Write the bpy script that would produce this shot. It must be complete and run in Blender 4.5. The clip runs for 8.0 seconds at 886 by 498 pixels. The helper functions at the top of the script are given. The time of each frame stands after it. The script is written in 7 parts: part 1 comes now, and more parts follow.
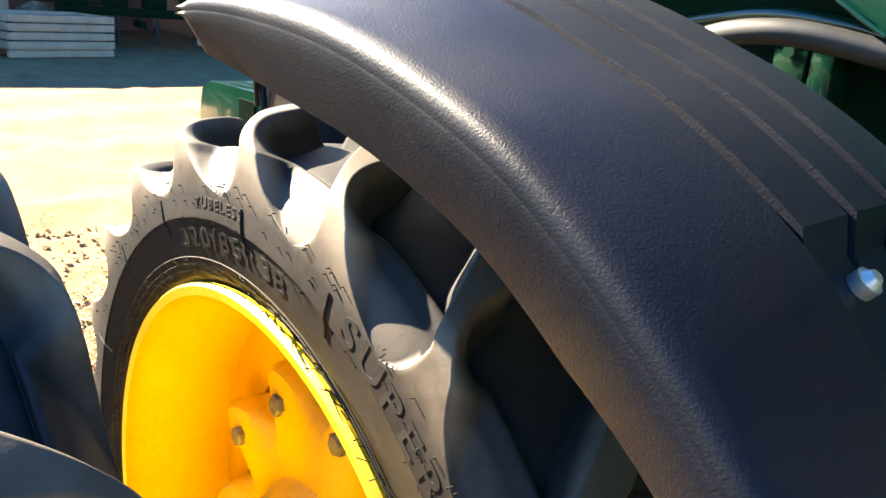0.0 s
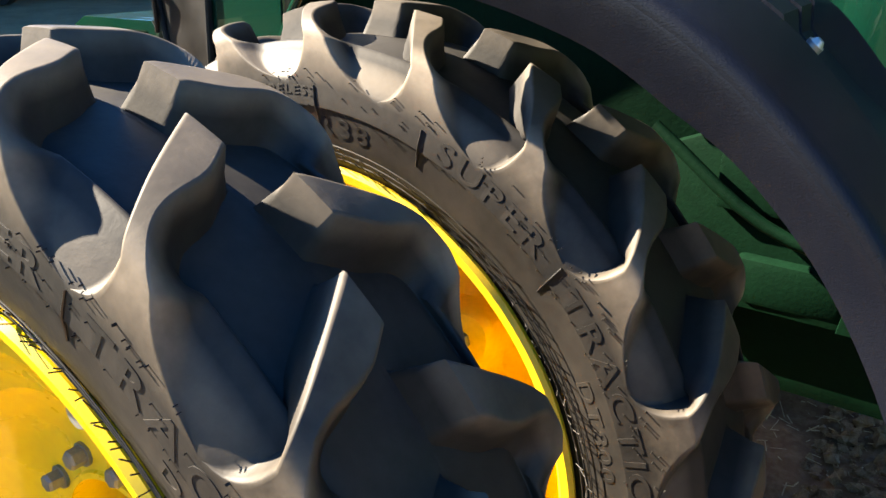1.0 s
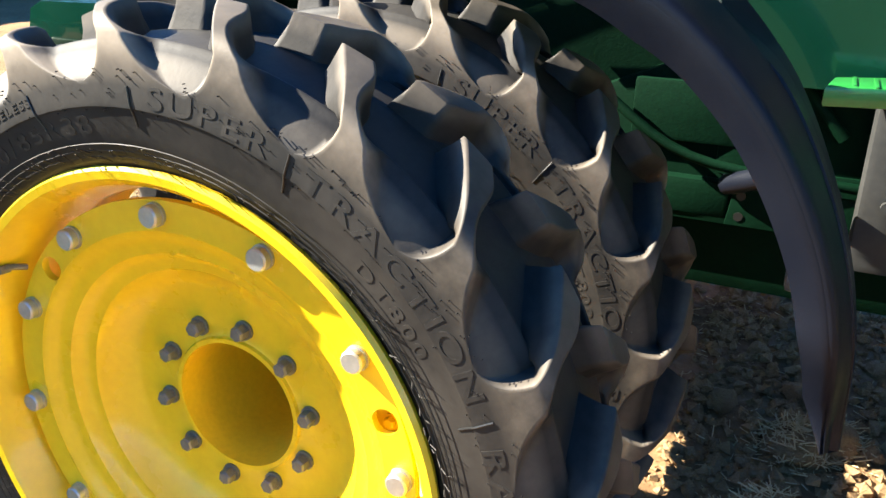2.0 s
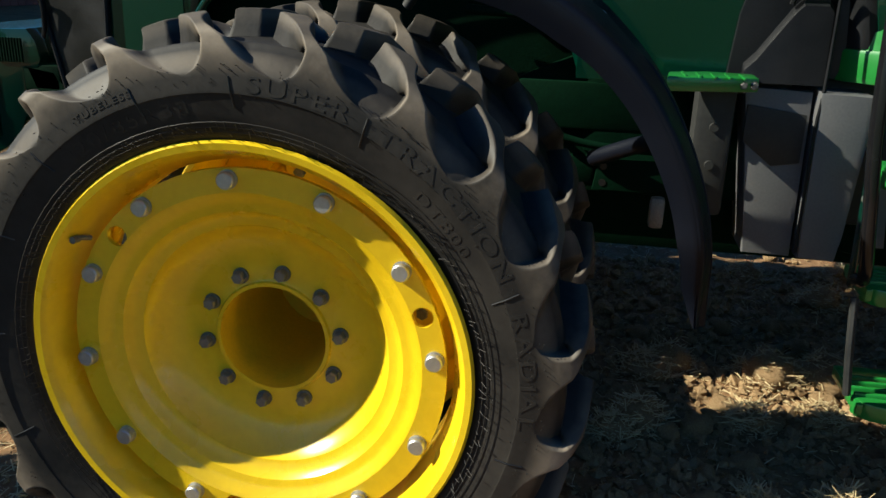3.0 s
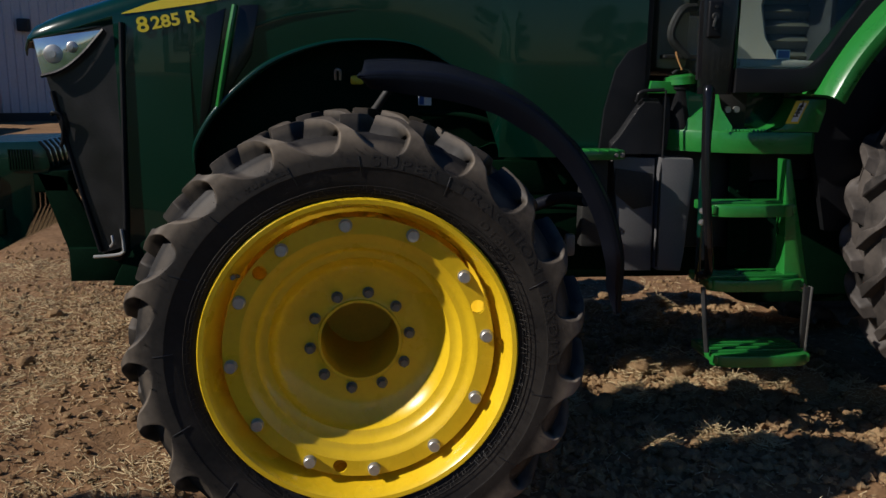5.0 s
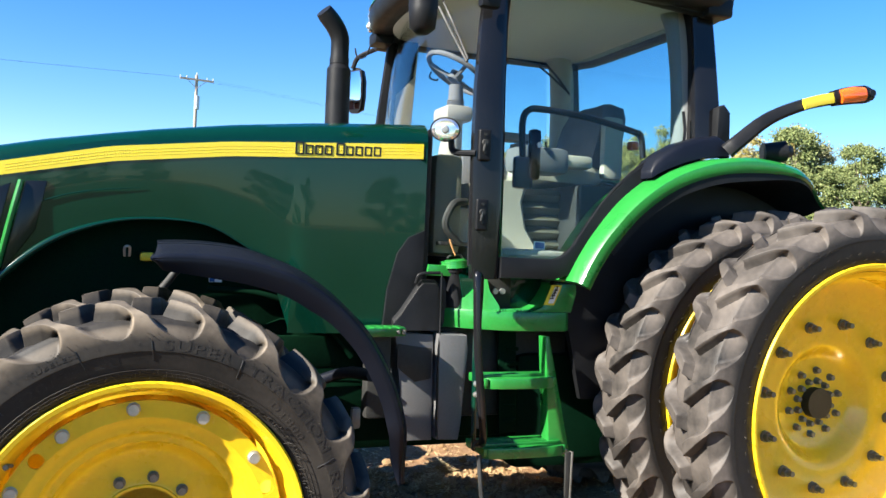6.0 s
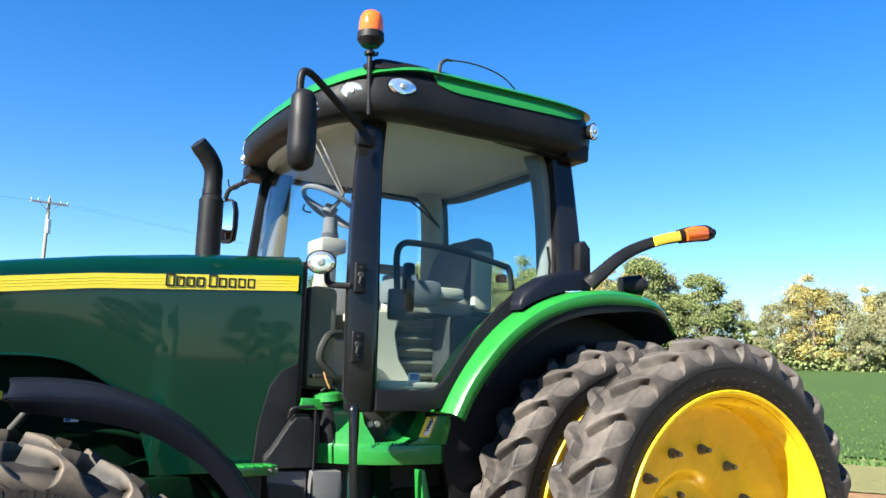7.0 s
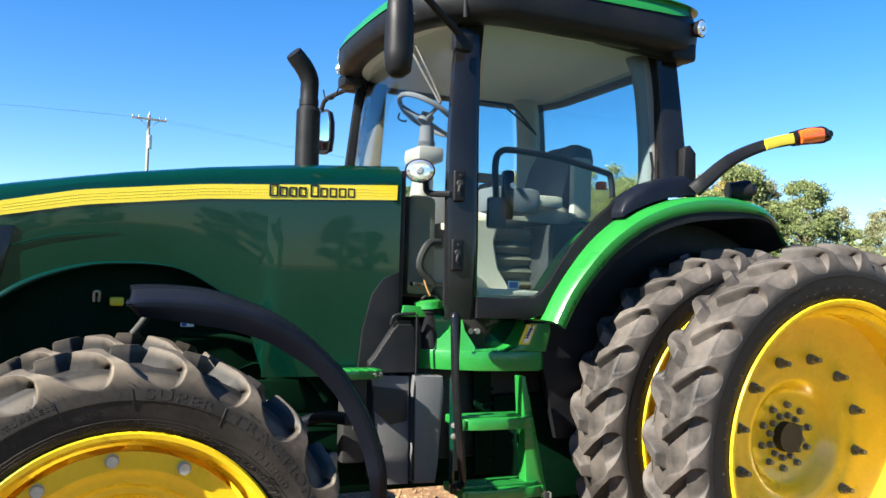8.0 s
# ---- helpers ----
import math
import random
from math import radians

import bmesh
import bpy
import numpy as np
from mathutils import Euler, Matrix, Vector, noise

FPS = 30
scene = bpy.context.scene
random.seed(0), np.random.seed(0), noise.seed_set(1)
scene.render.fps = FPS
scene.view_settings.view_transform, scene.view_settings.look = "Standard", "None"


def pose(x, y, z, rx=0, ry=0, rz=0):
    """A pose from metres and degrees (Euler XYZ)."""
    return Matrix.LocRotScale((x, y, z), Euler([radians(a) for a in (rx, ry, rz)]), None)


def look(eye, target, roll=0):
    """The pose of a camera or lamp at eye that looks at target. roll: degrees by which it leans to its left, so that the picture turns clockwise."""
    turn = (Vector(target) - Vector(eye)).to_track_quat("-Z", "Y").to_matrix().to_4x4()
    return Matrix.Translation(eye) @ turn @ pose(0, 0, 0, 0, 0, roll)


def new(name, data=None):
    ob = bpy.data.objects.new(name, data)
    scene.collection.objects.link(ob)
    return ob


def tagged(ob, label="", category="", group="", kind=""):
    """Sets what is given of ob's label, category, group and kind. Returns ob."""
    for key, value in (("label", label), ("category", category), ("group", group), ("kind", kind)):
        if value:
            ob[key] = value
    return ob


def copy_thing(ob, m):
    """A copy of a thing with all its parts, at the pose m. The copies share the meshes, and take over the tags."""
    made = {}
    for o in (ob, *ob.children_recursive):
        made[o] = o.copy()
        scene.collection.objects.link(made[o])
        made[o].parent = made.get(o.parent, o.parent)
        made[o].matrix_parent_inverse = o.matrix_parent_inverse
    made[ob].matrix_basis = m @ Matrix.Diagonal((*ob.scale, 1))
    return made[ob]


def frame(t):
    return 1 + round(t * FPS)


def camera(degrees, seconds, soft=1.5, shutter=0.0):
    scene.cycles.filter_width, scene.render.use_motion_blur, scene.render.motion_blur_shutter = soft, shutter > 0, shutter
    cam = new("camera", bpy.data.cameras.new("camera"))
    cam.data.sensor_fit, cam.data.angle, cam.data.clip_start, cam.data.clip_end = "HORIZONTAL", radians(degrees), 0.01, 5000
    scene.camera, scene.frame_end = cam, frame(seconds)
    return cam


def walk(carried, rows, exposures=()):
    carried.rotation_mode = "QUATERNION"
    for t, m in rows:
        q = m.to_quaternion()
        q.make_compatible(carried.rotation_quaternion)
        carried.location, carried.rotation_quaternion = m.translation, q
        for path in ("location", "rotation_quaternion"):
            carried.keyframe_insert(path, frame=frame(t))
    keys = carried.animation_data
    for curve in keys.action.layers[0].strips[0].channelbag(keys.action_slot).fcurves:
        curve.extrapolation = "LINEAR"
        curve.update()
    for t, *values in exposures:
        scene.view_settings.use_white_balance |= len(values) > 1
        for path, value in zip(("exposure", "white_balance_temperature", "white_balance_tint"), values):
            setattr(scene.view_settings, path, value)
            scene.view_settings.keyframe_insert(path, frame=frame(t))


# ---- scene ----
cam = camera(56.9, 8.0)
PATH = [
    (0, (0.899, -1.526, 1.607), (-0.554, -0.282, 1.021), 4.9),
    (0.5, (0.933, -1.749, 1.593), (-0.354, -0.395, 0.881), 1.8),
    (1, (0.885, -2.021, 1.563), (-0.171, -0.485, 0.839), 1.1),
    (1.5, (0.886, -2.266, 1.547), (-0.013, -0.654, 0.777), 3.3),
    (2, (0.886, -2.552, 1.559), (0.108, -0.863, 0.822), 1.2),
    (2.2, (0.853, -2.656, 1.568), (0.134, -0.933, 0.85), 0.6),
    (3.3, (0.589, -3.38, 1.539), (0.379, -1.493, 0.911), 1.2),
    (3.5, (0.543, -3.506, 1.537), (0.356, -1.611, 0.925), 0.2),
    (4, (0.334, -3.768, 1.509), (0.191, -1.857, 0.937), -0.1),
    (4.2, (0.197, -3.845, 1.536), (0.15, -1.942, 0.924), -0.6),
    (5.3, (-0.062, -4.252, 1.567), (0.213, -2.29, 1.294), 1.5),
    (5.5, (-0.082, -4.306, 1.604), (0.256, -2.345, 1.407), 2.0),
    (6, (-0.103, -4.331, 1.656), (0.616, -2.465, 1.653), 2.4),
    (6.5, (-0.142, -4.347, 1.684), (0.811, -2.603, 1.907), 2.1),
    (7, (-0.164, -4.35, 1.675), (0.828, -2.642, 1.992), 1.6),
    (7.5, (-0.154, -4.313, 1.67), (0.804, -2.564, 1.822), 1.8),
    (8, (-0.192, -4.293, 1.667), (0.624, -2.469, 1.76), 1.7),
]
walk(cam, [(t, look(eye, target, roll)) for t, eye, target, roll in PATH], [(0, 3.5, 7700, 10), (0.5, 3.1, 7500, 11), (1, 2.98, 7500, 10), (1.5, 3.15, 6850, 8), (2, 2.8, 6650, 7), (3.3, 0.4, 6500, 0), (4.2, -0.28, 6500, 0), (5.4, 0.42, 6250, 18), (6, 2.0, 6400, 9), (6.5, 2.05, 6400, 8), (8, 1.95, 6400, 8)])

# ---- light ----
SUN = Vector((-0.795, -0.195, 0.575)).normalized()      # towards the sun
world = bpy.data.worlds.new("sky")
scene.world = world
world.use_nodes = True
wn = world.node_tree.nodes
sky = wn.new("ShaderNodeTexSky")
sky.sky_type = "NISHITA"
sky.sun_disc = False
sky.sun_elevation = math.asin(SUN.z)
sky.sun_rotation = math.atan2(SUN.x, SUN.y)
sky.altitude = 200.0
sky.air_density = 1.0
sky.dust_density = 0.15
sky.ozone_density = 3.2
deep = wn.new("ShaderNodeHueSaturation")
deep.inputs["Saturation"].default_value = 1.36
deep.inputs["Hue"].default_value = 0.509
world.node_tree.links.new(sky.outputs["Color"], deep.inputs["Color"])
world.node_tree.links.new(deep.outputs["Color"], wn["Background"].inputs["Color"])
wn["Background"].inputs["Strength"].default_value = 0.060
sun_data = bpy.data.lights.new("sun", "SUN")
sun_data.energy = 5.0
sun_data.angle = radians(0.55)
sun_data.color = (1.0, 0.93, 0.82)
sun = new("sun", sun_data)
sun.matrix_world = look(SUN * 60, (0, 0, 0))

# ---- materials ----
def mat(name, colour, rough=0.5, metal=0.0, coat=0.0, spec=0.5):
    m = bpy.data.materials.new(name)
    m.use_nodes = True
    b = m.node_tree.nodes["Principled BSDF"]
    b.inputs["Base Color"].default_value = (*colour, 1)
    b.inputs["Roughness"].default_value = rough
    b.inputs["Metallic"].default_value = metal
    b.inputs["Coat Weight"].default_value = coat
    b.inputs["Coat Roughness"].default_value = 0.04
    b.inputs["Specular IOR Level"].default_value = spec
    return m


def noise_node(m, scale, detail=4.0, rough=0.55, space="Object"):
    n = m.node_tree.nodes
    tc = n.new("ShaderNodeTexCoord")
    t = n.new("ShaderNodeTexNoise")
    t.inputs["Scale"].default_value = scale
    t.inputs["Detail"].default_value = detail
    t.inputs["Roughness"].default_value = rough
    m.node_tree.links.new(tc.outputs[space], t.inputs["Vector"])
    return t


def ramp(m, source, stops):
    r = m.node_tree.nodes.new("ShaderNodeValToRGB")
    e = r.color_ramp.elements
    while len(e) < len(stops):
        e.new(0.5)
    for k, (p, c) in zip(e, stops):
        k.position = p
        k.color = (*c, 1) if len(c) == 3 else c
    m.node_tree.links.new(source, r.inputs["Fac"])
    return r


def mix_colour(m, fac, a, b, kind="MIX"):
    x = m.node_tree.nodes.new("ShaderNodeMix")
    x.data_type = "RGBA"
    x.blend_type = kind
    for slot, v in ((0, fac), (6, a), (7, b)):
        if isinstance(v, (tuple, list)):
            x.inputs[slot].default_value = (*v, 1)
        elif isinstance(v, float):
            x.inputs[slot].default_value = v
        else:
            m.node_tree.links.new(v, x.inputs[slot])
    return x.outputs[2]


def bump(m, height, strength, distance):
    b = m.node_tree.nodes.new("ShaderNodeBump")
    b.inputs["Strength"].default_value = strength
    b.inputs["Distance"].default_value = distance
    m.node_tree.links.new(height, b.inputs["Height"])
    return b.outputs["Normal"]


def put(m, slot, out):
    m.node_tree.links.new(out, m.node_tree.nodes["Principled BSDF"].inputs[slot])


def two_scale(m, a, b, s1, s2, rough=None, bump_s=0.0, bump_d=0.002, fine=None):
    """Colour between a and b at two scales, roughness variation and fine relief."""
    n1, n2 = noise_node(m, s1, 5), noise_node(m, s2, 3)
    f = m.node_tree.nodes.new("ShaderNodeMath")
    f.operation = "MULTIPLY_ADD"
    m.node_tree.links.new(n2.outputs["Fac"], f.inputs[0])
    f.inputs[1].default_value = 0.45
    f2 = m.node_tree.nodes.new("ShaderNodeMath")
    f2.operation = "MULTIPLY"
    f2.inputs[1].default_value = 0.55
    m.node_tree.links.new(n1.outputs["Fac"], f2.inputs[0])
    m.node_tree.links.new(f2.outputs[0], f.inputs[2])
    r = ramp(m, f.outputs[0], [(0.32, a), (0.68, b)])
    put(m, "Base Color", r.outputs["Color"])
    if rough:
        rr = ramp(m, n1.outputs["Fac"], [(0.3, (rough[0],) * 3), (0.7, (rough[1],) * 3)])
        put(m, "Roughness", rr.outputs["Color"])
    if bump_s:
        nb = noise_node(m, fine or s2, 3, 0.6)
        put(m, "Normal", bump(m, nb.outputs["Fac"], bump_s, bump_d))
    return m


# hood green held darker than the enamel: dim side light put into the colour
GREEN = two_scale(mat("green_paint_dimmed", (0.006, 0.07, 0.016), 0.2, 0, 0.5, 0.3), (0.0007, 0.0205, 0.0118), (0.0010, 0.0255, 0.0148), 3, 40, (0.16, 0.24))
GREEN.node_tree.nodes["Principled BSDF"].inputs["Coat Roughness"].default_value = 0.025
GREEN_BRIGHT = two_scale(mat("green_enamel", (0.02, 0.22, 0.03), 0.3, 0, 0.4), (0.012, 0.150, 0.022), (0.018, 0.200, 0.032), 4, 60, (0.25, 0.4))
# green far below the bare paint: the underbody's shade is put into it
GREEN_CAST_SHADED = two_scale(mat("green_cast_shaded", (0.01, 0.09, 0.02), 0.5, 0, 0, 0.05), (0.0006, 0.0080, 0.0034), (0.0013, 0.0150, 0.0062), 6, 70, (0.55, 0.8), 0.25, 0.003, 120)
YELLOW = two_scale(mat("yellow_paint", (0.8, 0.5, 0.01), 0.35, 0, 0.3), (0.70, 0.45, 0.010), (0.80, 0.54, 0.014), 5, 50, (0.20, 0.38), 0.05, 0.001, 300)
YELLOW_CAST = two_scale(mat("yellow_cast", (0.75, 0.42, 0.01), 0.5), (0.70, 0.44, 0.012), (0.84, 0.55, 0.016), 9, 90, (0.4, 0.6), 0.15, 0.002, 160)
DECAL = mat("yellow_decal", (0.72, 0.56, 0.03), 0.3, 0, 0.3)
BLACK_INK = mat("black_ink", (0.008, 0.008, 0.008), 0.4)
PLASTIC = two_scale(mat("black_plastic", (0.02, 0.021, 0.024), 0.5), (0.005, 0.0053, 0.006), (0.011, 0.0115, 0.013), 7, 200, (0.38, 0.55), 0.35, 0.0012, 420)
FENDER = two_scale(mat("grained_fender", (0.02, 0.021, 0.024), 0.42), (0.0030, 0.0042, 0.0085), (0.0055, 0.0072, 0.0130), 5, 260, (0.36, 0.52), 0.36, 0.0014, 420)
GREY_PLASTIC = two_scale(mat("grey_plastic", (0.05, 0.05, 0.052), 0.5), (0.085, 0.086, 0.090), (0.125, 0.124, 0.122), 5, 120, (0.45, 0.62), 0.2, 0.001, 400)
BLACK_GLOSS = two_scale(mat("black_gloss", (0.012, 0.012, 0.013), 0.2, 0, 0, 0.35), (0.005, 0.005, 0.006), (0.010, 0.010, 0.011), 6, 90, (0.10, 0.2))
DARK = two_scale(mat("dark_metal", (0.012, 0.013, 0.013), 0.6), (0.007, 0.008, 0.008), (0.022, 0.022, 0.020), 7, 60, (0.5, 0.75))
STEEL = two_scale(mat("zinc_steel", (0.45, 0.45, 0.44), 0.38, 0.8), (0.36, 0.36, 0.35), (0.52, 0.52, 0.5), 12, 120, (0.3, 0.5))
DULL_STEEL = two_scale(mat("grey_bolt", (0.16, 0.16, 0.15), 0.5, 0.5), (0.11, 0.11, 0.10), (0.22, 0.21, 0.19), 20, 160, (0.4, 0.6))
BEIGE = two_scale(mat("beige_trim", (0.42, 0.40, 0.34), 0.7), (0.33, 0.30, 0.235), (0.43, 0.395, 0.315), 5, 90, (0.6, 0.8), 0.1, 0.001, 500)
GREY_CLOTH = two_scale(mat("grey_cloth", (0.1, 0.1, 0.1), 0.9), (0.07, 0.075, 0.08), (0.14, 0.14, 0.145), 9, 250, None, 0.2, 0.001, 700)
AMBER = mat("amber_lens", (0.85, 0.13, 0.012), 0.12, 0, 0.6)
AMBER_B = AMBER.node_tree.nodes["Principled BSDF"]
AMBER_B.inputs["Subsurface Weight"].default_value = 0.3
AMBER_B.inputs["Subsurface Radius"].default_value = (0.05, 0.015, 0.003)
LENS = mat("clear_lens", (0.75, 0.77, 0.8), 0.08, 0.85)
PAPER = mat("white_label", (0.75, 0.75, 0.72), 0.5)
RED_INK = mat("red_ink", (0.5, 0.03, 0.02), 0.5)
BLUE_INK = mat("blue_ink", (0.03, 0.1, 0.3), 0.5)
for m_, level in ((FENDER, 0.18), (PLASTIC, 0.19)):
    m_.node_tree.nodes["Principled BSDF"].inputs["Specular IOR Level"].default_value = level
MIRROR = mat("mirror", (0.9, 0.9, 0.92), 0.02, 1.0)


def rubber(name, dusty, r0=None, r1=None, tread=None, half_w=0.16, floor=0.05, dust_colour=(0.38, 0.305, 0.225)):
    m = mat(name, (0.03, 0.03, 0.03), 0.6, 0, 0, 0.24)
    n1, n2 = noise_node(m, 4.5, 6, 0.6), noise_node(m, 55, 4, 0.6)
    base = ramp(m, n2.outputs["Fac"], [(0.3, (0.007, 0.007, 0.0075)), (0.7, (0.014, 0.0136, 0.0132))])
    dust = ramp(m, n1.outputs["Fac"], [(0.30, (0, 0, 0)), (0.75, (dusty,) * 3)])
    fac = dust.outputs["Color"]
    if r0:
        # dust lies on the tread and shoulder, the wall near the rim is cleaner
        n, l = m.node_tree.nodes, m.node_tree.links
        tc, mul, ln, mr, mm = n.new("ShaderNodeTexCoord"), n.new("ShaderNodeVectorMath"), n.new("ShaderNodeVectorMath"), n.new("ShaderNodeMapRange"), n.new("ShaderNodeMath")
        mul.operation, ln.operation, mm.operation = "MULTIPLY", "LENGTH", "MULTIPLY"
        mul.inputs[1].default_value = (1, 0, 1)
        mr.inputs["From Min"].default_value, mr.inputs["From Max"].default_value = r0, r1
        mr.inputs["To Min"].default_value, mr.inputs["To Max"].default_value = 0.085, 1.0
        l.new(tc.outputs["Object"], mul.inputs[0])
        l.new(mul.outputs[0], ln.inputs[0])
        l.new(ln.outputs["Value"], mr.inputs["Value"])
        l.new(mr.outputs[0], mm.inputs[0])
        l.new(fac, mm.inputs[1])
        # scuffed and dusty lug tops and shoulders; the dark between lugs is painted shade
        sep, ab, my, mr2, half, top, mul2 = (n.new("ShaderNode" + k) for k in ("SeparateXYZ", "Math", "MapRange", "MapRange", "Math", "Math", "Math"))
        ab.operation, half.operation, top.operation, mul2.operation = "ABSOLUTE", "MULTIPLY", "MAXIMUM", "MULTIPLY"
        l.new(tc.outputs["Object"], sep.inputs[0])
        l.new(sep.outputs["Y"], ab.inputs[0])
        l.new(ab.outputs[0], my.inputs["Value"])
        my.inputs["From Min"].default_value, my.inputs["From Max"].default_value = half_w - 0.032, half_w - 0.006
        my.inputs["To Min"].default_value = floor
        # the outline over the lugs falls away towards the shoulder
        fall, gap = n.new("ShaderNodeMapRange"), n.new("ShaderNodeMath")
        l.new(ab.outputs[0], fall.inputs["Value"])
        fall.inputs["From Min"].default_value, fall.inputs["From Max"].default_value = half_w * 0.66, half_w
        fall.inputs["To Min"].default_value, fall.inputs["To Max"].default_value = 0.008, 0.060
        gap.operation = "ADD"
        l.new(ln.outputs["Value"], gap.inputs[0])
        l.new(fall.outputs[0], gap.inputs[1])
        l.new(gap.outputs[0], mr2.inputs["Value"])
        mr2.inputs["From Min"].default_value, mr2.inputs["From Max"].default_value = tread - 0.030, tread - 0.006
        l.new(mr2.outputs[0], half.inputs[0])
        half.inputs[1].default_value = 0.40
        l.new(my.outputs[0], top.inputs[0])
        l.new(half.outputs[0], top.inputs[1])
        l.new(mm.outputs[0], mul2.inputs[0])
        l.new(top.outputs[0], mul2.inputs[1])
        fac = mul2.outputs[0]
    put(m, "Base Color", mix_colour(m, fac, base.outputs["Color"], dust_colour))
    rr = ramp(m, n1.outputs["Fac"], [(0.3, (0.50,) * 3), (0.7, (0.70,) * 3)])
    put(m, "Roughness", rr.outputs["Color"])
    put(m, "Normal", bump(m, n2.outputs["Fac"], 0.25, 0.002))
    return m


RUBBER = rubber("dusty_shaded_rubber", 0.80, 0.635, 0.695, 0.755, 0.16, 0.05)
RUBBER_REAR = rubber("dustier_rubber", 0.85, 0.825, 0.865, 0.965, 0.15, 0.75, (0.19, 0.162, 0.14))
RUBBER_DARK = rubber("moulded_letter_rubber", 0.07)


def glass(name, tint, gloss=1.0):
    m = bpy.data.materials.new(name)
    m.use_nodes = True
    n, l = m.node_tree.nodes, m.node_tree.links
    n.remove(n["Principled BSDF"])
    tr, gl, mx, fr = n.new("ShaderNodeBsdfTransparent"), n.new("ShaderNodeBsdfGlossy"), n.new("ShaderNodeMixShader"), n.new("ShaderNodeLayerWeight")
    pw, ad = n.new("ShaderNodeMath"), n.new("ShaderNodeMath")
    tr.inputs["Color"].default_value = (*tint, 1)
    gl.inputs["Roughness"].default_value = 0.01
    fr.inputs["Blend"].default_value = 0.5
    pw.operation, ad.operation = "POWER", "MULTIPLY_ADD"
    pw.inputs[1].default_value = 4.5
    ad.inputs[1].default_value, ad.inputs[2].default_value = 0.75, 0.018
    l.new(fr.outputs["Facing"], pw.inputs[0])
    l.new(pw.outputs[0], ad.inputs[0])
    l.new(ad.outputs[0], mx.inputs["Fac"])
    l.new(tr.outputs[0], mx.inputs[1])
    l.new(gl.outputs[0], mx.inputs[2])
    l.new(mx.outputs[0], n["Material Output"].inputs["Surface"])
    return m


GLASS = glass("tinted_glass", (0.80, 0.90, 0.91))
GLASS_CLEAR = glass("clear_glass", (0.92, 0.95, 0.95))


def earth(name, a, b, c, s=1.0):
    m = mat(name, a, 0.95, 0, 0, 0.15)
    n0, n1, n2 = noise_node(m, 0.13 * s, 3), noise_node(m, 1.7 * s, 6, 0.65), noise_node(m, 26 * s, 5, 0.7)
    c1 = ramp(m, n1.outputs["Fac"], [(0.34, a), (0.66, b)])
    c2 = mix_colour(m, ramp(m, n2.outputs["Fac"], [(0.42, (0, 0, 0)), (0.72, (0.75,) * 3)]).outputs["Color"], c1.outputs["Color"], c)
    put(m, "Base Color", mix_colour(m, ramp(m, n0.outputs["Fac"], [(0.4, (0, 0, 0)), (0.65, (0.4,) * 3)]).outputs["Color"], c2, b))
    put(m, "Normal", bump(m, n2.outputs["Fac"], 0.7, 0.02))
    return m


DIRT = earth("sandy_dirt", (0.125, 0.064, 0.028), (0.245, 0.142, 0.070), (0.34, 0.218, 0.118))
CLOD = earth("dry_clod", (0.20, 0.115, 0.055), (0.38, 0.25, 0.13), (0.47, 0.34, 0.18), 6)
FIELD = earth("green_field", (0.024, 0.054, 0.012), (0.046, 0.090, 0.021), (0.072, 0.098, 0.034), 1.5)
VERGE = earth("dry_verge", (0.15, 0.13, 0.055), (0.20, 0.185, 0.08), (0.07, 0.12, 0.03), 1.5)
STRAW = two_scale(mat("straw", (0.5, 0.38, 0.2), 0.8), (0.40, 0.29, 0.14), (0.62, 0.50, 0.29), 3, 90)
BARK = two_scale(mat("bark", (0.12, 0.09, 0.06), 0.9), (0.07, 0.055, 0.04), (0.17, 0.13, 0.10), 6, 40, None, 0.6, 0.03)


def leaves(name, a, b):
    m = mat(name, a, 0.75, 0, 0, 0.2)
    g = m.node_tree.nodes.new("ShaderNodeNewGeometry")
    r = ramp(m, g.outputs["Random Per Island"], [(0.0, a), (1.0, b)])
    put(m, "Base Color", r.outputs["Color"])
    return m


LEAF_GREEN = leaves("leaves_green", (0.085, 0.115, 0.040), (0.21, 0.235, 0.090))
LEAF_CROP = leaves("leaves_crop", (0.030, 0.070, 0.016), (0.070, 0.125, 0.032))
LEAF_GOLD = leaves("leaves_turning", (0.20, 0.175, 0.055), (0.42, 0.345, 0.11))
LEAF_GREY = leaves("leaves_greyish", (0.13, 0.14, 0.07), (0.27, 0.265, 0.14))
METAL_WALL = two_scale(mat("grey_sheet_metal", (0.30, 0.29, 0.29), 0.5, 0.1), (0.46, 0.44, 0.46), (0.54, 0.52, 0.54), 0.4, 9, (0.4, 0.6))
BARN_RED = two_scale(mat("barn_red", (0.17, 0.045, 0.035), 0.75), (0.13, 0.035, 0.028), (0.21, 0.062, 0.05), 0.6, 14, (0.6, 0.8))
WHITE_PAINT = two_scale(mat("white_paint", (0.75, 0.76, 0.78), 0.5), (0.66, 0.67, 0.70), (0.8, 0.8, 0.82), 2, 30)
WOOD = two_scale(mat("weathered_wood", (0.32, 0.25, 0.17), 0.8), (0.25, 0.19, 0.13), (0.42, 0.34, 0.24), 3, 45, None, 0.3, 0.004)
POLE_WOOD = two_scale(mat("pole_wood", (0.30, 0.25, 0.22), 0.85), (0.24, 0.20, 0.17), (0.36, 0.31, 0.27), 2, 30)
GALV = two_scale(mat("galvanised", (0.5, 0.5, 0.5), 0.45, 0.6), (0.42, 0.43, 0.44), (0.58, 0.58, 0.58), 4, 40)
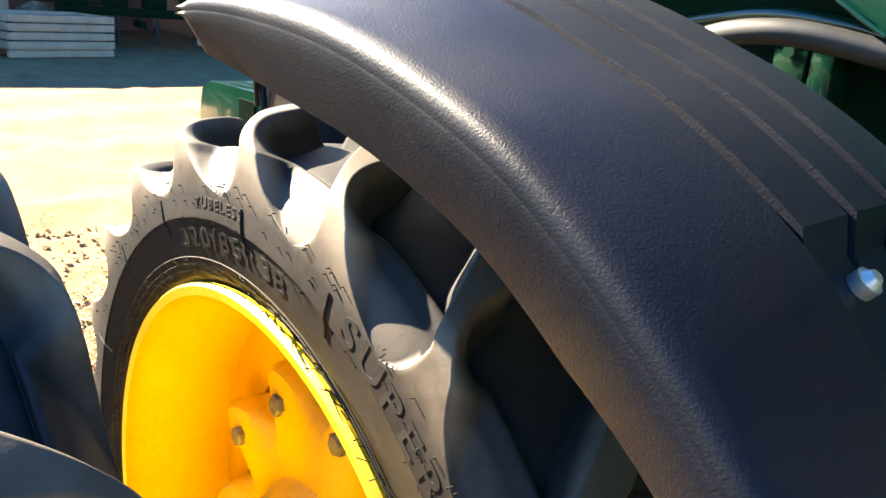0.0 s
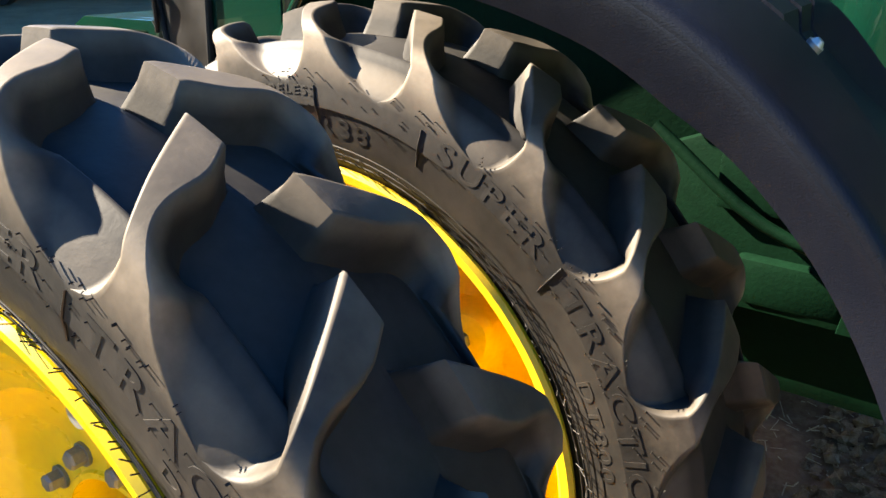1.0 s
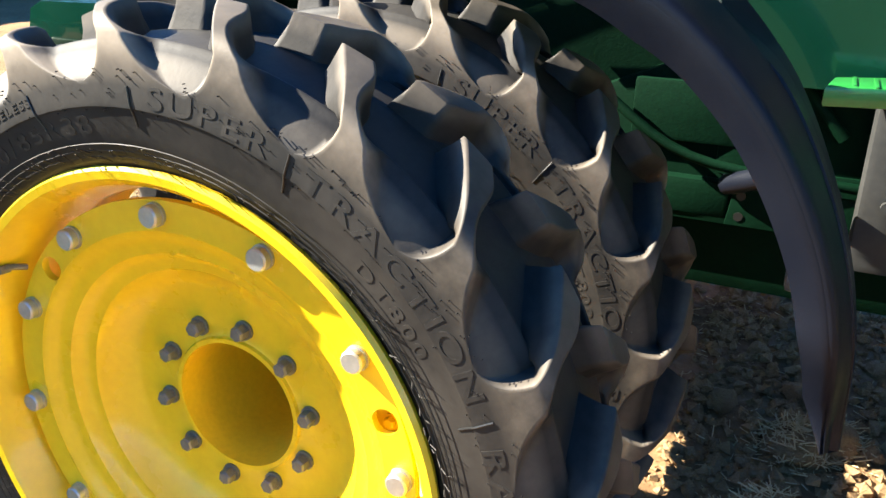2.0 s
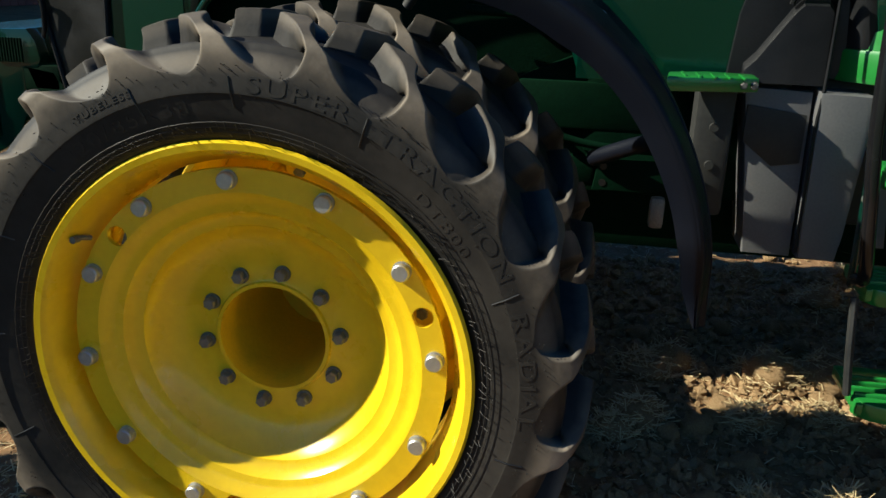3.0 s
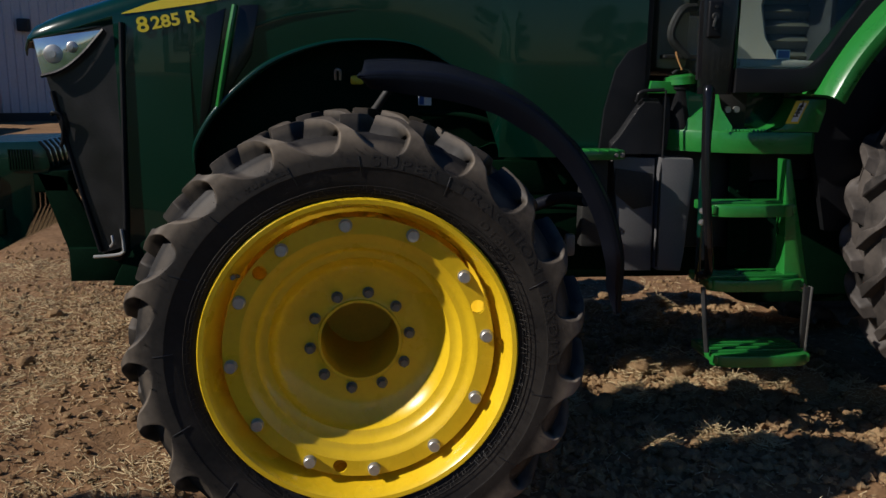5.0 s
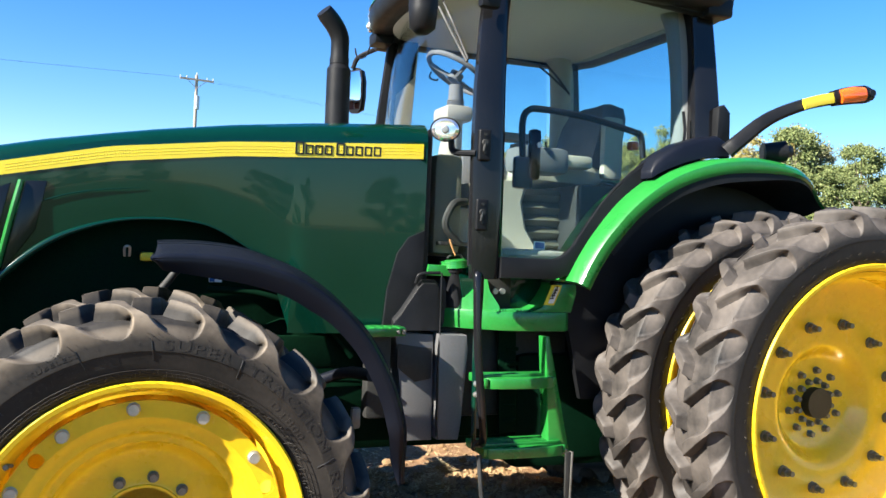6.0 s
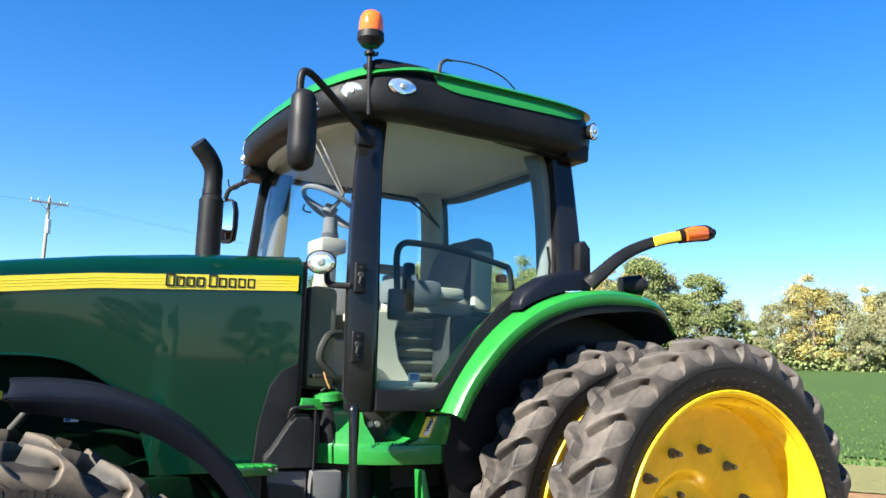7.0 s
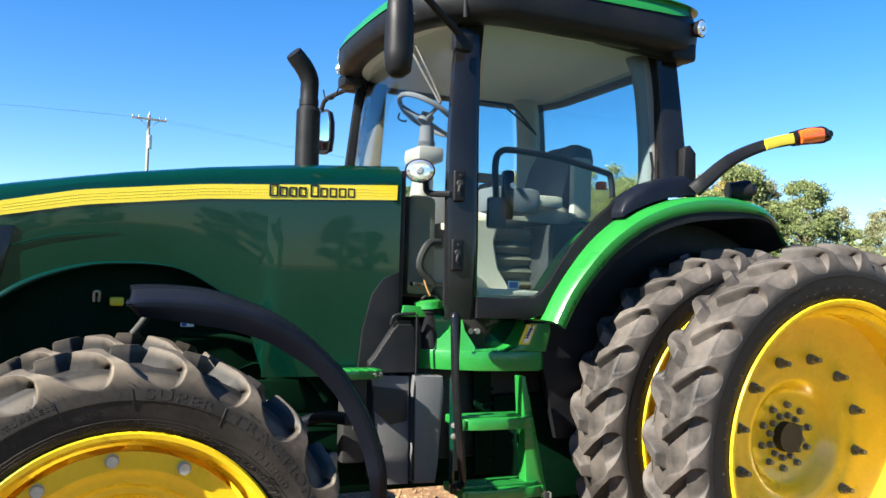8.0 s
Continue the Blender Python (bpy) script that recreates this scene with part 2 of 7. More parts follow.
RED_PAINT = two_scale(mat("faded_red", (0.32, 0.03, 0.02), 0.5), (0.25, 0.022, 0.018), (0.38, 0.045, 0.03), 2, 30)

# ---- building helpers ----
def part(name, bm, material, parent=None, label="", angle=38):
    """One mesh object out of a bmesh, under a thing or a part."""
    me = bpy.data.meshes.new(name)
    bmesh.ops.recalc_face_normals(bm, faces=bm.faces)
    bm.to_mesh(me)
    bm.free()
    return mesh_part(name, me, material, parent, label, angle)


def mesh_part(name, me, material, parent=None, label="", angle=38):
    me.polygons.foreach_set("use_smooth", [True] * len(me.polygons))
    me.set_sharp_from_angle(angle=radians(angle))
    if not me.materials:
        me.materials.append(material)
    ob = new(name, me)
    if parent is not None:
        ob.parent = parent
    if label:
        ob["label"] = label
    return ob


def shared(name, source, parent, m):
    """Another object on the mesh of source, at the pose m."""
    ob = new(name, source.data)
    ob.parent = parent
    ob.matrix_basis = m
    return ob


def thing(name, label, category, at=(0, 0, 0), group=""):
    ob = new(name)
    ob.location = at
    return tagged(ob, label, category, group)


def box(bm, c, s, bev=0.0, rot=None, seg=2):
    m = Matrix.Translation(c) @ (rot.to_4x4() if rot else Matrix.Identity(4)) @ Matrix.Diagonal((*s, 1))
    r = bmesh.ops.create_cube(bm, size=1, matrix=m)
    if bev:
        es = {e for v in r["verts"] for e in v.link_edges}
        bmesh.ops.bevel(bm, geom=list(es), offset=bev, segments=seg, profile=0.6, affect="EDGES", clamp_overlap=True)
    return bm


def cyl(bm, a, b, r, r2=None, n=20, caps=True):
    """A cylinder or cone from a to b."""
    a, b = Vector(a), Vector(b)
    d = b - a
    m = Matrix.Translation((a + b) / 2) @ d.to_track_quat("Z", "Y").to_matrix().to_4x4()
    bmesh.ops.create_cone(bm, cap_ends=caps, segments=n, radius1=r, radius2=r if r2 is None else r2, depth=d.length, matrix=m)
    return bm


def plate(bm, pts, lo, hi, axis="y", bev=0.0):
    """A flat outline, extruded along an axis from lo to hi."""
    def at(p, q):
        return {"y": (p[0], q, p[1]), "x": (q, p[0], p[1]), "z": (p[0], p[1], q)}[axis]
    a = [bm.verts.new(at(p, lo)) for p in pts]
    b = [bm.verts.new(at(p, hi)) for p in pts]
    n = len(pts)
    fs = [bm.faces.new(a[::-1]), bm.faces.new(b)]
    fs += [bm.faces.new((a[i], a[(i + 1) % n], b[(i + 1) % n], b[i])) for i in range(n)]
    if bev:
        bmesh.ops.recalc_face_normals(bm, faces=fs)
        es = set(fs[0].edges) | set(fs[1].edges)
        bmesh.ops.bevel(bm, geom=list(es), offset=bev, segments=2, profile=0.6, affect="EDGES", clamp_overlap=True)
    return bm


def loft(bm, rings, closed=True, caps=True, loop=False):
    """Skin over rings of equal length."""
    vs = [[bm.verts.new(p) for p in r] for r in rings]
    n = len(rings[0])
    k = n if closed else n - 1
    pairs = list(zip(vs, vs[1:])) + ([(vs[-1], vs[0])] if loop else [])
    for a, b in pairs:
        for i in range(k):
            bm.faces.new((a[i], a[(i + 1) % n], b[(i + 1) % n], b[i]))
    if closed and caps and not loop:
        bm.faces.new(vs[0][::-1])
        bm.faces.new(vs[-1])
    return bm


def smooth_path(pts, per=6):
    """A Catmull-Rom curve through points."""
    ps = [Vector(p) for p in pts]
    ps = [2 * ps[0] - ps[1]] + ps + [2 * ps[-1] - ps[-2]]
    out = []
    for i in range(1, len(ps) - 2):
        p0, p1, p2, p3 = ps[i - 1:i + 3]
        for k in range(per):
            t = k / per
            out.append(0.5 * ((2 * p1) + (p2 - p0) * t + (2 * p0 - 5 * p1 + 4 * p2 - p3) * t * t + (3 * p1 - p0 - 3 * p2 + p3) * t ** 3))
    out.append(ps[-2])
    return out


def tube(bm, pts, r, n=10, per=6, flat=1.0):
    """A round bar along a smooth path; r may be a number or one radius for each point."""
    path = smooth_path(pts, per) if per > 1 else [Vector(p) for p in pts]
    rings, up = [], None
    for i, p in enumerate(path):
        d = (path[min(i + 1, len(path) - 1)] - path[max(i - 1, 0)]).normalized()
        if up is None:
            up = Vector((0, 0, 1)) if abs(d.z) < 0.9 else Vector((1, 0, 0))
        side = d.cross(up).normalized()
        up = side.cross(d).normalized()
        if isinstance(r, (int, float)):
            rr = r
        else:
            q = i / (len(path) - 1) * (len(r) - 1)
            rr = r[min(int(q), len(r) - 2)] * (1 - q + min(int(q), len(r) - 2)) + r[min(int(q), len(r) - 2) + 1] * (q - min(int(q), len(r) - 2))
        rings.append([p + rr * (math.cos(a) * side * flat + math.sin(a) * up) for a in (2 * math.pi * k / n for k in range(n))])
    return loft(bm, rings)


def lathe(bm, profile, n=64, close=False):
    """Turns a profile of (radius, y) round the y axis; z is up at angle 0."""
    rings = [[Vector((r * math.sin(2 * math.pi * i / n), y, r * math.cos(2 * math.pi * i / n))) for r, y in profile] for i in range(n)]
    return loft(bm, rings, closed=close, caps=False, loop=True)


def hexbolt(bm, at, axis, r, h, washer=True):
    a = Vector(at)
    d = Vector(axis).normalized()
    if washer:
        cyl(bm, a, a + d * h * 0.2, r * 1.25, n=20)
    cyl(bm, a + d * h * 0.2, a + d * h * 0.85, r, n=6)
    cyl(bm, a + d * h * 0.85, a + d * h, r, r * 0.8, n=6)
    return bm


def interp(x, table):
    for (x0, y0), (x1, y1) in zip(table, table[1:]):
        if x <= x1:
            return y0 + (y1 - y0) * max(0.0, (x - x0) / (x1 - x0))
    return table[-1][1]


def letters(text, size, material, parent, m, name="lettering", label="", depth=0.001, bold=0.0, width=1.0, spacing=1.0):
    """Raised letters with the built-in font, as a mesh."""
    cu = bpy.data.curves.new(name, "FONT")
    cu.body = text
    cu.size = size
    cu.extrude = depth
    cu.offset = bold
    cu.space_character = spacing
    cu.resolution_u = 3
    tmp = bpy.data.objects.new("tmp", cu)
    scene.collection.objects.link(tmp)
    me = bpy.data.meshes.new_from_object(tmp.evaluated_get(bpy.context.evaluated_depsgraph_get()))
    bpy.data.objects.remove(tmp)
    me.transform(Matrix.Diagonal((width, 1, 1, 1)))
    me.name = name
    me.materials.clear()
    me.transform(m)
    return mesh_part(name, me, material, parent, label)

# ---- the tractor ----
tractor = thing("tractor", "green and yellow row-crop tractor with dual wheels, parked on bare dirt", "tractor")


def smoothstep(a, b, x):
    t = min(1.0, max(0.0, (x - a) / (b - a)))
    return t * t * (3 - 2 * t)


WALLS = {}                                     # radius and y of each tyre's sidewall


def tyre_mesh(name, n_lugs, R, half, bead, shear, depth, lug_w, nose, lean, run=0.068):
    """A lugged tractor tyre round the y axis. Each half has its own sheared grid, so that the lugs' edges follow it."""
    # hull over the lugs: (radius, y) from the centre line over the shoulder and sidewall to the bead
    sw = half * 1.0
    hull = smooth_path([(R, 0, 0), (R - 0.003, half * 0.35, 0), (R - 0.010, half * 0.70, 0), (R - 0.030, half * 0.93, 0), (R - 0.062, sw * 1.0, 0),
                        (R - 0.105, sw * 1.02, 0), (R - 0.15, sw * 1.035, 0), ((R + bead) / 2 - 0.03, sw * 1.02, 0), (bead + 0.05, sw * 0.965, 0),
                        (bead + 0.015, sw * 0.90, 0), (bead, sw * 0.84, 0), (bead - 0.03, sw * 0.78, 0)], 9)
    hull = [(p.x, p.y) for p in hull]
    WALLS[name, R] = [(r, y) for r, y in reversed(hull) if r < R - 0.06]
    # length along the hull
    ln = [0.0]
    for a, b in zip(hull, hull[1:]):
        ln.append(ln[-1] + math.hypot(b[0] - a[0], b[1] - a[1]))
    shoulder = half * 1.08                     # length at which the tread turns into the sidewall
    p_end = shoulder + run                   # where the valleys run out on the sidewall
    pitch = 2 * math.pi / n_lugs
    gap = pitch - lug_w / R
    cs = [-1, -0.96, -0.91, -0.86, -0.80, -0.65, -0.4, -0.15, 0.15, 0.4, 0.65, 0.80, 0.86, 0.91, 0.96]
    ls = [0.0, 0.06, 0.25, 0.5, 0.75, 0.94]
    verts, faces = [], []
    for side in (-1, 1):
        start = len(verts)
        cols = n_lugs * (len(cs) + len(ls))
        for (r, y), s in zip(hull, ln):
            i = ln.index(s)
            a, b = hull[max(i - 1, 0)], hull[min(i + 1, len(hull) - 1)]
            tx, ty = b[0] - a[0], b[1] - a[1]
            q = math.hypot(tx, ty)
            nr, ny = ty / q, -tx / q           # outward normal
            f = min(1.0, s / shoulder)
            turn = shear * (0.86 * f + 0.14 * f * f)
            if s > shoulder:
                turn = shear * (1 + 0.25 * (s - shoulder) / 0.12)
            # the valley is wide in the tread and closes in a round end on the sidewall
            s0 = shoulder - 0.058
            g = min(1.0, max(0.0, (s - s0) / (p_end - s0)))
            hw = 0.5 * gap * (1 - 0.14 * f * f) * max(0.05, max(0.0, 1 - g ** 2.6) ** 0.48)
            # towards the shoulder the valley eats into the back of the lug before it
            hl = hw * (1 + lean * smoothstep(0.25, 0.85, f))
            d = depth * (1 - 0.70 * smoothstep(shoulder - 0.035, p_end, s)) * (1 - g ** 6)
            # lug noses: near the centre line the other half's valleys run through
            nose_cut = smoothstep(nose, nose * 0.35, s)
            for k in range(n_lugs):
                c0 = (k + (0.5 if side > 0 else 0.0)) * pitch + turn
                # the lug lies at c0, the valley follows it
                for c in cs:
                    ang = c0 + 0.5 * pitch + c * (hl if c < 0 else hw)
                    m = smoothstep(0.80, 0.985, abs(c))
                    dd = d * (1 - m)
                    dd = max(dd, nose_cut * depth)
                    verts.append(((r - nr * dd) * math.sin(ang), side * (y - ny * dd), (r - nr * dd) * math.cos(ang)))
                lw = pitch - hw - hl
                for u in ls:
                    ang = c0 + 0.5 * pitch + hw + u * lw
                    dd = nose_cut * depth
                    verts.append(((r - nr * dd) * math.sin(ang), side * (y - ny * dd), (r - nr * dd) * math.cos(ang)))
        rows = len(hull)
        for i in range(rows - 1):
            for j in range(cols):
                a, b = start + i * cols + j, start + i * cols + (j + 1) % cols
                c, e = b + cols, a + cols
                faces.append((a, b, c, e) if side > 0 else (a, e, c, b))
    me = bpy.data.meshes.new(name)
    me.from_pydata(verts, [], faces)
    me.update()
    return me


def curved_text(text, size, radius, start_deg, y, material, parent, name="lettering", label="", wall=None, depth=0.0010, bold=0.0004):
    """Letters round a sidewall, read from the -y side; start_deg clockwise from the top; one mesh."""
    cu = bpy.data.curves.new("letters", "FONT")
    cu.size, cu.extrude, cu.resolution_u, cu.offset = size, depth, 4, bold
    cu.fill_mode = "BOTH"
    tmp = bpy.data.objects.new("tmp", cu)
    scene.collection.objects.link(tmp)
    out = bmesh.new()
    a = start_deg
    for ch in text:
        if ch != " ":
            cu.body = ch
            bpy.context.view_layer.update()
            me = bpy.data.meshes.new_from_object(tmp.evaluated_get(bpy.context.evaluated_depsgraph_get()))
            w = max(v.co.x for v in me.vertices) if me.vertices else 0
            wide = 1.45
            # letter stands in the x z plane, its foot towards the hub
            me.transform(Matrix.Rotation(radians(90), 4, "X") @ Matrix.Diagonal((wide, 1, 1, 1)))
            me.transform(Matrix.Rotation(radians(a), 4, "Y") @ Matrix.Translation((0, y, radius)))
            # the letter lies on the bulge of the sidewall
            if wall:
                for v in me.vertices:
                    v.co.y += -interp(math.hypot(v.co.x, v.co.z), wall) - y
            out.from_mesh(me)
            bpy.data.meshes.remove(me)
            a += math.degrees((w * wide + size * 0.16) / radius)
        else:
            a += math.degrees(size * 0.55 / radius)
    bpy.data.objects.remove(tmp)
    return part(name, out, material, parent, label)


FX, FZ = -0.025, 0.70            # front axle
RX, RZ = 3.10, 0.968              # rear axle


def bolt_ring(parent, name, count, radius, y, first, r, h, material, label="", dome=False, axis=-1):
    """Bolts round a wheel, each its own object on one mesh."""
    bm = bmesh.new()
    if dome:
        cyl(bm, (0, 0, 0), (0, axis * h * 0.25, 0), r * 1.1, n=24)
        cyl(bm, (0, axis * h * 0.25, 0), (0, axis * h * 0.85, 0), r, n=24)
        cyl(bm, (0, axis * h * 0.85, 0), (0, axis * h, 0), r, r * 0.86, n=24)
    else:
        hexbolt(bm, (0, 0, 0), (0, axis, 0), r, h)
    one = None
    for i in range(count):
        a = radians(first + 360 / count * i)
        m = Matrix.Translation((radius * math.sin(a), y, radius * math.cos(a))) @ Matrix.Rotation(a, 4, "Y")
        if one is None:
            one = part(name, bm, material, parent, label)
            one.matrix_basis = m
        else:
            o = shared(name, one, parent, m)
            if label:
                o["label"] = label


def rim_barrel(bm, flange, well, half):
    """The rim: both flanges, bead seats and drop centre; a closed skin with thickness."""
    t = 0.010
    outer = [(flange, -half), (flange - 0.004, -half + 0.012), (flange - 0.022, -half + 0.016), (flange - 0.028, -half + 0.05), (well + 0.008, -half + 0.075), (well, -half + 0.09),
             (well, half - 0.09), (well + 0.008, half - 0.075), (flange - 0.028, half - 0.05), (flange - 0.022, half - 0.016), (flange - 0.004, half - 0.012), (flange, half)]
    inner = [(flange - 0.006, half + 0.008), (flange - 0.02, half + 0.006), (flange - 0.034, half - 0.012), (flange - 0.04, half - 0.055), (well - t, half - 0.085),
             (well - t, -half + 0.085), (flange - 0.04, -half + 0.055), (flange - 0.034, -half + 0.012), (flange - 0.02, -half - 0.006), (flange - 0.006, -half - 0.008)]
    return lathe(bm, outer + inner, 96, close=True)


def disc(bm, profile, t=0.012, n=96):
    """A pressed wheel disc from a profile of (radius, y), with thickness."""
    back = [(r, y + t) for r, y in reversed(profile)]
    return lathe(bm, profile + back, n, close=True)


FRONT_TYRE = tyre_mesh("tyre", 21, 0.755, 0.160, 0.503, radians(10.6), 0.058, 0.052, 0.020, 0.62)
REAR_TYRE = tyre_mesh("tyre", 26, 0.965, 0.160, 0.692, radians(9.5), 0.050, 0.048, 0.020, 0.55, 0.092)
F_HALF = 0.150


def front_wheel(outer):
    """A front wheel round its own centre; its outer side faces -y."""
    wheel = new("front_wheel")
    wheel.parent = tractor
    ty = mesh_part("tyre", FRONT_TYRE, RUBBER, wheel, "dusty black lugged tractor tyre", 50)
    # the tread's turn: outer half lug tips at 22.7 degrees from the top
    lug0 = 22.7
    ty.rotation_euler = (0, radians(lug0), 0)
    bm = bmesh.new()
    rim_barrel(bm, 0.508, 0.461 if outer else 0.470, F_HALF)
    part("rim", bm, YELLOW if outer else YELLOW_CAST, wheel, "yellow painted steel rim")
    if outer:
        bm = bmesh.new()
        disc(bm, [(0.3855, -0.094), (0.372, -0.088), (0.364, -0.078), (0.350, -0.074), (0.336, -0.070), (0.326, -0.056), (0.314, -0.048), (0.298, -0.044), (0.288, -0.026),
                  (0.265, -0.004), (0.245, 0.008), (0.22, 0.016), (0.15, 0.018), (0.143, 0.016), (0.140, 0.010), (0.131, 0.010)])
        # the flat outer ring, with three hand holes through it
        loops = [(0.438, 0.0, 0.0, 96), (0.384, 0.0, 0.0, 96)]
        loops += [(0.0235, 0.4065 * math.sin(radians(a)), 0.4065 * math.cos(radians(a)), 20) for a in (-50, 70, 190)]
        flat, edges = bmesh.new(), []
        for r, cx, cz, count in loops:
            vs = [flat.verts.new((cx + r * math.sin(2 * math.pi * q / count), -0.094, cz + r * math.cos(2 * math.pi * q / count))) for q in range(count)]
            edges += [flat.edges.new((vs[q], vs[(q + 1) % count])) for q in range(count)]
        bmesh.ops.triangle_fill(flat, use_beauty=True, edges=edges)
        out = bmesh.ops.extrude_face_region(flat, geom=flat.faces[:])
        for v in out["geom"]:
            if isinstance(v, bmesh.types.BMVert):
                v.co.y += 0.014
        tmp = bpy.data.meshes.new("flat")
        flat.to_mesh(tmp)
        flat.free()
        bm.from_mesh(tmp)
        bpy.data.meshes.remove(tmp)
        part("wheel_disc", bm, YELLOW, wheel, "dished yellow wheel disc")
        bm = bmesh.new()
        lathe(bm, [(0.131, 0.012), (0.131, 0.40), (0.002, 0.40), (0.002, 0.42), (0.140, 0.42), (0.140, 0.012)], 64, close=True)
        part("hub_bore", bm, YELLOW_CAST, wheel, "deep open hub bore")
        bolt_ring(wheel, "rim_bolt", 12, 0.4135, -0.094, -5.8, 0.0195, 0.022, STEEL, "round zinc bolt head", dome=True)
        bolt_ring(wheel, "hub_bolt", 10, 0.168, 0.018, 10.0, 0.0155, 0.028, DULL_STEEL, "grey hexagon bolt")
        # valve stem
        bm = bmesh.new()
        tube(bm, [(0, 0, 0), (0, -0.02, 0.01), (0, -0.03, 0.012)], 0.006, 8, 3)
        cyl(bm, (0, -0.03, 0.012), (0, -0.05, 0.014), 0.008, n=10)
        o = part("valve_stem", bm, DULL_STEEL, wheel, "rusty valve stem")
        o.matrix_basis = Matrix.Rotation(radians(-56), 4, "Y") @ Matrix.Translation((0, -0.095, 0.452))
    else:
        # cast spoked centre with lobes that carry the rim
        bm = bmesh.new()
        rings = []
        N = 160
        LOBE = radians(-8.8)
        for r0, y, lob in ((0.462, 0.040, 0.0), (0.45, 0.036, 0.0), (0.40, 0.034, 0.0), (0.352, 0.034, 0.0), (0.350, 0.042, 0.0), (0.342, 0.056, 0.006), (0.322, 0.034, 0.038), (0.314, -0.008, 0.046), (0.302, -0.020, 0.046), (0.268, -0.024, 0.030), (0.215, -0.030, 0.006), (0.175, -0.036, 0.0), (0.160, -0.055, 0.0), (0.150, -0.15, 0.0), (0.145, -0.45, 0.0)):
            rings.append([Vector(((r0 + lob * math.cos(10 * (a - LOBE))) * math.sin(a), y - 0.3 * lob * math.cos(10 * (a - LOBE)), (r0 + lob * math.cos(10 * (a - LOBE))) * math.cos(a))) for a in (2 * math.pi * k / N for k in range(N))])
        loft(bm, rings, caps=False)
        part("cast_centre", bm, YELLOW_CAST, wheel, "lobed cast yellow wheel centre")
        bolt_ring(wheel, "hub_bolt", 10, 0.292, -0.022, -8.8, 0.0185, 0.022, DULL_STEEL, "hexagon bolt with yellow overspray")
        bolt_ring(wheel, "rim_bolt", 10, 0.40, 0.034, 16.0, 0.018, 0.022, YELLOW_CAST, "painted bolt head")
    # lettering on the sidewall
    ys = -0.1655
    wall = WALLS["tyre", 0.755]
    curved_text("SUPER", 0.046, 0.607, 3.4, ys, RUBBER_DARK, wheel, label="raised moulded letters", wall=wall)
    curved_text("TRACTION", 0.046, 0.604, 29.0, ys, RUBBER_DARK, wheel, label="raised moulded letters", wall=wall)
    curved_text("RADIAL", 0.046, 0.604, 71.0, ys, RUBBER_DARK, wheel, label="raised moulded letters", wall=wall)
    curved_text("DT800", 0.034, 0.558, 41.0, ys, RUBBER_DARK, wheel, label="raised moulded letters", wall=wall)
    curved_text("320/85R38", 0.042, 0.560, -40.0, ys, RUBBER_DARK, wheel, label="raised moulded size figures", wall=wall)
    curved_text("TUBELESS", 0.020, 0.618, -32.5, ys, RUBBER_DARK, wheel, label="small raised moulded letters", bold=0.0003, wall=wall)
    # fine ribs and slits of the sidewall
    slit = None
    for a in (-44, -19, 0.5, 26.5, 68, 104, 128, 152, 176, 200, 224, 248, 272, 296):
        m = Matrix.Rotation(radians(a), 4, "Y")
        if slit is None:
            bm = bmesh.new()
            tube(bm, [(0.004 - 0.002 * j, -interp(0.575 + 0.015 * j, wall) - 0.0004, 0.575 + 0.015 * j) for j in range(5)], 0.0018, 6, 2)
            slit = part("slit_mark", bm, BLACK_INK, wheel)
            slit.matrix_basis = m
        else:
            shared("slit_mark", slit, wheel, m)
    bm = bmesh.new()
    rnd = random.Random(4)
    for k in range(250):
        a = radians(360 / 250 * k + rnd.uniform(-0.5, 0.5))
        m = Matrix.Rotation(a, 4, "Y")
        r0 = 0.514 + rnd.choice((0, 0.006, 0.014))
        s = m @ Vector((0, -0.150, r0))
        e = m @ Vector((rnd.uniform(-0.007, 0.007), -0.160 - rnd.uniform(0, 0.014), r0 + rnd.uniform(0.006, 0.020)))
        cyl(bm, s, e, 0.0009, n=4)
    for k in range(420):
        a = radians(rnd.uniform(0, 360))
        m = Matrix.Rotation(a, 4, "Y")
        r0 = rnd.choice((0.60, 0.625, 0.648, 0.655)) + rnd.uniform(-0.004, 0.004)
        s = m @ Vector((0, -0.1625, r0))
        cyl(bm, s, s + Vector((0, -0.005, 0)), 0.0009, n=4)
    tagged(part("moulding_hair", bm, RUBBER_DARK, wheel, "fine rubber moulding hairs"), kind="stuff")
    bm = bmesh.new()
    for r in (0.524, 0.534, 0.545):
        tube(bm, [(r * math.sin(q), -0.150 - (r - 0.512) * 0.35, r * math.cos(q)) for q in (2 * math.pi * k / 96 for k in range(97))], 0.0010, 5, 1)
    part("bead_ring", bm, RUBBER, wheel, "thin moulded bead rings")
    return wheel


outer_front = front_wheel(True)
outer_front.location = (FX, -1.512, FZ)
inner_front = front_wheel(False)
inner_front.location = (FX, -0.915, FZ)
inner_front.rotation_euler = (0, radians(20.3), 0)
FLIP = Matrix.Diagonal((1, -1, 1, 1))
for w, y in ((outer_front, 1.512), (inner_front, 0.915)):
    copy_thing(w, Matrix.Translation((FX, y, FZ)) @ FLIP)

R_HALF = 0.150


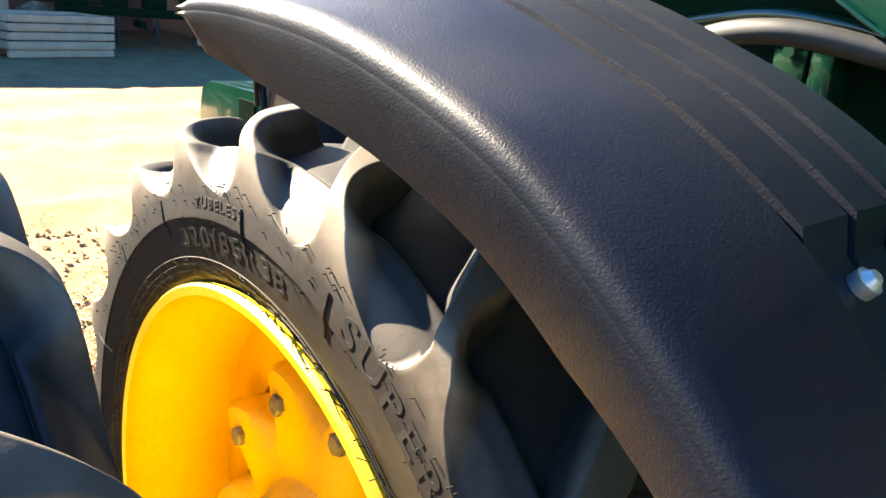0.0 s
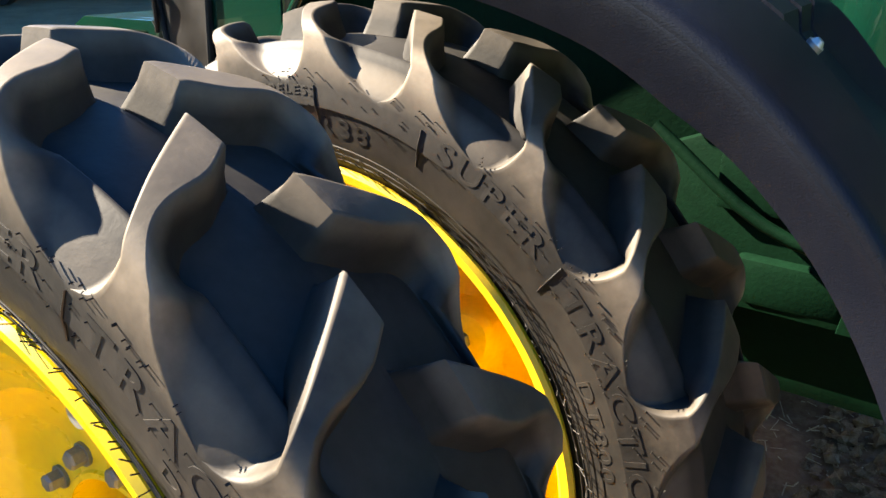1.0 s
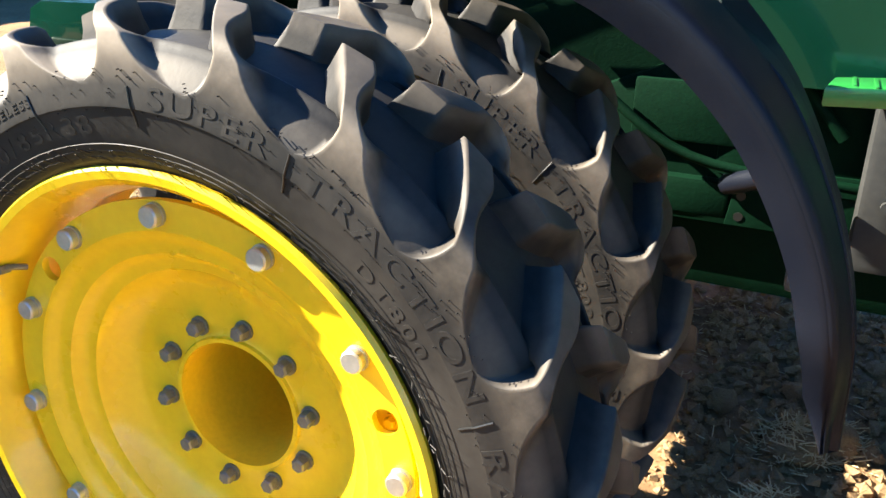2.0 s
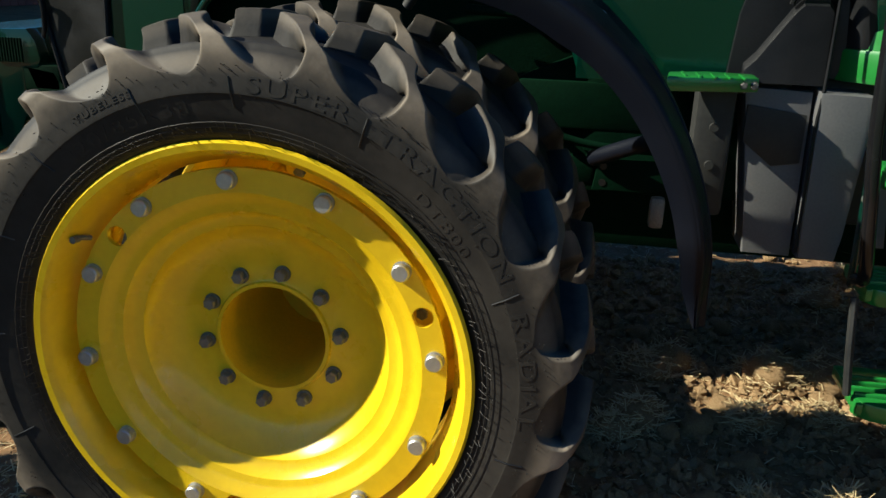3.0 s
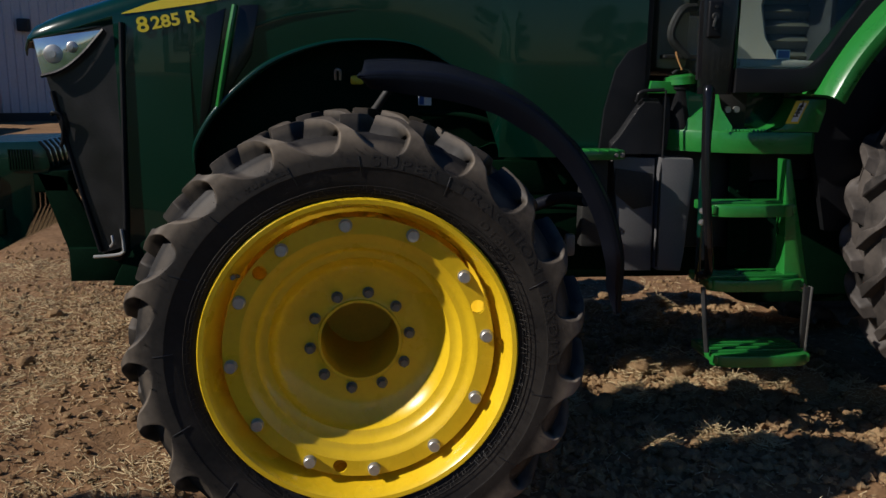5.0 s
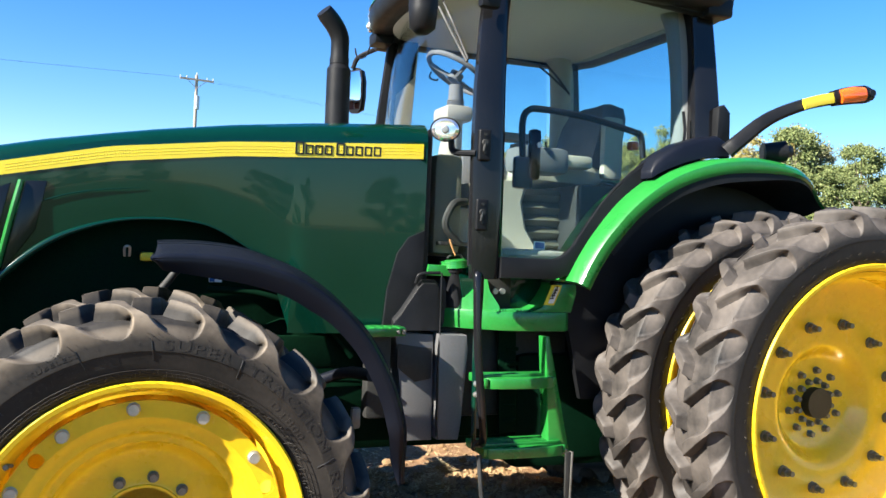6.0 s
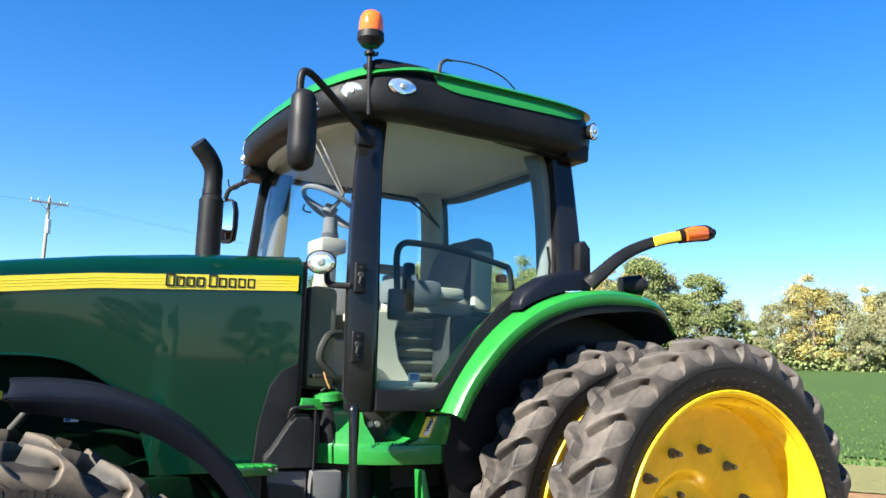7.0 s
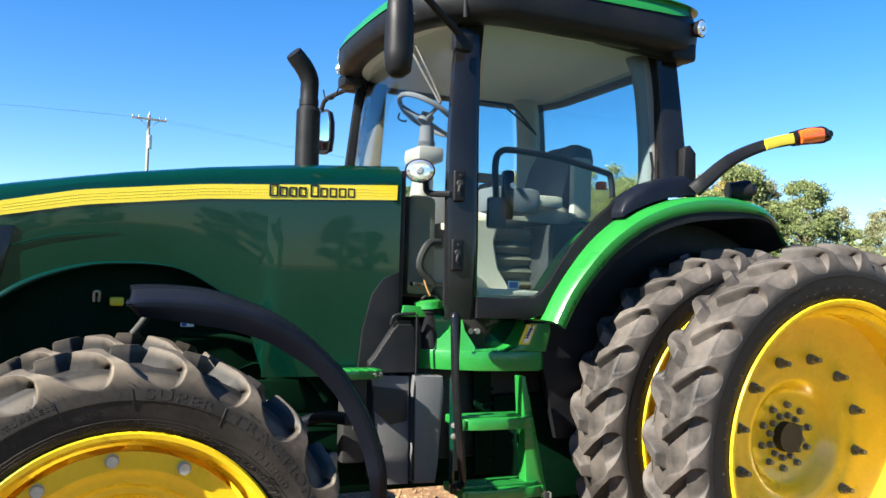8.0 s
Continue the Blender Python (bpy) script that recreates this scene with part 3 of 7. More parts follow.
def rear_wheel(outer):
    wheel = new("rear_wheel")
    wheel.parent = tractor
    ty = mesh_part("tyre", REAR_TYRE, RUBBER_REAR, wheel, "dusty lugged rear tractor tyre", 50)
    ty.rotation_euler = (0, radians(-2.0), 0)
    bm = bmesh.new()
    rim_barrel(bm, 0.700, 0.640, R_HALF)
    part("rim", bm, YELLOW, wheel, "yellow painted steel rim")
    bm = bmesh.new()
    if outer:
        disc(bm, [(0.670, -0.045), (0.664, -0.020), (0.650, 0.020), (0.62, 0.062), (0.57, 0.090), (0.50, 0.110), (0.46, 0.119), (0.43, 0.125), (0.385, 0.125), (0.375, 0.129), (0.33, 0.133), (0.30, 0.137), (0.285, 0.145), (0.25, 0.185), (0.235, 0.205), (0.215, 0.215), (0.02, 0.215)])
    else:
        disc(bm, [(0.650, 0.0), (0.52, 0.01), (0.42, 0.0), (0.36, -0.01), (0.30, 0.03), (0.10, 0.03)])
    part("wheel_disc", bm, YELLOW, wheel, "deep yellow wheel disc")
    if outer:
        bm = bmesh.new()
        cyl(bm, (0, 0.22, 0), (0, 0.195, 0), 0.068, 0.064, n=40)
        cyl(bm, (0, 0.20, 0), (0, 0.193, 0), 0.012, n=16)
        part("axle_end", bm, BARK, wheel, "dark brown round axle end")
        bolt_ring(wheel, "hub_bolt", 10, 0.158, 0.215, 4, 0.0150, 0.028, DULL_STEEL, "grey hexagon bolt")
        bolt_ring(wheel, "clamp_bolt", 12, 0.106, 0.215, 10, 0.0140, 0.028, DULL_STEEL, "grey hexagon bolt")
        bm = bmesh.new()
        bolt = bmesh.new()
        cyl(bolt, (0, 0, 0), (0, -0.012, 0), 0.027, n=20)
        cyl(bolt, (0, -0.012, 0), (0, -0.036, 0), 0.022, n=6)
        cyl(bolt, (0, -0.036, 0), (0, -0.066, 0), 0.013, n=12)
        one = None
        for k in range(12):
            a = radians(10.5 + 30 * k)
            m = Matrix.Translation((0.400 * math.sin(a), 0.125, 0.400 * math.cos(a))) @ Matrix.Rotation(a, 4, "Y")
            if one is None:
                one = part("stud", bolt, DULL_STEEL, wheel, "grey stud with hexagon nut")
                one.matrix_basis = m
            else:
                shared("stud", one, wheel, m)["label"] = "grey stud with hexagon nut"
        bm.free()
    ys = -0.1655
    for k, (text, a0) in enumerate((("RADIAL", -37), ("TRACTION", 75), ("RADIAL", 150))):
        curved_text(text, 0.042, 0.800, a0, ys, RUBBER_DARK, wheel, label="raised moulded letters", wall=WALLS["tyre", 0.965])
    bm = bmesh.new()
    rnd = random.Random(9)
    for k in range(260):
        m = Matrix.Rotation(radians(360 / 130 * k + rnd.uniform(-0.8, 0.8)), 4, "Y")
        r0 = 0.715 if k % 2 else 0.75
        s = m @ Vector((0, -0.152 - (r0 - 0.7) * 0.15, r0))
        cyl(bm, s, s + m @ Vector((rnd.uniform(-0.004, 0.004), -0.014, rnd.uniform(0.0, 0.012))), 0.0013, n=4)
    tagged(part("moulding_hair", bm, RUBBER_DARK, wheel, "fine rubber moulding hairs"), kind="stuff")
    return wheel


outer_rear = rear_wheel(True)
outer_rear.location = (RX, -1.425, RZ)
inner_rear = rear_wheel(False)
inner_rear.location = (RX, -0.83, RZ)
inner_rear.rotation_euler = (0, radians(3), 0)
for w, y in ((outer_rear, 1.425), (inner_rear, 0.83)):
    copy_thing(w, Matrix.Translation((RX, y, RZ)) @ FLIP)

# ---- ground ----
def rough_z(x, y):
    """Unevenness of the yard near the tractor; flat far off."""
    d = math.hypot(x - 1, y + 0.5)
    k = math.exp(-(d / 9.0) ** 2)
    v = Vector((x, y, 0))
    # wheel tracks across the yard in front of the tractor
    far = math.exp(-((x + 8.0) / 4.5) ** 2)
    q = x + 0.30 * y + 0.25 * noise.noise(Vector((x * 0.5, y * 0.3, 7.0)))
    rut = far * (0.075 * math.sin(3.6 * q) * max(0.0, noise.noise(Vector((q * 0.9, y * 0.15, 2.0))) + 0.35) + 0.03 * noise.noise(v * 3.1))
    return rut + k * (0.030 * noise.noise(v * 2.3) + 0.024 * noise.noise(v * 6.0) + 0.018 * noise.noise(v * 15.0)) - 0.012


def far_rise(x, y):
    """The land rises gently towards the wood beyond the field."""
    return 0.046 * max(0.0, 0.84 * x + 0.55 * y - 30)


steps_out = [0.0]
w = 0.05
while steps_out[-1] < 1500:
    steps_out.append(steps_out[-1] + w)
    if steps_out[-1] > 4.5:
        w *= 1.04 if steps_out[-1] < 13 else 1.25
gx = sorted({-s for s in steps_out} | set(steps_out))
verts = [(x + 0.8, y - 0.3, rough_z(x + 0.8, y - 0.3) + far_rise(x, y)) for y in gx for x in gx]
n = len(gx)
faces = [(j * n + i, j * n + i + 1, (j + 1) * n + i + 1, (j + 1) * n + i) for j in range(n - 1) for i in range(n - 1)]
me = bpy.data.meshes.new("ground")
me.from_pydata(verts, [], faces)
ground = mesh_part("ground", me, DIRT, None, "", 180)
tagged(ground, "dry sandy dirt yard with tracks and crumbs", "ground", kind="structure")

# ---- chassis, engine and hood ----
bm = bmesh.new()
box(bm, (0.75, 0, 0.80), (3.3, 0.50, 0.42), 0.05)
box(bm, (2.2, 0, 0.95), (1.3, 0.62, 0.62), 0.06)
box(bm, (2.5, 0, 0.80), (1.3, 0.86, 0.62), 0.05)
part("chassis", bm, GREEN_CAST_SHADED, tractor, "green cast chassis frame, darkened for shade")
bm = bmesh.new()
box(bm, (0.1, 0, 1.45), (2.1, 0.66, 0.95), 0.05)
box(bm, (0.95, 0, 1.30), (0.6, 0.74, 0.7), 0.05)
part("engine", bm, GREEN_CAST_SHADED, tractor, "green engine block behind the side panels, darkened for shade")
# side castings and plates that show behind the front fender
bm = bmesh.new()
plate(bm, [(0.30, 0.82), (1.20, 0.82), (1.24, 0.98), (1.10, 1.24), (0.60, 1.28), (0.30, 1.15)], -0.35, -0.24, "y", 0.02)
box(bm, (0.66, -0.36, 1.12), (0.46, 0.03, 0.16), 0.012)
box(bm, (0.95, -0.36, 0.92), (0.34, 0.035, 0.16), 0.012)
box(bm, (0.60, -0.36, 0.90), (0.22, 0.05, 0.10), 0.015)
part("side_casting", bm, GREEN_CAST_SHADED, tractor, "ribbed green casting on the chassis side")
bm = bmesh.new()
plate(bm, [(0.705, 0.842), (1.06, 0.842), (1.06, 0.950), (0.72, 0.950)], -0.402, -0.38, "y", 0.005)
part("bracket_plate", bm, GREEN_CAST_SHADED, tractor, "green bracket plate with two holes")
for z in (0.868, 0.924):
    bm = bmesh.new()
    cyl(bm, (0.738, -0.400, z), (0.738, -0.404, z), 0.012, n=14)
    part("bracket_hole", bm, BLACK_INK, tractor, "dark round hole in the bracket")
for k, (pts, r) in enumerate((([(0.25, -0.40, 1.42), (0.5, -0.42, 1.40), (0.75, -0.41, 1.30), (0.95, -0.40, 1.10)], 0.016), ([(0.3, -0.41, 1.20), (0.6, -0.43, 1.02), (1.0, -0.40, 0.98)], 0.013),
                              ([(0.05, -0.42, 1.42), (0.16, -0.46, 1.56), (0.30, -0.46, 1.60), (0.46, -0.42, 1.58)], 0.018))):
    bm = bmesh.new()
    tube(bm, pts, r, 10)
    part("hose", bm, DARK if k == 2 else GREEN_CAST_SHADED, tractor, "bent hose beside the engine")
# front axle
bm = bmesh.new()
box(bm, (FX, 0, 0.66), (0.26, 1.5, 0.22), 0.05)
cyl(bm, (FX, -1.05, FZ), (FX, 1.05, FZ), 0.135, n=32)
part("front_axle", bm, GREEN_CAST_SHADED, tractor, "cast green front axle")
bm = bmesh.new()
cyl(bm, (RX, -1.26, RZ), (RX, 1.26, RZ), 0.075, n=32)
cyl(bm, (RX, -0.62, RZ), (RX, 0.62, RZ), 0.22, 0.22, n=32)
part("rear_axle", bm, DARK, tractor, "round steel rear axle")

HOOD_TOP = [(-1.46, 1.700), (-1.44, 1.745), (-1.40, 1.79), (-1.30, 1.835), (-1.22, 1.86), (-0.78, 1.993), (-0.46, 2.068), (0.0, 2.152), (0.35, 2.205), (0.77, 2.255), (1.30, 2.293)]
HOOD_HALF = [(-1.46, 0.30), (-1.42, 0.36), (-1.3, 0.395), (-1.0, 0.425), (-0.6, 0.445), (0.0, 0.452), (1.3, 0.46)]
SIDE_TOP = [(-1.46, 1.69), (-1.0, 1.835), (-0.68, 1.933), (-0.19, 2.044), (0.32, 2.107), (1.30, 2.178)]
ARCH = [(-0.735, 1.20), (-0.72, 1.29), (-0.62, 1.44), (-0.43, 1.61), (-0.23, 1.70), (-0.03, 1.735), (0.23, 1.72), (0.44, 1.61), (0.54, 1.48), (0.62, 1.25)]


def hood_low(x):
    if x < -1.05:
        return min(interp(x, HOOD_TOP) - 0.05, 1.722 + 0.19 * (x + 1.36))
    if x < -0.736:
        return 0.64
    if x < 0.62:
        return interp(x, ARCH)
    return 1.22


def hood_section(x, inset=0.0):
    """Half section of the hood from its lower edge over the shoulder to the middle of the top."""
    w, zt, zs = interp(x, HOOD_HALF) - inset, interp(x, HOOD_TOP) - inset, interp(x, SIDE_TOP)
    zl = hood_low(x)
    zs = max(min(zs, zt - 0.02), zl + 0.01)
    out = [(-w + 0.012 * (1 - t) ** 2, zl + (zs - zl) * t) for t in (0, 0.25, 0.5, 0.75, 0.9, 1.0)]
    out += [(-w + 0.006, zs + 0.35 * (zt - zs)), (-w + 0.03, zs + 0.68 * (zt - zs)), (-w + 0.075, zs + 0.88 * (zt - zs)), (-w * 0.6, zt - 0.012), (-w * 0.3, zt - 0.002), (0, zt)]
    return out


xs = [-1.46, -1.45, -1.43, -1.40, -1.35, -1.28, -1.2, -1.1, -1.051, -1.049, -0.95, -0.85, -0.7365, -0.7355]
xs += [-0.70 + 0.04 * k for k in range(33)] + [0.6195, 0.6205, 0.7, 0.85, 1.0, 1.15, 1.27, 1.285]
bm = bmesh.new()
rings = []
for x in xs:
    h = hood_section(x)
    inner = hood_section(x, 0.012)
    full = [Vector((x, y, z)) for y, z in h] + [Vector((x, -y, z)) for y, z in h[-2::-1]]
    full += [Vector((x, -y, z)) for y, z in inner[:-1]] + [Vector((x, y, z)) for y, z in inner[::-1]]
    rings.append(full)
loft(bm, rings)
hood = part("hood", bm, GREEN, tractor, "glossy green hood with a raised arch, darkened for its dim side", 30)


def on_hood(x, z):
    """The y of the hood's side at x, z."""
    return -interp(x, HOOD_HALF)


# yellow stripe, a thin curved band that follows the side
STRIPE_LOW = [(-1.01, 1.824), (-0.9, 1.838), (-0.68, 1.872), (-0.18, 1.976), (0.33, 2.038), (1.262, 2.096)]
STRIPE_TOP = [(-1.01, 1.828), (-0.9, 1.868), (-0.68, 1.930), (-0.19, 2.041), (0.32, 2.104), (1.262, 2.171)]
bm = bmesh.new()
rings = []
for k in range(41):
    x = -1.01 + 2.272 * k / 40
    lo, hi = interp(x, STRIPE_LOW), interp(x, STRIPE_TOP)
    y = on_hood(x, lo)
    rings.append([Vector((x, y - 0.0035, lo)), Vector((x, y - 0.0035, hi)), Vector((x, y + 0.004, hi)), Vector((x, y + 0.004, lo))])
loft(bm, rings)
stripe = part("stripe", bm, DECAL, hood, "yellow stripe tapering to a point")
bm = bmesh.new()
for f in (0.3, 0.5, 0.7):
    pts = []
    for k in range(31):
        x = -0.6 + 1.85 * k / 30
        lo, hi = interp(x, STRIPE_LOW), interp(x, STRIPE_TOP)
        pts.append((x, on_hood(x, lo) - 0.0036, lo + (hi - lo) * f))
    tube(bm, pts, 0.0009, 4, 1)
part("pinstripe", bm, mat("decal_line", (0.66, 0.51, 0.027), 0.35), hood, "fine darker lines along the stripe")
# maker's mark: nine plain open bars
for k in range(9):
    x = 0.640 + 0.0462 * k + (0.012 if k > 3 else 0)
    big = k in (0, 4)
    h, w = (0.060, 0.034) if big else (0.046, 0.030)
    z = 2.071 + 0.05 * (x - 0.63)
    bm = bmesh.new()
    for dx, dz, sx, sz in ((-w / 2, h / 2, 0.0075, h), (w / 2, h / 2, 0.0075, h), (0, 0.0035, w, 0.0075), (0, h - 0.0035, w, 0.0075)):
        box(bm, (x + dx, -0.4605, z + dz), (sx, 0.005, sz), 0.001)
    part("maker_bar", bm, BLACK_INK, hood, "black open bar of the maker's mark")
for text, x, size in (("8", -0.945, 0.088), ("285", -0.884, 0.070), ("R", -0.738, 0.070)):
    slope = math.atan2(0.045, 0.25)
    rise = (x + 0.945) * math.tan(slope) + (0.005 if text != "8" else 0)
    m = Matrix.Translation((x, on_hood(x, 1.8) - 0.010, 1.748 + rise)) @ Matrix.Rotation(-slope, 4, "Y") @ Matrix.Rotation(radians(90), 4, "X")
    letters(text, size, DECAL, hood, m, "model_number", "yellow model figures", 0.001, 0.002, 1.18)
# vents: dark slots, the green fin between them and the flared edge of the arch
for pts in ([(-0.655, 1.82), (-0.575, 1.855), (-0.66, 1.43), (-0.712, 1.31)], [(-0.515, 1.868), (-0.435, 1.872), (-0.475, 1.66), (-0.60, 1.47)]):
    bm = bmesh.new()
    plate(bm, pts, -0.4535, -0.435, "y", 0.004)
    v = part("vent", bm, BLACK_GLOSS, hood, "dark side vent opening")
bm = bmesh.new()
tube(bm, [(-0.535, -0.452, 1.868), (-0.56, -0.462, 1.75), (-0.59, -0.464, 1.60), (-0.622, -0.458, 1.44)], 0.0125, 8)
part("fin", bm, GREEN_BRIGHT, hood, "bright green fin between the vents")
bm = bmesh.new()
tube(bm, [(x, -0.452, z - 0.004) for x, z in ARCH[:-2]], [0.009, 0.014, 0.017, 0.017, 0.012, 0.008, 0.005, 0.003], 10)
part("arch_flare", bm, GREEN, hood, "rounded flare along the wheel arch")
bm = bmesh.new()
tube(bm, [(-0.60, -0.4455, 1.716), (-0.44, -0.4485, 1.790), (-0.28, -0.4500, 1.838), (-0.04, -0.4515, 1.870)], [0.001, 0.0028, 0.0028, 0.001], 8)
part("crease", bm, GREEN, hood, "raised crease line on the side panel")
# dark lower side panel behind the hood
bm = bmesh.new()
plate(bm, [(1.285, 1.20), (1.285, 1.74), (1.20, 1.70), (1.145, 1.62), (1.10, 1.44), (1.08, 1.20)], -0.468, -0.40, "y", 0.006)
part("shroud_panel", bm, PLASTIC, tractor, "matt black shroud panel")
bm = bmesh.new()
box(bm, (1.30, 0, 1.75), (0.03, 0.90, 1.0), 0.01)
part("firewall", bm, PLASTIC, tractor, "black panel between hood and cab")

# grille: frame, fine screen, and headlamps
bm = bmesh.new()
side = [(-1.385, 1.70), (-1.02, 1.79), (-1.055, 0.82), (-1.175, 0.78), (-1.345, 1.53)]
rings = []
for k in range(9):
    q = k / 8
    y = -0.415 + 0.83 * q
    bulge = 0.045 * math.sin(math.pi * q)
    rings.append([Vector((x - (bulge if i in (0, 3, 4) else 0), y * (0.93 if i in (0, 3, 4) else 1.0), z)) for i, (x, z) in enumerate(side)])
loft(bm, rings)
SCREEN = mat("grille_screen", (0.02, 0.02, 0.02), 0.55)
two_scale(SCREEN, (0.005, 0.005, 0.005), (0.020, 0.019, 0.018), 5, 160, (0.25, 0.45))
grille = part("grille", bm, SCREEN, tractor, "tall black perforated grille screen")
bm = bmesh.new()
tube(bm, [(-1.015, -0.427, 1.79), (-1.04, -0.427, 1.2), (-1.065, -0.425, 0.80), (-1.15, -0.415, 0.775)], 0.011, 8, 4)
tube(bm, [(-1.33, -0.395, 1.50), (-1.26, -0.392, 1.15), (-1.175, -0.40, 0.79)], 0.010, 8, 4)
part("grille_frame", bm, PLASTIC, grille, "black grille frame")
bm = bmesh.new()
tube(bm, [(-1.07, -0.435, 0.90), (-1.062, -0.445, 0.83), (-1.075, -0.445, 0.79), (-1.20, -0.42, 0.772)], 0.008, 8)
tube(bm, [(-1.115, -0.425, 0.87), (-1.11, -0.435, 0.84), (-1.125, -0.43, 0.82)], 0.006, 6)
part("latch", bm, STEEL, grille, "bright grille latch and wire clip")
bm = bmesh.new()
tube(bm, [(-1.335, -0.40, 1.40), (-1.325, -0.42, 1.41), (-1.29, -0.42, 1.39), (-1.295, -0.41, 1.30), (-1.31, -0.40, 1.26)], 0.008, 8)
part("grille_handle", bm, PLASTIC, grille, "black grab loop on the grille")
for s in (1, -1):
    bm = bmesh.new()
    plate(bm, [(-1.385, 1.716), (-1.25, 1.738), (-1.095, 1.760), (-1.17, 1.672), (-1.25, 1.605), (-1.30, 1.582), (-1.360, 1.568)], -0.416 if s > 0 else 0.396, -0.396 if s > 0 else 0.416, "y", 0.006)
    lamp = part("headlight", bm, LENS, tractor, "clear wedge-shaped headlight")
    bm = bmesh.new()
    for cx, cz, r in ((-1.305, 1.655, 0.040), (-1.225, 1.685, 0.024)):
        y0 = -0.417 * s
        cyl(bm, (cx, y0, cz), (cx, y0 - 0.004 * s, cz), r, r * 0.75, n=24)
        cyl(bm, (cx, y0 - 0.004 * s, cz), (cx, y0 - 0.010 * s, cz), r * 0.35, n=14)
    part("reflector", bm, STEEL, lamp, "bright round reflectors")
    bm = bmesh.new()
    tube(bm, [(-1.36, -0.42 * s, 1.562), (-1.27, -0.424 * s, 1.590), (-1.18, -0.426 * s, 1.658), (-1.088, -0.428 * s, 1.758)], 0.009, 6, 4)
    part("lamp_trim", bm, PLASTIC, lamp, "black trim under the lens")
# front frame, weight bracket and suitcase weights
bm = bmesh.new()
plate(bm, [(-1.33, 0.645), (-1.13, 0.645), (-1.06, 0.80), (-1.33, 0.80)], -0.36, 0.36, "y", 0.012)
plate(bm, [(-1.13, 0.64), (-0.74, 0.62), (-0.74, 1.0), (-1.05, 0.80)], -0.43, 0.43, "y", 0.012)
plate(bm, [(-1.30, 0.66), (-1.10, 0.66), (-1.33, 1.13), (-1.46, 1.15), (-1.42, 1.05)], -0.33, -0.29, "y", 0.01)
plate(bm, [(-1.30, 0.66), (-1.10, 0.66), (-1.33, 1.13), (-1.46, 1.15), (-1.42, 1.05)], 0.29, 0.33, "y", 0.01)
box(bm, (-1.42, 0, 1.10), (0.22, 0.66, 0.10), 0.01)
part("front_bracket", bm, GREEN_CAST_SHADED, tractor, "green front weight bracket")
weight = bmesh.new()
plate(weight, [(-1.80, 1.27), (-1.43, 1.28), (-1.40, 1.24), (-1.385, 1.17), (-1.40, 1.135), (-1.46, 1.135), (-1.46, 0.98), (-1.52, 0.85), (-1.64, 0.785), (-1.80, 0.83), (-1.88, 0.95), (-1.88, 1.17), (-1.86, 1.24)], -0.031, 0.031, "y", 0.005)
first = None
for k in range(10):
    m = Matrix.Translation((0, -0.30 + 0.0645 * k, 0))
    if first is None:
        first = part("suitcase_weight", weight, GREEN, tractor, "green cast suitcase weight")
        first.matrix_basis = m
    else:
        shared("suitcase_weight", first, tractor, m)["label"] = "green cast suitcase weight"
for x, z, s in ((-1.70, 1.06, (0.16, 0.02, 0.16)), (-1.62, 0.92, (0.05, 0.02, 0.12))):
    bm = bmesh.new()
    box(bm, (x, -0.338, z), s, 0.01)
    part("weight_boss", bm, GREEN_CAST_SHADED, tractor, "raised boss on the end weight")
for k in range(9):
    bm = bmesh.new()
    box(bm, (-1.46 - 0.012 * k, -0.333, 1.20), (0.005, 0.01, 0.09))
    part("weight_rib", bm, GREEN_CAST_SHADED, tractor)

# small labels and clips under the arch
bm = bmesh.new()
box(bm, (0.287, -0.36, 1.472), (0.06, 0.004, 0.045), 0.002)
lb = part("label_plate", bm, PAPER, tractor, "small blue and white label on a bracket")
bm = bmesh.new()
box(bm, (0.272, -0.3635, 1.472), (0.022, 0.003, 0.040))
part("label_patch", bm, BLUE_INK, lb, "blue patch")
bm = bmesh.new()
box(bm, (-0.02, -0.36, 1.56), (0.06, 0.04, 0.04), 0.012)
part("connector", bm, YELLOW_CAST, tractor, "yellow plastic connector")
bm = bmesh.new()
tube(bm, [(-0.115, -0.40, 1.56), (-0.115, -0.42, 1.60), (-0.095, -0.42, 1.60), (-0.095, -0.40, 1.56)], 0.006, 8)
part("clip", bm, STEEL, tractor, "bright wire clip")
bm = bmesh.new()
box(bm, (0.507, -0.430, 1.547), (0.078, 0.004, 0.048), 0.001)
wl = part("warning_label", bm, PAPER, tractor, "white and blue warning label with a red head")
bm = bmesh.new()
box(bm, (0.523, -0.4335, 1.565), (0.045, 0.002, 0.010))
part("label_head", bm, RED_INK, wl, "red bar")
bm = bmesh.new()
box(bm, (0.523, -0.4335, 1.541), (0.045, 0.002, 0.034))
part("label_panel", bm, BLUE_INK, wl, "dark blue panel")
for k in range(4):
    bm = bmesh.new()
    box(bm, (0.521, -0.4355, 1.553 - 0.0073 * k), (0.033, 0.002, 0.0029))
    part("label_bar", bm, PAPER, wl)
bm = bmesh.new()
cyl(bm, (0.485, -0.4322, 1.550), (0.485, -0.4340, 1.550), 0.0126, n=20)
part("label_sign", bm, BLACK_INK, wl, "dark round sign")
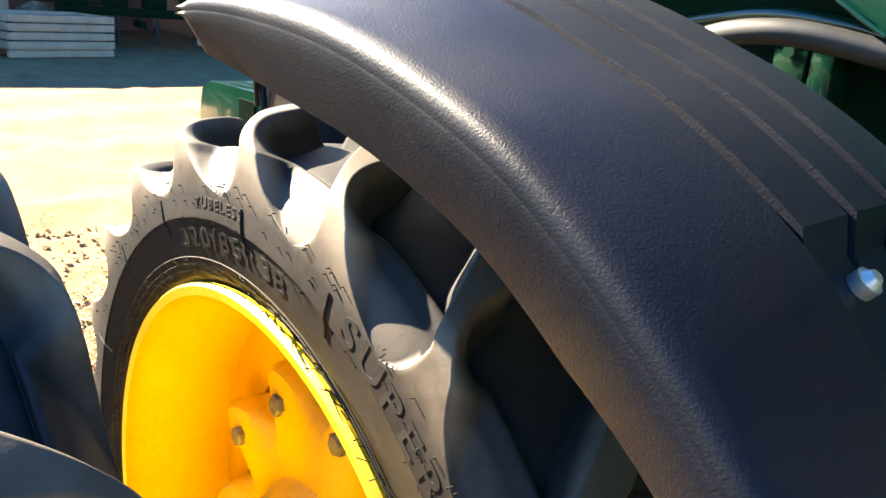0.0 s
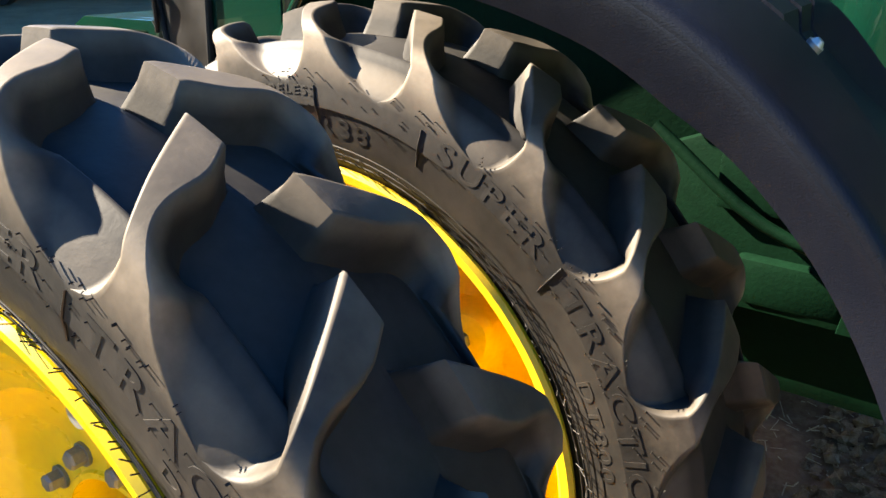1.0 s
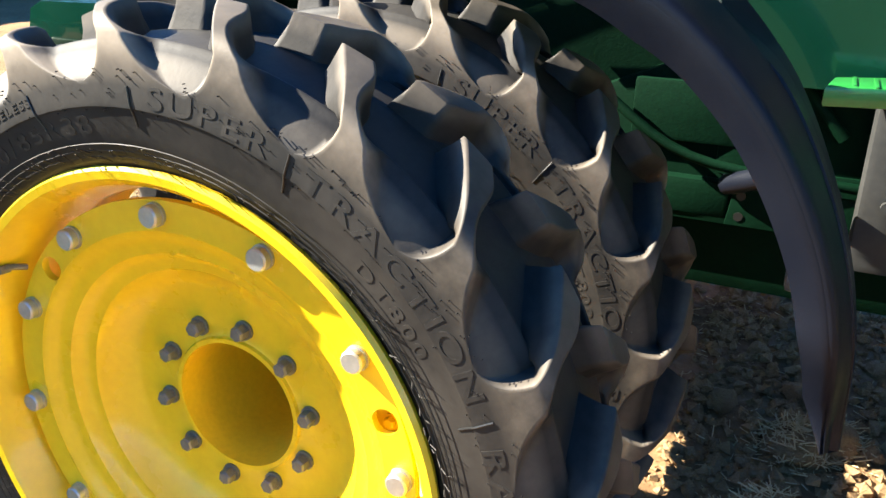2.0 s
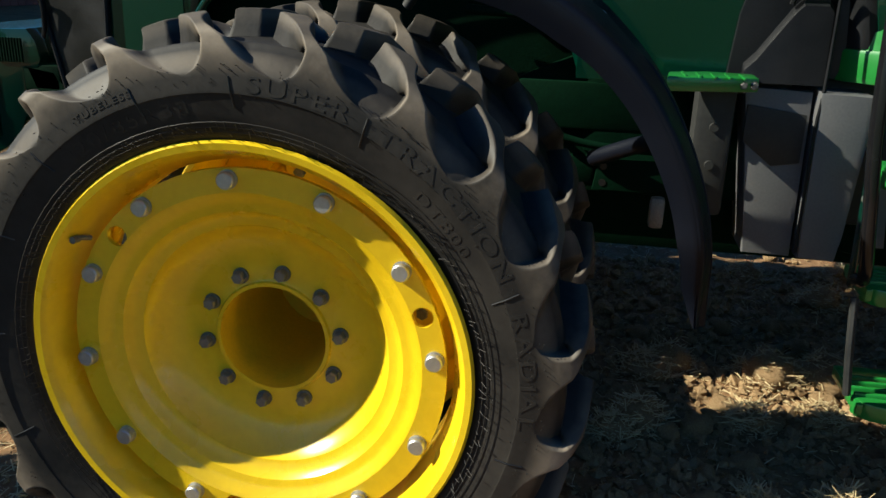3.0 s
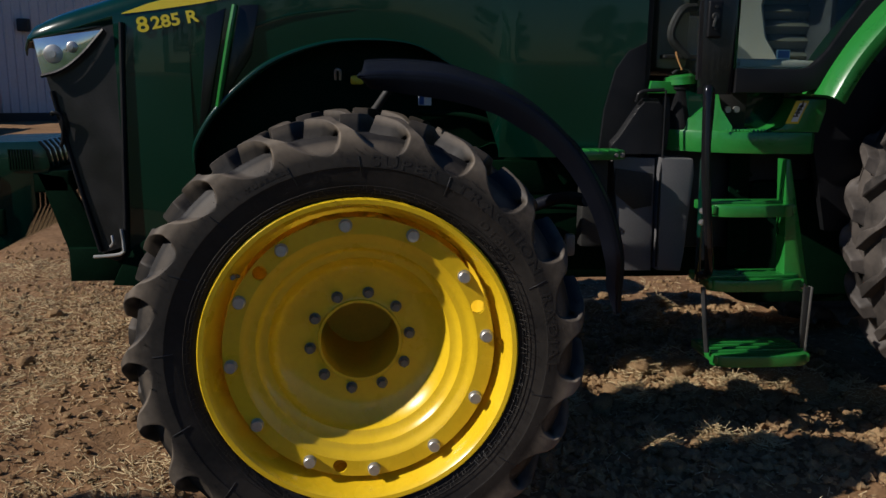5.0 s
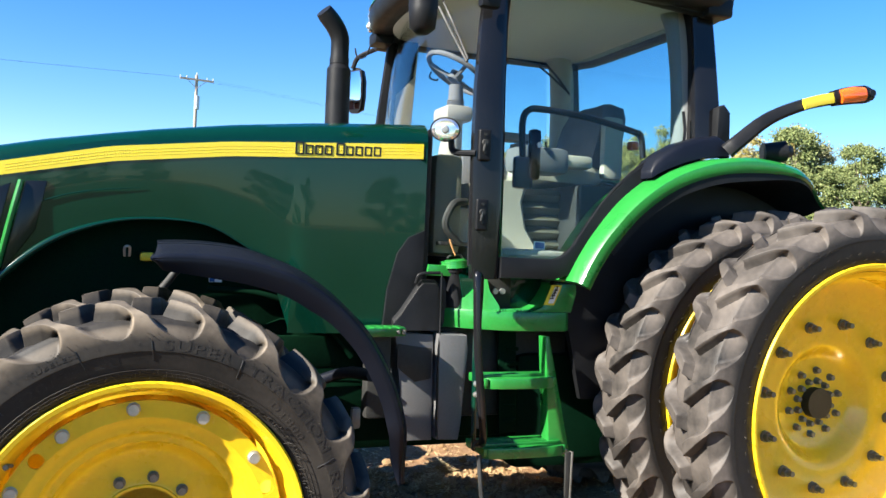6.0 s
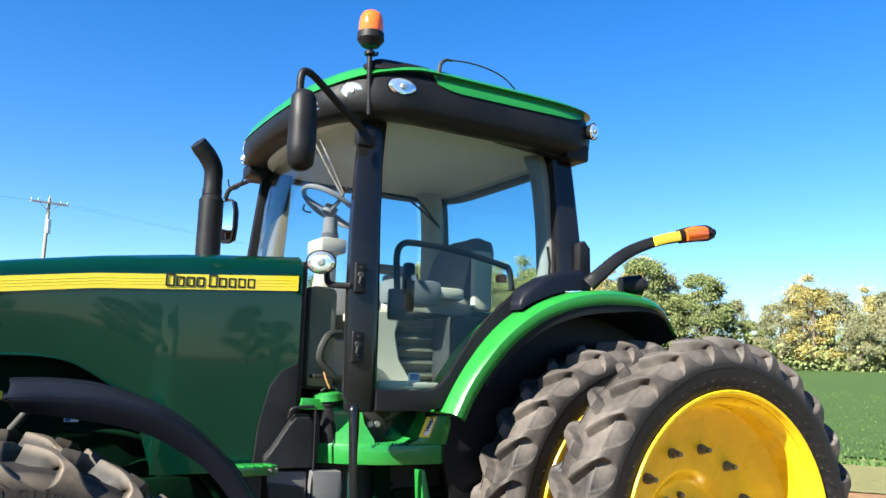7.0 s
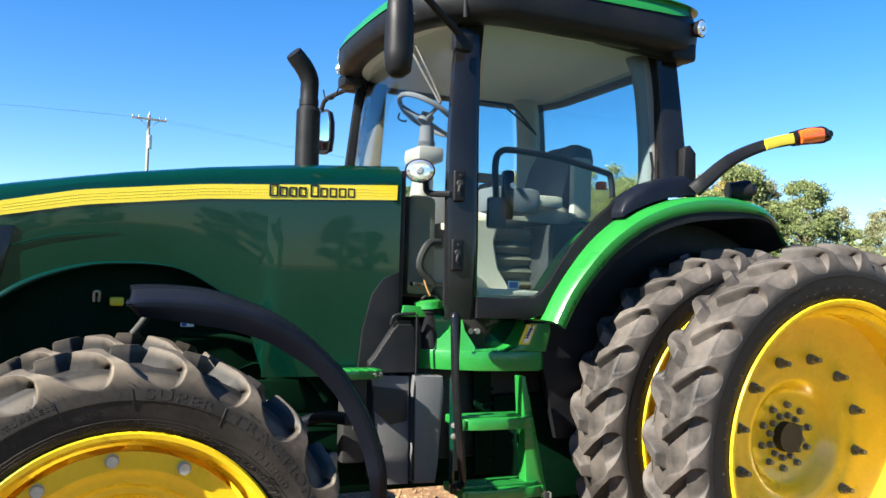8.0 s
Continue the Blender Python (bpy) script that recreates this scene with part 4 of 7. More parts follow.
# green pipes and brackets on the engine's side
bm = bmesh.new()
tube(bm, [(0.10, -0.37, 1.60), (0.24, -0.385, 1.622), (0.36, -0.385, 1.615), (0.42, -0.37, 1.60)], 0.014, 10)
part("engine_pipe", bm, GREEN, tractor, "green pipe along the engine")
bm = bmesh.new()
plate(bm, [(0.275, 1.50), (0.32, 1.50), (0.325, 1.60), (0.27, 1.605)], -0.405, -0.33, "y", 0.008)
cyl(bm, (0.298, -0.403, 1.575), (0.298, -0.412, 1.575), 0.009, n=12)
part("engine_bracket", bm, GREEN, tractor, "green engine bracket")
bm = bmesh.new()
box(bm, (0.345, -0.37, 1.56), (0.035, 0.07, 0.10), 0.006)
part("engine_block", bm, GREEN, tractor, "green block beside the bracket")
bm = bmesh.new()
hexbolt(bm, (0.40, -0.39, 1.590), (0, -1, 0), 0.009, 0.012)
part("engine_bolt", bm, STEEL, tractor, "bright bolt head")

# ---- front fenders ----
F_PATH = [(-0.03, 1.600), (0.03, 1.612), (0.15, 1.615), (0.29, 1.605), (0.43, 1.575), (0.56, 1.527), (0.70, 1.434), (0.845, 1.285), (0.955, 1.09), (1.012, 0.89), (1.030, 0.655)]
# across: from the lip's foot over the ridge to the inner edge; (y, height over the path)
F_SEC = [(-1.142, -0.106), (-1.150, -0.082), (-1.157, -0.055), (-1.1595, -0.040), (-1.158, -0.031), (-1.153, -0.025), (-1.140, -0.020), (-1.090, -0.008), (-1.040, 0.002), (-1.014, 0.006),
         (-1.0125, -0.022), (-1.0045, -0.022), (-1.003, 0.008), (-0.945, 0.012), (-0.9435, -0.018), (-0.9355, -0.018), (-0.934, 0.014), (-0.887, 0.016),
         (-0.8855, -0.014), (-0.8775, -0.014), (-0.876, 0.018), (-0.81, 0.019), (-0.785, 0.012), (-0.772, -0.006), (-0.767, -0.03)]
F_WIDE = [(0.0, 1.0), (0.58, 1.0), (0.68, 0.72), (0.75, 0.46), (0.82, 0.27), (0.90, 0.16), (1.0, 0.03)]
F_LIP = [(0.0, 1.0), (0.56, 1.0), (0.62, 0.84), (0.80, 0.77), (0.88, 0.74), (0.95, 0.55), (1.0, 0.04)]


def front_fender(s):
    bm = bmesh.new()
    path = smooth_path([(x, 0, z) for x, z in F_PATH], 8)
    rings = []
    n = len(path)
    for i, p in enumerate(path):
        d = (path[min(i + 1, n - 1)] - path[max(i - 1, 0)]).normalized()
        nrm = Vector((-d.z, 0, d.x))
        q = i / (n - 1)
        tip = smoothstep(0.0, 0.08, q)
        front = 0.55 * smoothstep(0.0, 0.07, q) + 0.45 * smoothstep(0.0, 0.30, q)
        wide, depth = interp(q, F_WIDE), interp(q, F_LIP)
        groove = 1.0 - smoothstep(0.562, 0.58, q)
        pocket = smoothstep(0.562, 0.578, q) * (1 - smoothstep(0.61, 0.68, q))
        ring = []
        for y, h in F_SEC:
            outer = y < -1.02
            if -1.0135 < y < -0.8755:
                h = 0.012 + (h - 0.012) * groove - 0.022 * pocket
            if y > -1.05:
                h += 0.010 * smoothstep(0.45, 0.30, q) * tip
            lip = -0.020 + (h + 0.020) * (0.45 + 0.55 * wide) if h > -0.020 else h
            if h < -0.028:
                lip = -0.028 + (h + 0.028) * front * depth
            lip -= 0.016 * (1 - tip) * smoothstep(-0.03, 0.0, lip)
            # the front end slants back towards the engine, the tail narrows to a point
            yy = y + (0.0 if outer else -0.05) * (1 - tip)
            if yy > -1.14:
                yy = -1.14 + (yy + 1.14) * wide
            yy += 0.07 * smoothstep(0.88, 1.0, q)
            slant = 0.10 * (1 - tip) * smoothstep(-1.15, -0.72, y)
            ring.append(p + nrm * lip + Vector((0, yy, 0)) + d * slant)
        back = [v - nrm * 0.007 for v in reversed(ring)]
        rings.append([Vector((v.x, v.y * s, v.z)) for v in ring + back])
    loft(bm, rings)
    f = part("front_fender", bm, FENDER, tractor, "grained black plastic front fender", 34)
    bm = bmesh.new()
    a, nrm = Vector((0.680, -0.958 * s, 1.443)), Vector((0.64, 0, 0.77))
    cyl(bm, a - nrm * 0.004, a + nrm * 0.006, 0.011, n=16)
    cyl(bm, a + nrm * 0.006, a + nrm * 0.012, 0.009, 0.005, n=16)
    part("fender_bolt", bm, STEEL, f, "round bright bolt head")
    bm = bmesh.new()
    tube(bm, [(0.70, -0.40 * s, 0.95), (0.86, -0.60 * s, 1.05), (0.925, -0.86 * s, 1.08)], 0.028, 10)
    part("fender_stay", bm, FENDER, f, "dark tubular fender stay")
    bm = bmesh.new()
    box(bm, (0.90, -0.70 * s, 0.86), (0.045, 0.04, 0.10), 0.016)
    part("fender_clamp", bm, DULL_STEEL, f, "grey stay clamp")
    return f


front_fender(1)
front_fender(-1)

# ---- battery box, tank neck, platform and steps ----
bm = bmesh.new()
plate(bm, [(1.206, 0.690), (1.356, 0.688), (1.344, 1.222), (1.140, 1.230)], -0.50, -0.28, "y", 0.014)
part("battery_box", bm, GREY_PLASTIC, tractor, "dark grey battery box")
bm = bmesh.new()
plate(bm, [(1.366, 0.70), (1.480, 0.695), (1.492, 0.78), (1.515, 1.15), (1.505, 1.222), (1.352, 1.228)], -0.55, -0.28, "y", 0.016)
part("tool_box_panel", bm, GREY_PLASTIC, tractor, "dark grey box panel")
bm = bmesh.new()
rings = []
for x, z0, z1 in ((1.128, 1.242, 1.295), (1.16, 1.242, 1.330), (1.25, 1.242, 1.465), (1.275, 1.242, 1.492), (1.345, 1.242, 1.492), (1.36, 1.242, 1.475)):
    rings.append([Vector((x, -0.52, z0)), Vector((x, -0.505, z1 - 0.02)), Vector((x, -0.48, z1)), Vector((x, -0.28, z1)), Vector((x, -0.28, z0))])
loft(bm, rings)
part("box_lid", bm, PLASTIC, tractor, "sloping black box lid")
bm = bmesh.new()
tube(bm, [(1.365, -0.52, 1.53), (1.360, -0.54, 1.22), (1.352, -0.545, 1.10), (1.358, -0.550, 0.72)], 0.005, 8, 3)
tube(bm, [(1.24, -0.49, 1.475), (1.26, -0.50, 1.520), (1.36, -0.51, 1.530)], 0.009, 8)
part("box_strap", bm, PLASTIC, tractor, "black strap over the box")
bm = bmesh.new()
plate(bm, [(1.155, 1.06), (1.25, 0.985), (1.335, 1.00), (1.335, 1.15), (1.155, 1.175)], -0.506, -0.495, "y", 0.004)
part("box_recess", bm, DARK, tractor, "dark recess in the box")
# small round mounts on the frame ahead of the box
bm = bmesh.new()
box(bm, (1.06, -0.47, 1.02), (0.12, 0.10, 0.42), 0.02)
for z in (0.98, 1.10):
    cyl(bm, (1.06, -0.52, z), (1.06, -0.535, z), 0.014, n=12)
part("step_bracket", bm, DARK, tractor, "dark bracket with bolts")
# the small front step
bm = bmesh.new()
plate(bm, [(0.885, -0.700), (1.10, -0.640), (1.155, -0.62), (1.155, -0.52), (1.02, -0.50), (0.90, -0.56)], 1.225, 1.268, "z", 0.008)
for k in range(5):
    box(bm, (0.94 + 0.042 * k, -0.615, 1.268), (0.008, 0.11, 0.008), 0.002)
gs = part("service_step", bm, GREEN_BRIGHT, tractor, "small bright green service step")
bm = bmesh.new()
for x in (1.11, 1.142):
    hexbolt(bm, (x, -0.632 + 0.2 * (x - 1.11), 1.245), (0, -1, 0), 0.010, 0.014)
part("step_bolt", bm, DULL_STEEL, gs, "hexagon bolt on a bracket")

# platform
bm = bmesh.new()
plate(bm, [(1.395, -0.30), (1.395, -0.425), (1.41, -0.445), (1.52, -0.545), (1.66, -0.63), (1.78, -0.655), (2.00, -0.66), (2.035, -0.63), (2.035, -0.30)], 1.252, 1.352, "z", 0.012)
platform = part("platform", bm, GREEN_BRIGHT, tractor, "bright green cab platform")
bm = bmesh.new()
plate(bm, [(1.80, 1.349), (2.033, 1.349), (2.060, 1.45), (2.055, 1.497), (1.945, 1.497), (1.90, 1.42), (1.86, 1.375)], -0.658, -0.32, "y", 0.012)
part("platform_end", bm, GREEN_BRIGHT, platform, "raised green end of the platform")
bm = bmesh.new()
rings = []
for x, z in ((1.40, 1.372), (1.44, 1.385), (1.50, 1.41), (1.55, 1.455), (1.575, 1.515), (1.59, 1.52), (1.605, 1.45), (1.65, 1.372)):
    y = interp(x, [(1.395, -0.425), (1.41, -0.445), (1.52, -0.545), (1.66, -0.63)]) + 0.012
    rings.append([Vector((x, y, 1.35)), Vector((x, y + 0.008, z)), Vector((x, -0.36, z + 0.004)), Vector((x, -0.36, 1.35))])
loft(bm, rings)
part("platform_cowl", bm, GREEN_BRIGHT, platform, "curved green cowl round the tank neck")
bm = bmesh.new()
for i in range(16):
    for j in range(4):
        cyl(bm, (1.62 + 0.018 * i + 0.009 * (j % 2), -0.62 + 0.03 * j, 1.352), (1.62 + 0.018 * i + 0.009 * (j % 2), -0.62 + 0.03 * j, 1.360), 0.006, 0.004, n=6)
part("tread_stud", bm, GREEN_BRIGHT, platform, "raised tread studs")
bm = bmesh.new()
plate(bm, [(1.50, 1.36), (1.93, 1.36), (1.94, 1.56), (1.46, 1.56)], -0.50, -0.47, "y", 0.004)
part("riser_panel", bm, GREEN, platform, "dark green panel under the door")
bm = bmesh.new()
for x in (1.665, 1.705):
    cyl(bm, (x, -0.508, 1.445), (x, -0.520, 1.445), 0.015, n=18)
part("socket", bm, STEEL, platform, "round bright socket cap")
bm = bmesh.new()
box(bm, (1.685, -0.504, 1.445), (0.14, 0.008, 0.17), 0.003)
part("socket_plate", bm, DARK, platform, "dark socket plate")
bm = bmesh.new()
plate(bm, [(1.868, 1.388), (1.928, 1.388), (1.972, 1.490), (1.912, 1.490)], -0.662, -0.655, "y", 0.001)
sticker = part("safety_sticker", bm, DECAL, platform, "yellow safety sticker with dark bars")
bm = bmesh.new()
plate(bm, [(1.892, 1.397), (1.922, 1.397), (1.958, 1.480), (1.928, 1.480)], -0.6645, -0.661, "y")
part("sticker_panel", bm, PAPER, sticker, "white picture panel")
bm = bmesh.new()
for k in range(4):
    c = (1.904 + 0.008 * k + 0.006, -0.666, 1.422 + 0.014 * k)
    box(bm, c, (0.022, 0.003, 0.005))
    box(bm, (c[0] + 0.006, -0.666, c[2] + 0.012), (0.005, 0.003, 0.022))
part("sticker_bar", bm, BLACK_INK, sticker, "dark bars")
bm = bmesh.new()
plate(bm, [(1.95, 1.502), (2.04, 1.502), (2.035, 1.528), (1.955, 1.528)], -0.64, -0.40, "y", 0.004)
part("rubber_pad", bm, GREY_PLASTIC, platform, "grey rubber pad")

# fuel filler
bm = bmesh.new()
cyl(bm, (1.487, -0.425, 1.360), (1.467, -0.435, 1.560), 0.068, 0.062, n=36)
cyl(bm, (1.467, -0.435, 1.535), (1.466, -0.435, 1.552), 0.068, n=36)
neck = part("filler_neck", bm, PLASTIC, tractor, "black fuel filler neck")
bm = bmesh.new()
cyl(bm, (1.466, -0.435, 1.556), (1.463, -0.435, 1.592), 0.078, 0.074, n=36)
cyl(bm, (1.463, -0.435, 1.592), (1.462, -0.435, 1.600), 0.06, 0.05, n=30)
part("filler_cap", bm, GREEN_BRIGHT, neck, "green filler cap")
bm = bmesh.new()
tube(bm, [(1.422, -0.435, 1.602), (1.452, -0.435, 1.622), (1.492, -0.435, 1.622), (1.512, -0.435, 1.602)], 0.007, 8)
part("cap_handle", bm, DARK, neck, "dark cap handle")
bm = bmesh.new()
tube(bm, [(1.452, -0.475, 1.620), (1.432, -0.475, 1.660), (1.417, -0.475, 1.700)], 0.005, 6)
part("cap_stalk", bm, mat("tan_stalk", (0.45, 0.22, 0.08), 0.6), neck, "thin tan stalk")
bm = bmesh.new()
plate(bm, [(1.30, 1.515), (1.53, 1.51), (1.53, 1.565), (1.31, 1.57)], -0.48, -0.35, "y", 0.008)
part("cowl_bar", bm, GREEN_BRIGHT, tractor, "bright green bar under the front glass")

# steps
bm = bmesh.new()
plate(bm, [(1.825, 1.24), (1.845, 1.24), (1.985, 0.655), (1.955, 0.645), (1.865, 0.70)], -0.78, -0.70, "y", 0.006)
ladder = part("ladder", bm, GREEN_BRIGHT, tractor, "green ladder side plate")
bm = bmesh.new()
plate(bm, [(1.446, 1.24), (1.456, 1.24), (1.472, 0.70), (1.46, 0.70)], -0.79, -0.75, "y", 0.006)
part("ladder_side", bm, GREEN, ladder, "green ladder side plate")
bm = bmesh.new()
plate(bm, [(1.72, 1.235), (1.82, 1.235), (1.845, 0.70), (1.745, 0.70)], -0.46, -0.44, "y", 0.004)
for k in range(6):
    box(bm, (1.80, -0.462, 1.14 - 0.075 * k), (0.07, 0.012, 0.020), 0.004)
# slotted plate wears the shade-darkened green of the chassis
part("ladder_back", bm, GREEN_CAST_SHADED, ladder, "green slotted back plate")


def step(x0, x1, z, y0, y1, label):
    bm = bmesh.new()
    plate(bm, [(x0, y0 + 0.062), (x0 + 0.012, y0 + 0.036), (x0 + 0.04, y0 + 0.016), (x0 + 0.10, y0 + 0.004), ((x0 + x1) / 2, y0), (x1 - 0.08, y0 + 0.003), (x1 - 0.03, y0 + 0.014), (x1 - 0.006, y0 + 0.034), (x1, y0 + 0.055), (x0, y0 + 0.07)], z - 0.052, z, "z", 0.007)
    plate(bm, [(x0, y1 - 0.03), (x1, y1 - 0.03), (x1, y1), (x0, y1)], z - 0.04, z, "z", 0.006)
    for x in (x0 + 0.008, x1 - 0.012, (x0 + x1) / 2 + 0.02):
        box(bm, (x, (y0 + y1) / 2, z - 0.02), (0.018, y1 - y0 - 0.04, 0.036), 0.004)
    tread = part("step", bm, GREEN_BRIGHT, tractor, label)
    for k in range(4):
        y = y0 + 0.075 + k * (y1 - y0 - 0.12) / 4
        bm = bmesh.new()
        box(bm, ((x0 + x1) / 2, y, z + 0.001), (x1 - x0 - 0.01, 0.014, 0.016), 0.003)
        part("slat", bm, GREEN_BRIGHT, tread)
    return tread


step(1.50, 1.885, 1.045, -0.82, -0.60, "green slotted step")
step(1.49, 1.93, 0.722, -0.86, -0.62, "green slotted step")
step(1.49, 1.925, 0.415, -0.97, -0.70, "lowest green slotted step")
bm = bmesh.new()
plate(bm, [(1.895, 0.70), (1.922, 0.70), (1.918, 0.40), (1.90, 0.40)], -0.90, -0.885, "y", 0.004)
part("step_strap", bm, DARK, ladder, "flexible grey strap of the lowest step")
bm = bmesh.new()
plate(bm, [(1.924, 0.70), (1.932, 0.70), (1.928, 0.39), (1.920, 0.39)], -0.905, -0.875, "y", 0.002)
part("strap_edge", bm, DULL_STEEL, ladder, "ribbed strap edge")
bm = bmesh.new()
tube(bm, [(1.455, -0.86, 0.70), (1.46, -0.89, 0.55), (1.47, -0.91, 0.42)], 0.012, 8)
part("strap_rod", bm, DARK, ladder, "dark strap rod")
for x, z in ((1.955, 0.675), (1.935, 0.68), (1.456, 1.02), (1.456, 0.97)):
    bm = bmesh.new()
    hexbolt(bm, (x, -0.78 if x > 1.9 else -0.79, z), (0, -1, 0), 0.011, 0.016)
    part("ladder_bolt", bm, STEEL, ladder, "bright bolt")
bm = bmesh.new()
tube(bm, [(1.435, -0.83, 1.30), (1.425, -0.86, 1.50), (1.405, -0.885, 1.535), (1.395, -0.90, 1.50), (1.40, -0.925, 1.2), (1.425, -0.935, 0.95), (1.455, -0.90, 0.78), (1.462, -0.82, 0.74)], 0.019, 12)
part("grab_rail", bm, BLACK_GLOSS, tractor, "black tubular grab rail beside the steps")
bm = bmesh.new()
plate(bm, [(1.62, 0.72), (1.66, 0.72), (1.63, 0.98), (1.60, 0.98)], -0.43, -0.41, "y", 0.004)
part("guard", bm, GREY_PLASTIC, tractor, "grey guard behind the steps")
# dark tank and floor under the cab
bm = bmesh.new()
box(bm, (1.75, 0, 1.02), (0.85, 0.78, 0.50), 0.05)
part("fuel_tank", bm, DARK, tractor, "dark fuel tank under the cab")
for name, c, size in (("cab_floor", (1.80, 0, 1.38), (0.85, 0.90, 0.26)), ("rear_housing", (2.75, 0, 1.38), (1.0, 0.95, 0.26)), ("rear_wall", (2.62, 0, 1.75), (1.0, 1.10, 0.55))):
    bm = bmesh.new()
    box(bm, c, size, 0.03)
    part(name, bm, DARK, tractor, "dark panel under the cab")

# ---- cab ----
# frame: lower sill, pillars, roof rail
CY = 0.80


def pillar(name, pts, r, flat, label, material=BLACK_GLOSS):
    bm = bmesh.new()
    tube(bm, pts, r, 12, 6, flat)
    return part(name, bm, material, tractor, label)


for s in (-1, 1):
    bm = bmesh.new()
    rings = []
    for z, x0, x1, y in ((1.515, 1.425, 1.565, 0.77), (1.637, 1.420, 1.575, 0.772), (2.02, 1.410, 1.575, 0.768), (2.425, 1.415, 1.57, 0.757), (2.741, 1.435, 1.575, 0.745), (3.005, 1.465, 1.60, 0.73)):
        c = 0.02
        rings.append([Vector((x, s * yy, z)) for x, yy in ((x0, y - 0.05), (x0, y - 0.01), (x0 + c, y), (x1 - 2 * c, y + 0.004), (x1 - c, y), (x1, y - 0.015), (x1, y - 0.06), (x0 + c, y - 0.065))])
    loft(bm, rings)
    front_pillar = part("front_pillar", bm, BLACK_GLOSS, tractor, "glossy black front door pillar", 30)
    if s < 0:
        for z in (2.15, 1.82):
            bm = bmesh.new()
            rings = []
            box(bm, (1.455, -0.778, z), (0.062, 0.02, 0.15), 0.026, None, 3)
            part("hinge_plate", bm, PLASTIC, front_pillar, "black oval hinge plate")
            bm = bmesh.new()
            cyl(bm, (1.452, -0.785, z + 0.012), (1.452, -0.800, z + 0.012), 0.016, 0.013, n=16)
            tube(bm, [(1.452, -0.794, z + 0.012), (1.448, -0.796, z - 0.012), (1.446, -0.794, z - 0.03)], 0.007, 8)
            for q in (-0.035, 0.05):
                cyl(bm, (1.455, -0.787, z + q), (1.455, -0.793, z + q), 0.007, n=10)
            part("hinge", bm, DARK, front_pillar, "dark hinge knuckle")
    # rear pillar and lower frame round the fender line
    bm = bmesh.new()
    rings = []
    for z, x0, x1 in ((2.20, 2.655, 2.845), (2.42, 2.655, 2.825), (2.735, 2.645, 2.795), (3.005, 2.63, 2.765)):
        y = 0.80 - 0.05 * (z - 2.2)
        rings.append([Vector((x, s * yy, z)) for x, yy in ((x0, y - 0.01), (x0 + 0.02, y), (x1 - 0.02, y), (x1, y - 0.02), (x1, y - 0.10), (x0, y - 0.10))])
    loft(bm, rings)
    part("rear_pillar", bm, BLACK_GLOSS, tractor, "black rear cab pillar", 30)
    bm = bmesh.new()
    sill = [(1.565, 1.523), (1.86, 1.523), (1.93, 1.543), (2.02, 1.617), (2.16, 1.78), (2.30, 1.89), (2.46, 1.99), (2.70, 2.05), (2.70, 2.255), (2.44, 2.19), (2.27, 2.07), (2.11, 1.91), (1.965, 1.699), (1.90, 1.637), (1.84, 1.619), (1.565, 1.619)]
    plate(bm, sill, min(s * 0.74, s * 0.785), max(s * 0.74, s * 0.785), "y", 0.008)
    part("door_sill", bm, PLASTIC, tractor, "black door frame along the fender")
    # far door has the same frame; glass
    bm = bmesh.new()
    door = [(1.565, 1.617), (1.84, 1.617), (1.90, 1.637), (1.965, 1.699), (2.11, 1.91), (2.27, 2.07), (2.44, 2.19), (2.60, 2.255), (2.595, 2.425), (2.575, 2.741), (2.55, 2.984), (2.1, 3.027), (1.60, 3.027), (1.575, 2.741), (1.57, 2.425), (1.572, 2.02)]
    a = [bm.verts.new((x, s * (0.772 - 0.04 * max(0.0, z - 2.0)), z)) for x, z in door]
    b = [bm.verts.new((x, s * (0.766 - 0.04 * max(0.0, z - 2.0)), z)) for x, z in door]
    n = len(door)
    bm.faces.new(a)
    bm.faces.new(b[::-1])
    for i in range(n):
        bm.faces.new((a[i], a[(i + 1) % n], b[(i + 1) % n], b[i]))
    part("door_glass", bm, GLASS, tractor, "large tinted door pane").visible_shadow = False
    bm = bmesh.new()
    seal = [Vector((x, s * (0.776 - 0.04 * max(0.0, z - 2.0)), z)) for x, z in door[:9]]
    tube(bm, seal, 0.008, 6, 2)
    part("door_seal", bm, PLASTIC, tractor, "black rubber door seal")
# windscreen, bowed forward between the front pillars, and its lower side panes
bm = bmesh.new()
rings = []
for z, xm in ((1.575, 1.28), (1.92, 1.27), (2.32, 1.27), (2.688, 1.30), (2.984, 1.36)):
    ring = []
    for k in range(13):
        q = -1 + k / 6
        ring.append(Vector((xm + 0.17 * abs(q) ** 2.6, 0.735 * q, z)))
    rings.append(ring + [v + Vector((0.006, 0, 0)) for v in reversed(ring)])
loft(bm, rings)
part("windscreen", bm, GLASS_CLEAR, tractor, "large curved windscreen").visible_shadow = False
for s in (-1, 1):
    bm = bmesh.new()
    tube(bm, [(1.44, 0.70 * s, 1.575), (1.435, 0.70 * s, 2.32), (1.455, 0.69 * s, 2.688), (1.48, 0.67 * s, 2.984)], 0.018, 8)
    part("screen_seal", bm, BLACK_GLOSS if s > 0 else PLASTIC, tractor, "black windscreen edge")
bm = bmesh.new()
plate(bm, [(1.405, 1.617), (1.575, 1.617), (1.576, 2.436), (1.606, 3.011), (1.465, 3.016), (1.405, 2.425)], 0.685, 0.705, "y", 0.008)
part("far_pillar", bm, BEIGE, tractor, "pale trim on the far pillar")
bm = bmesh.new()
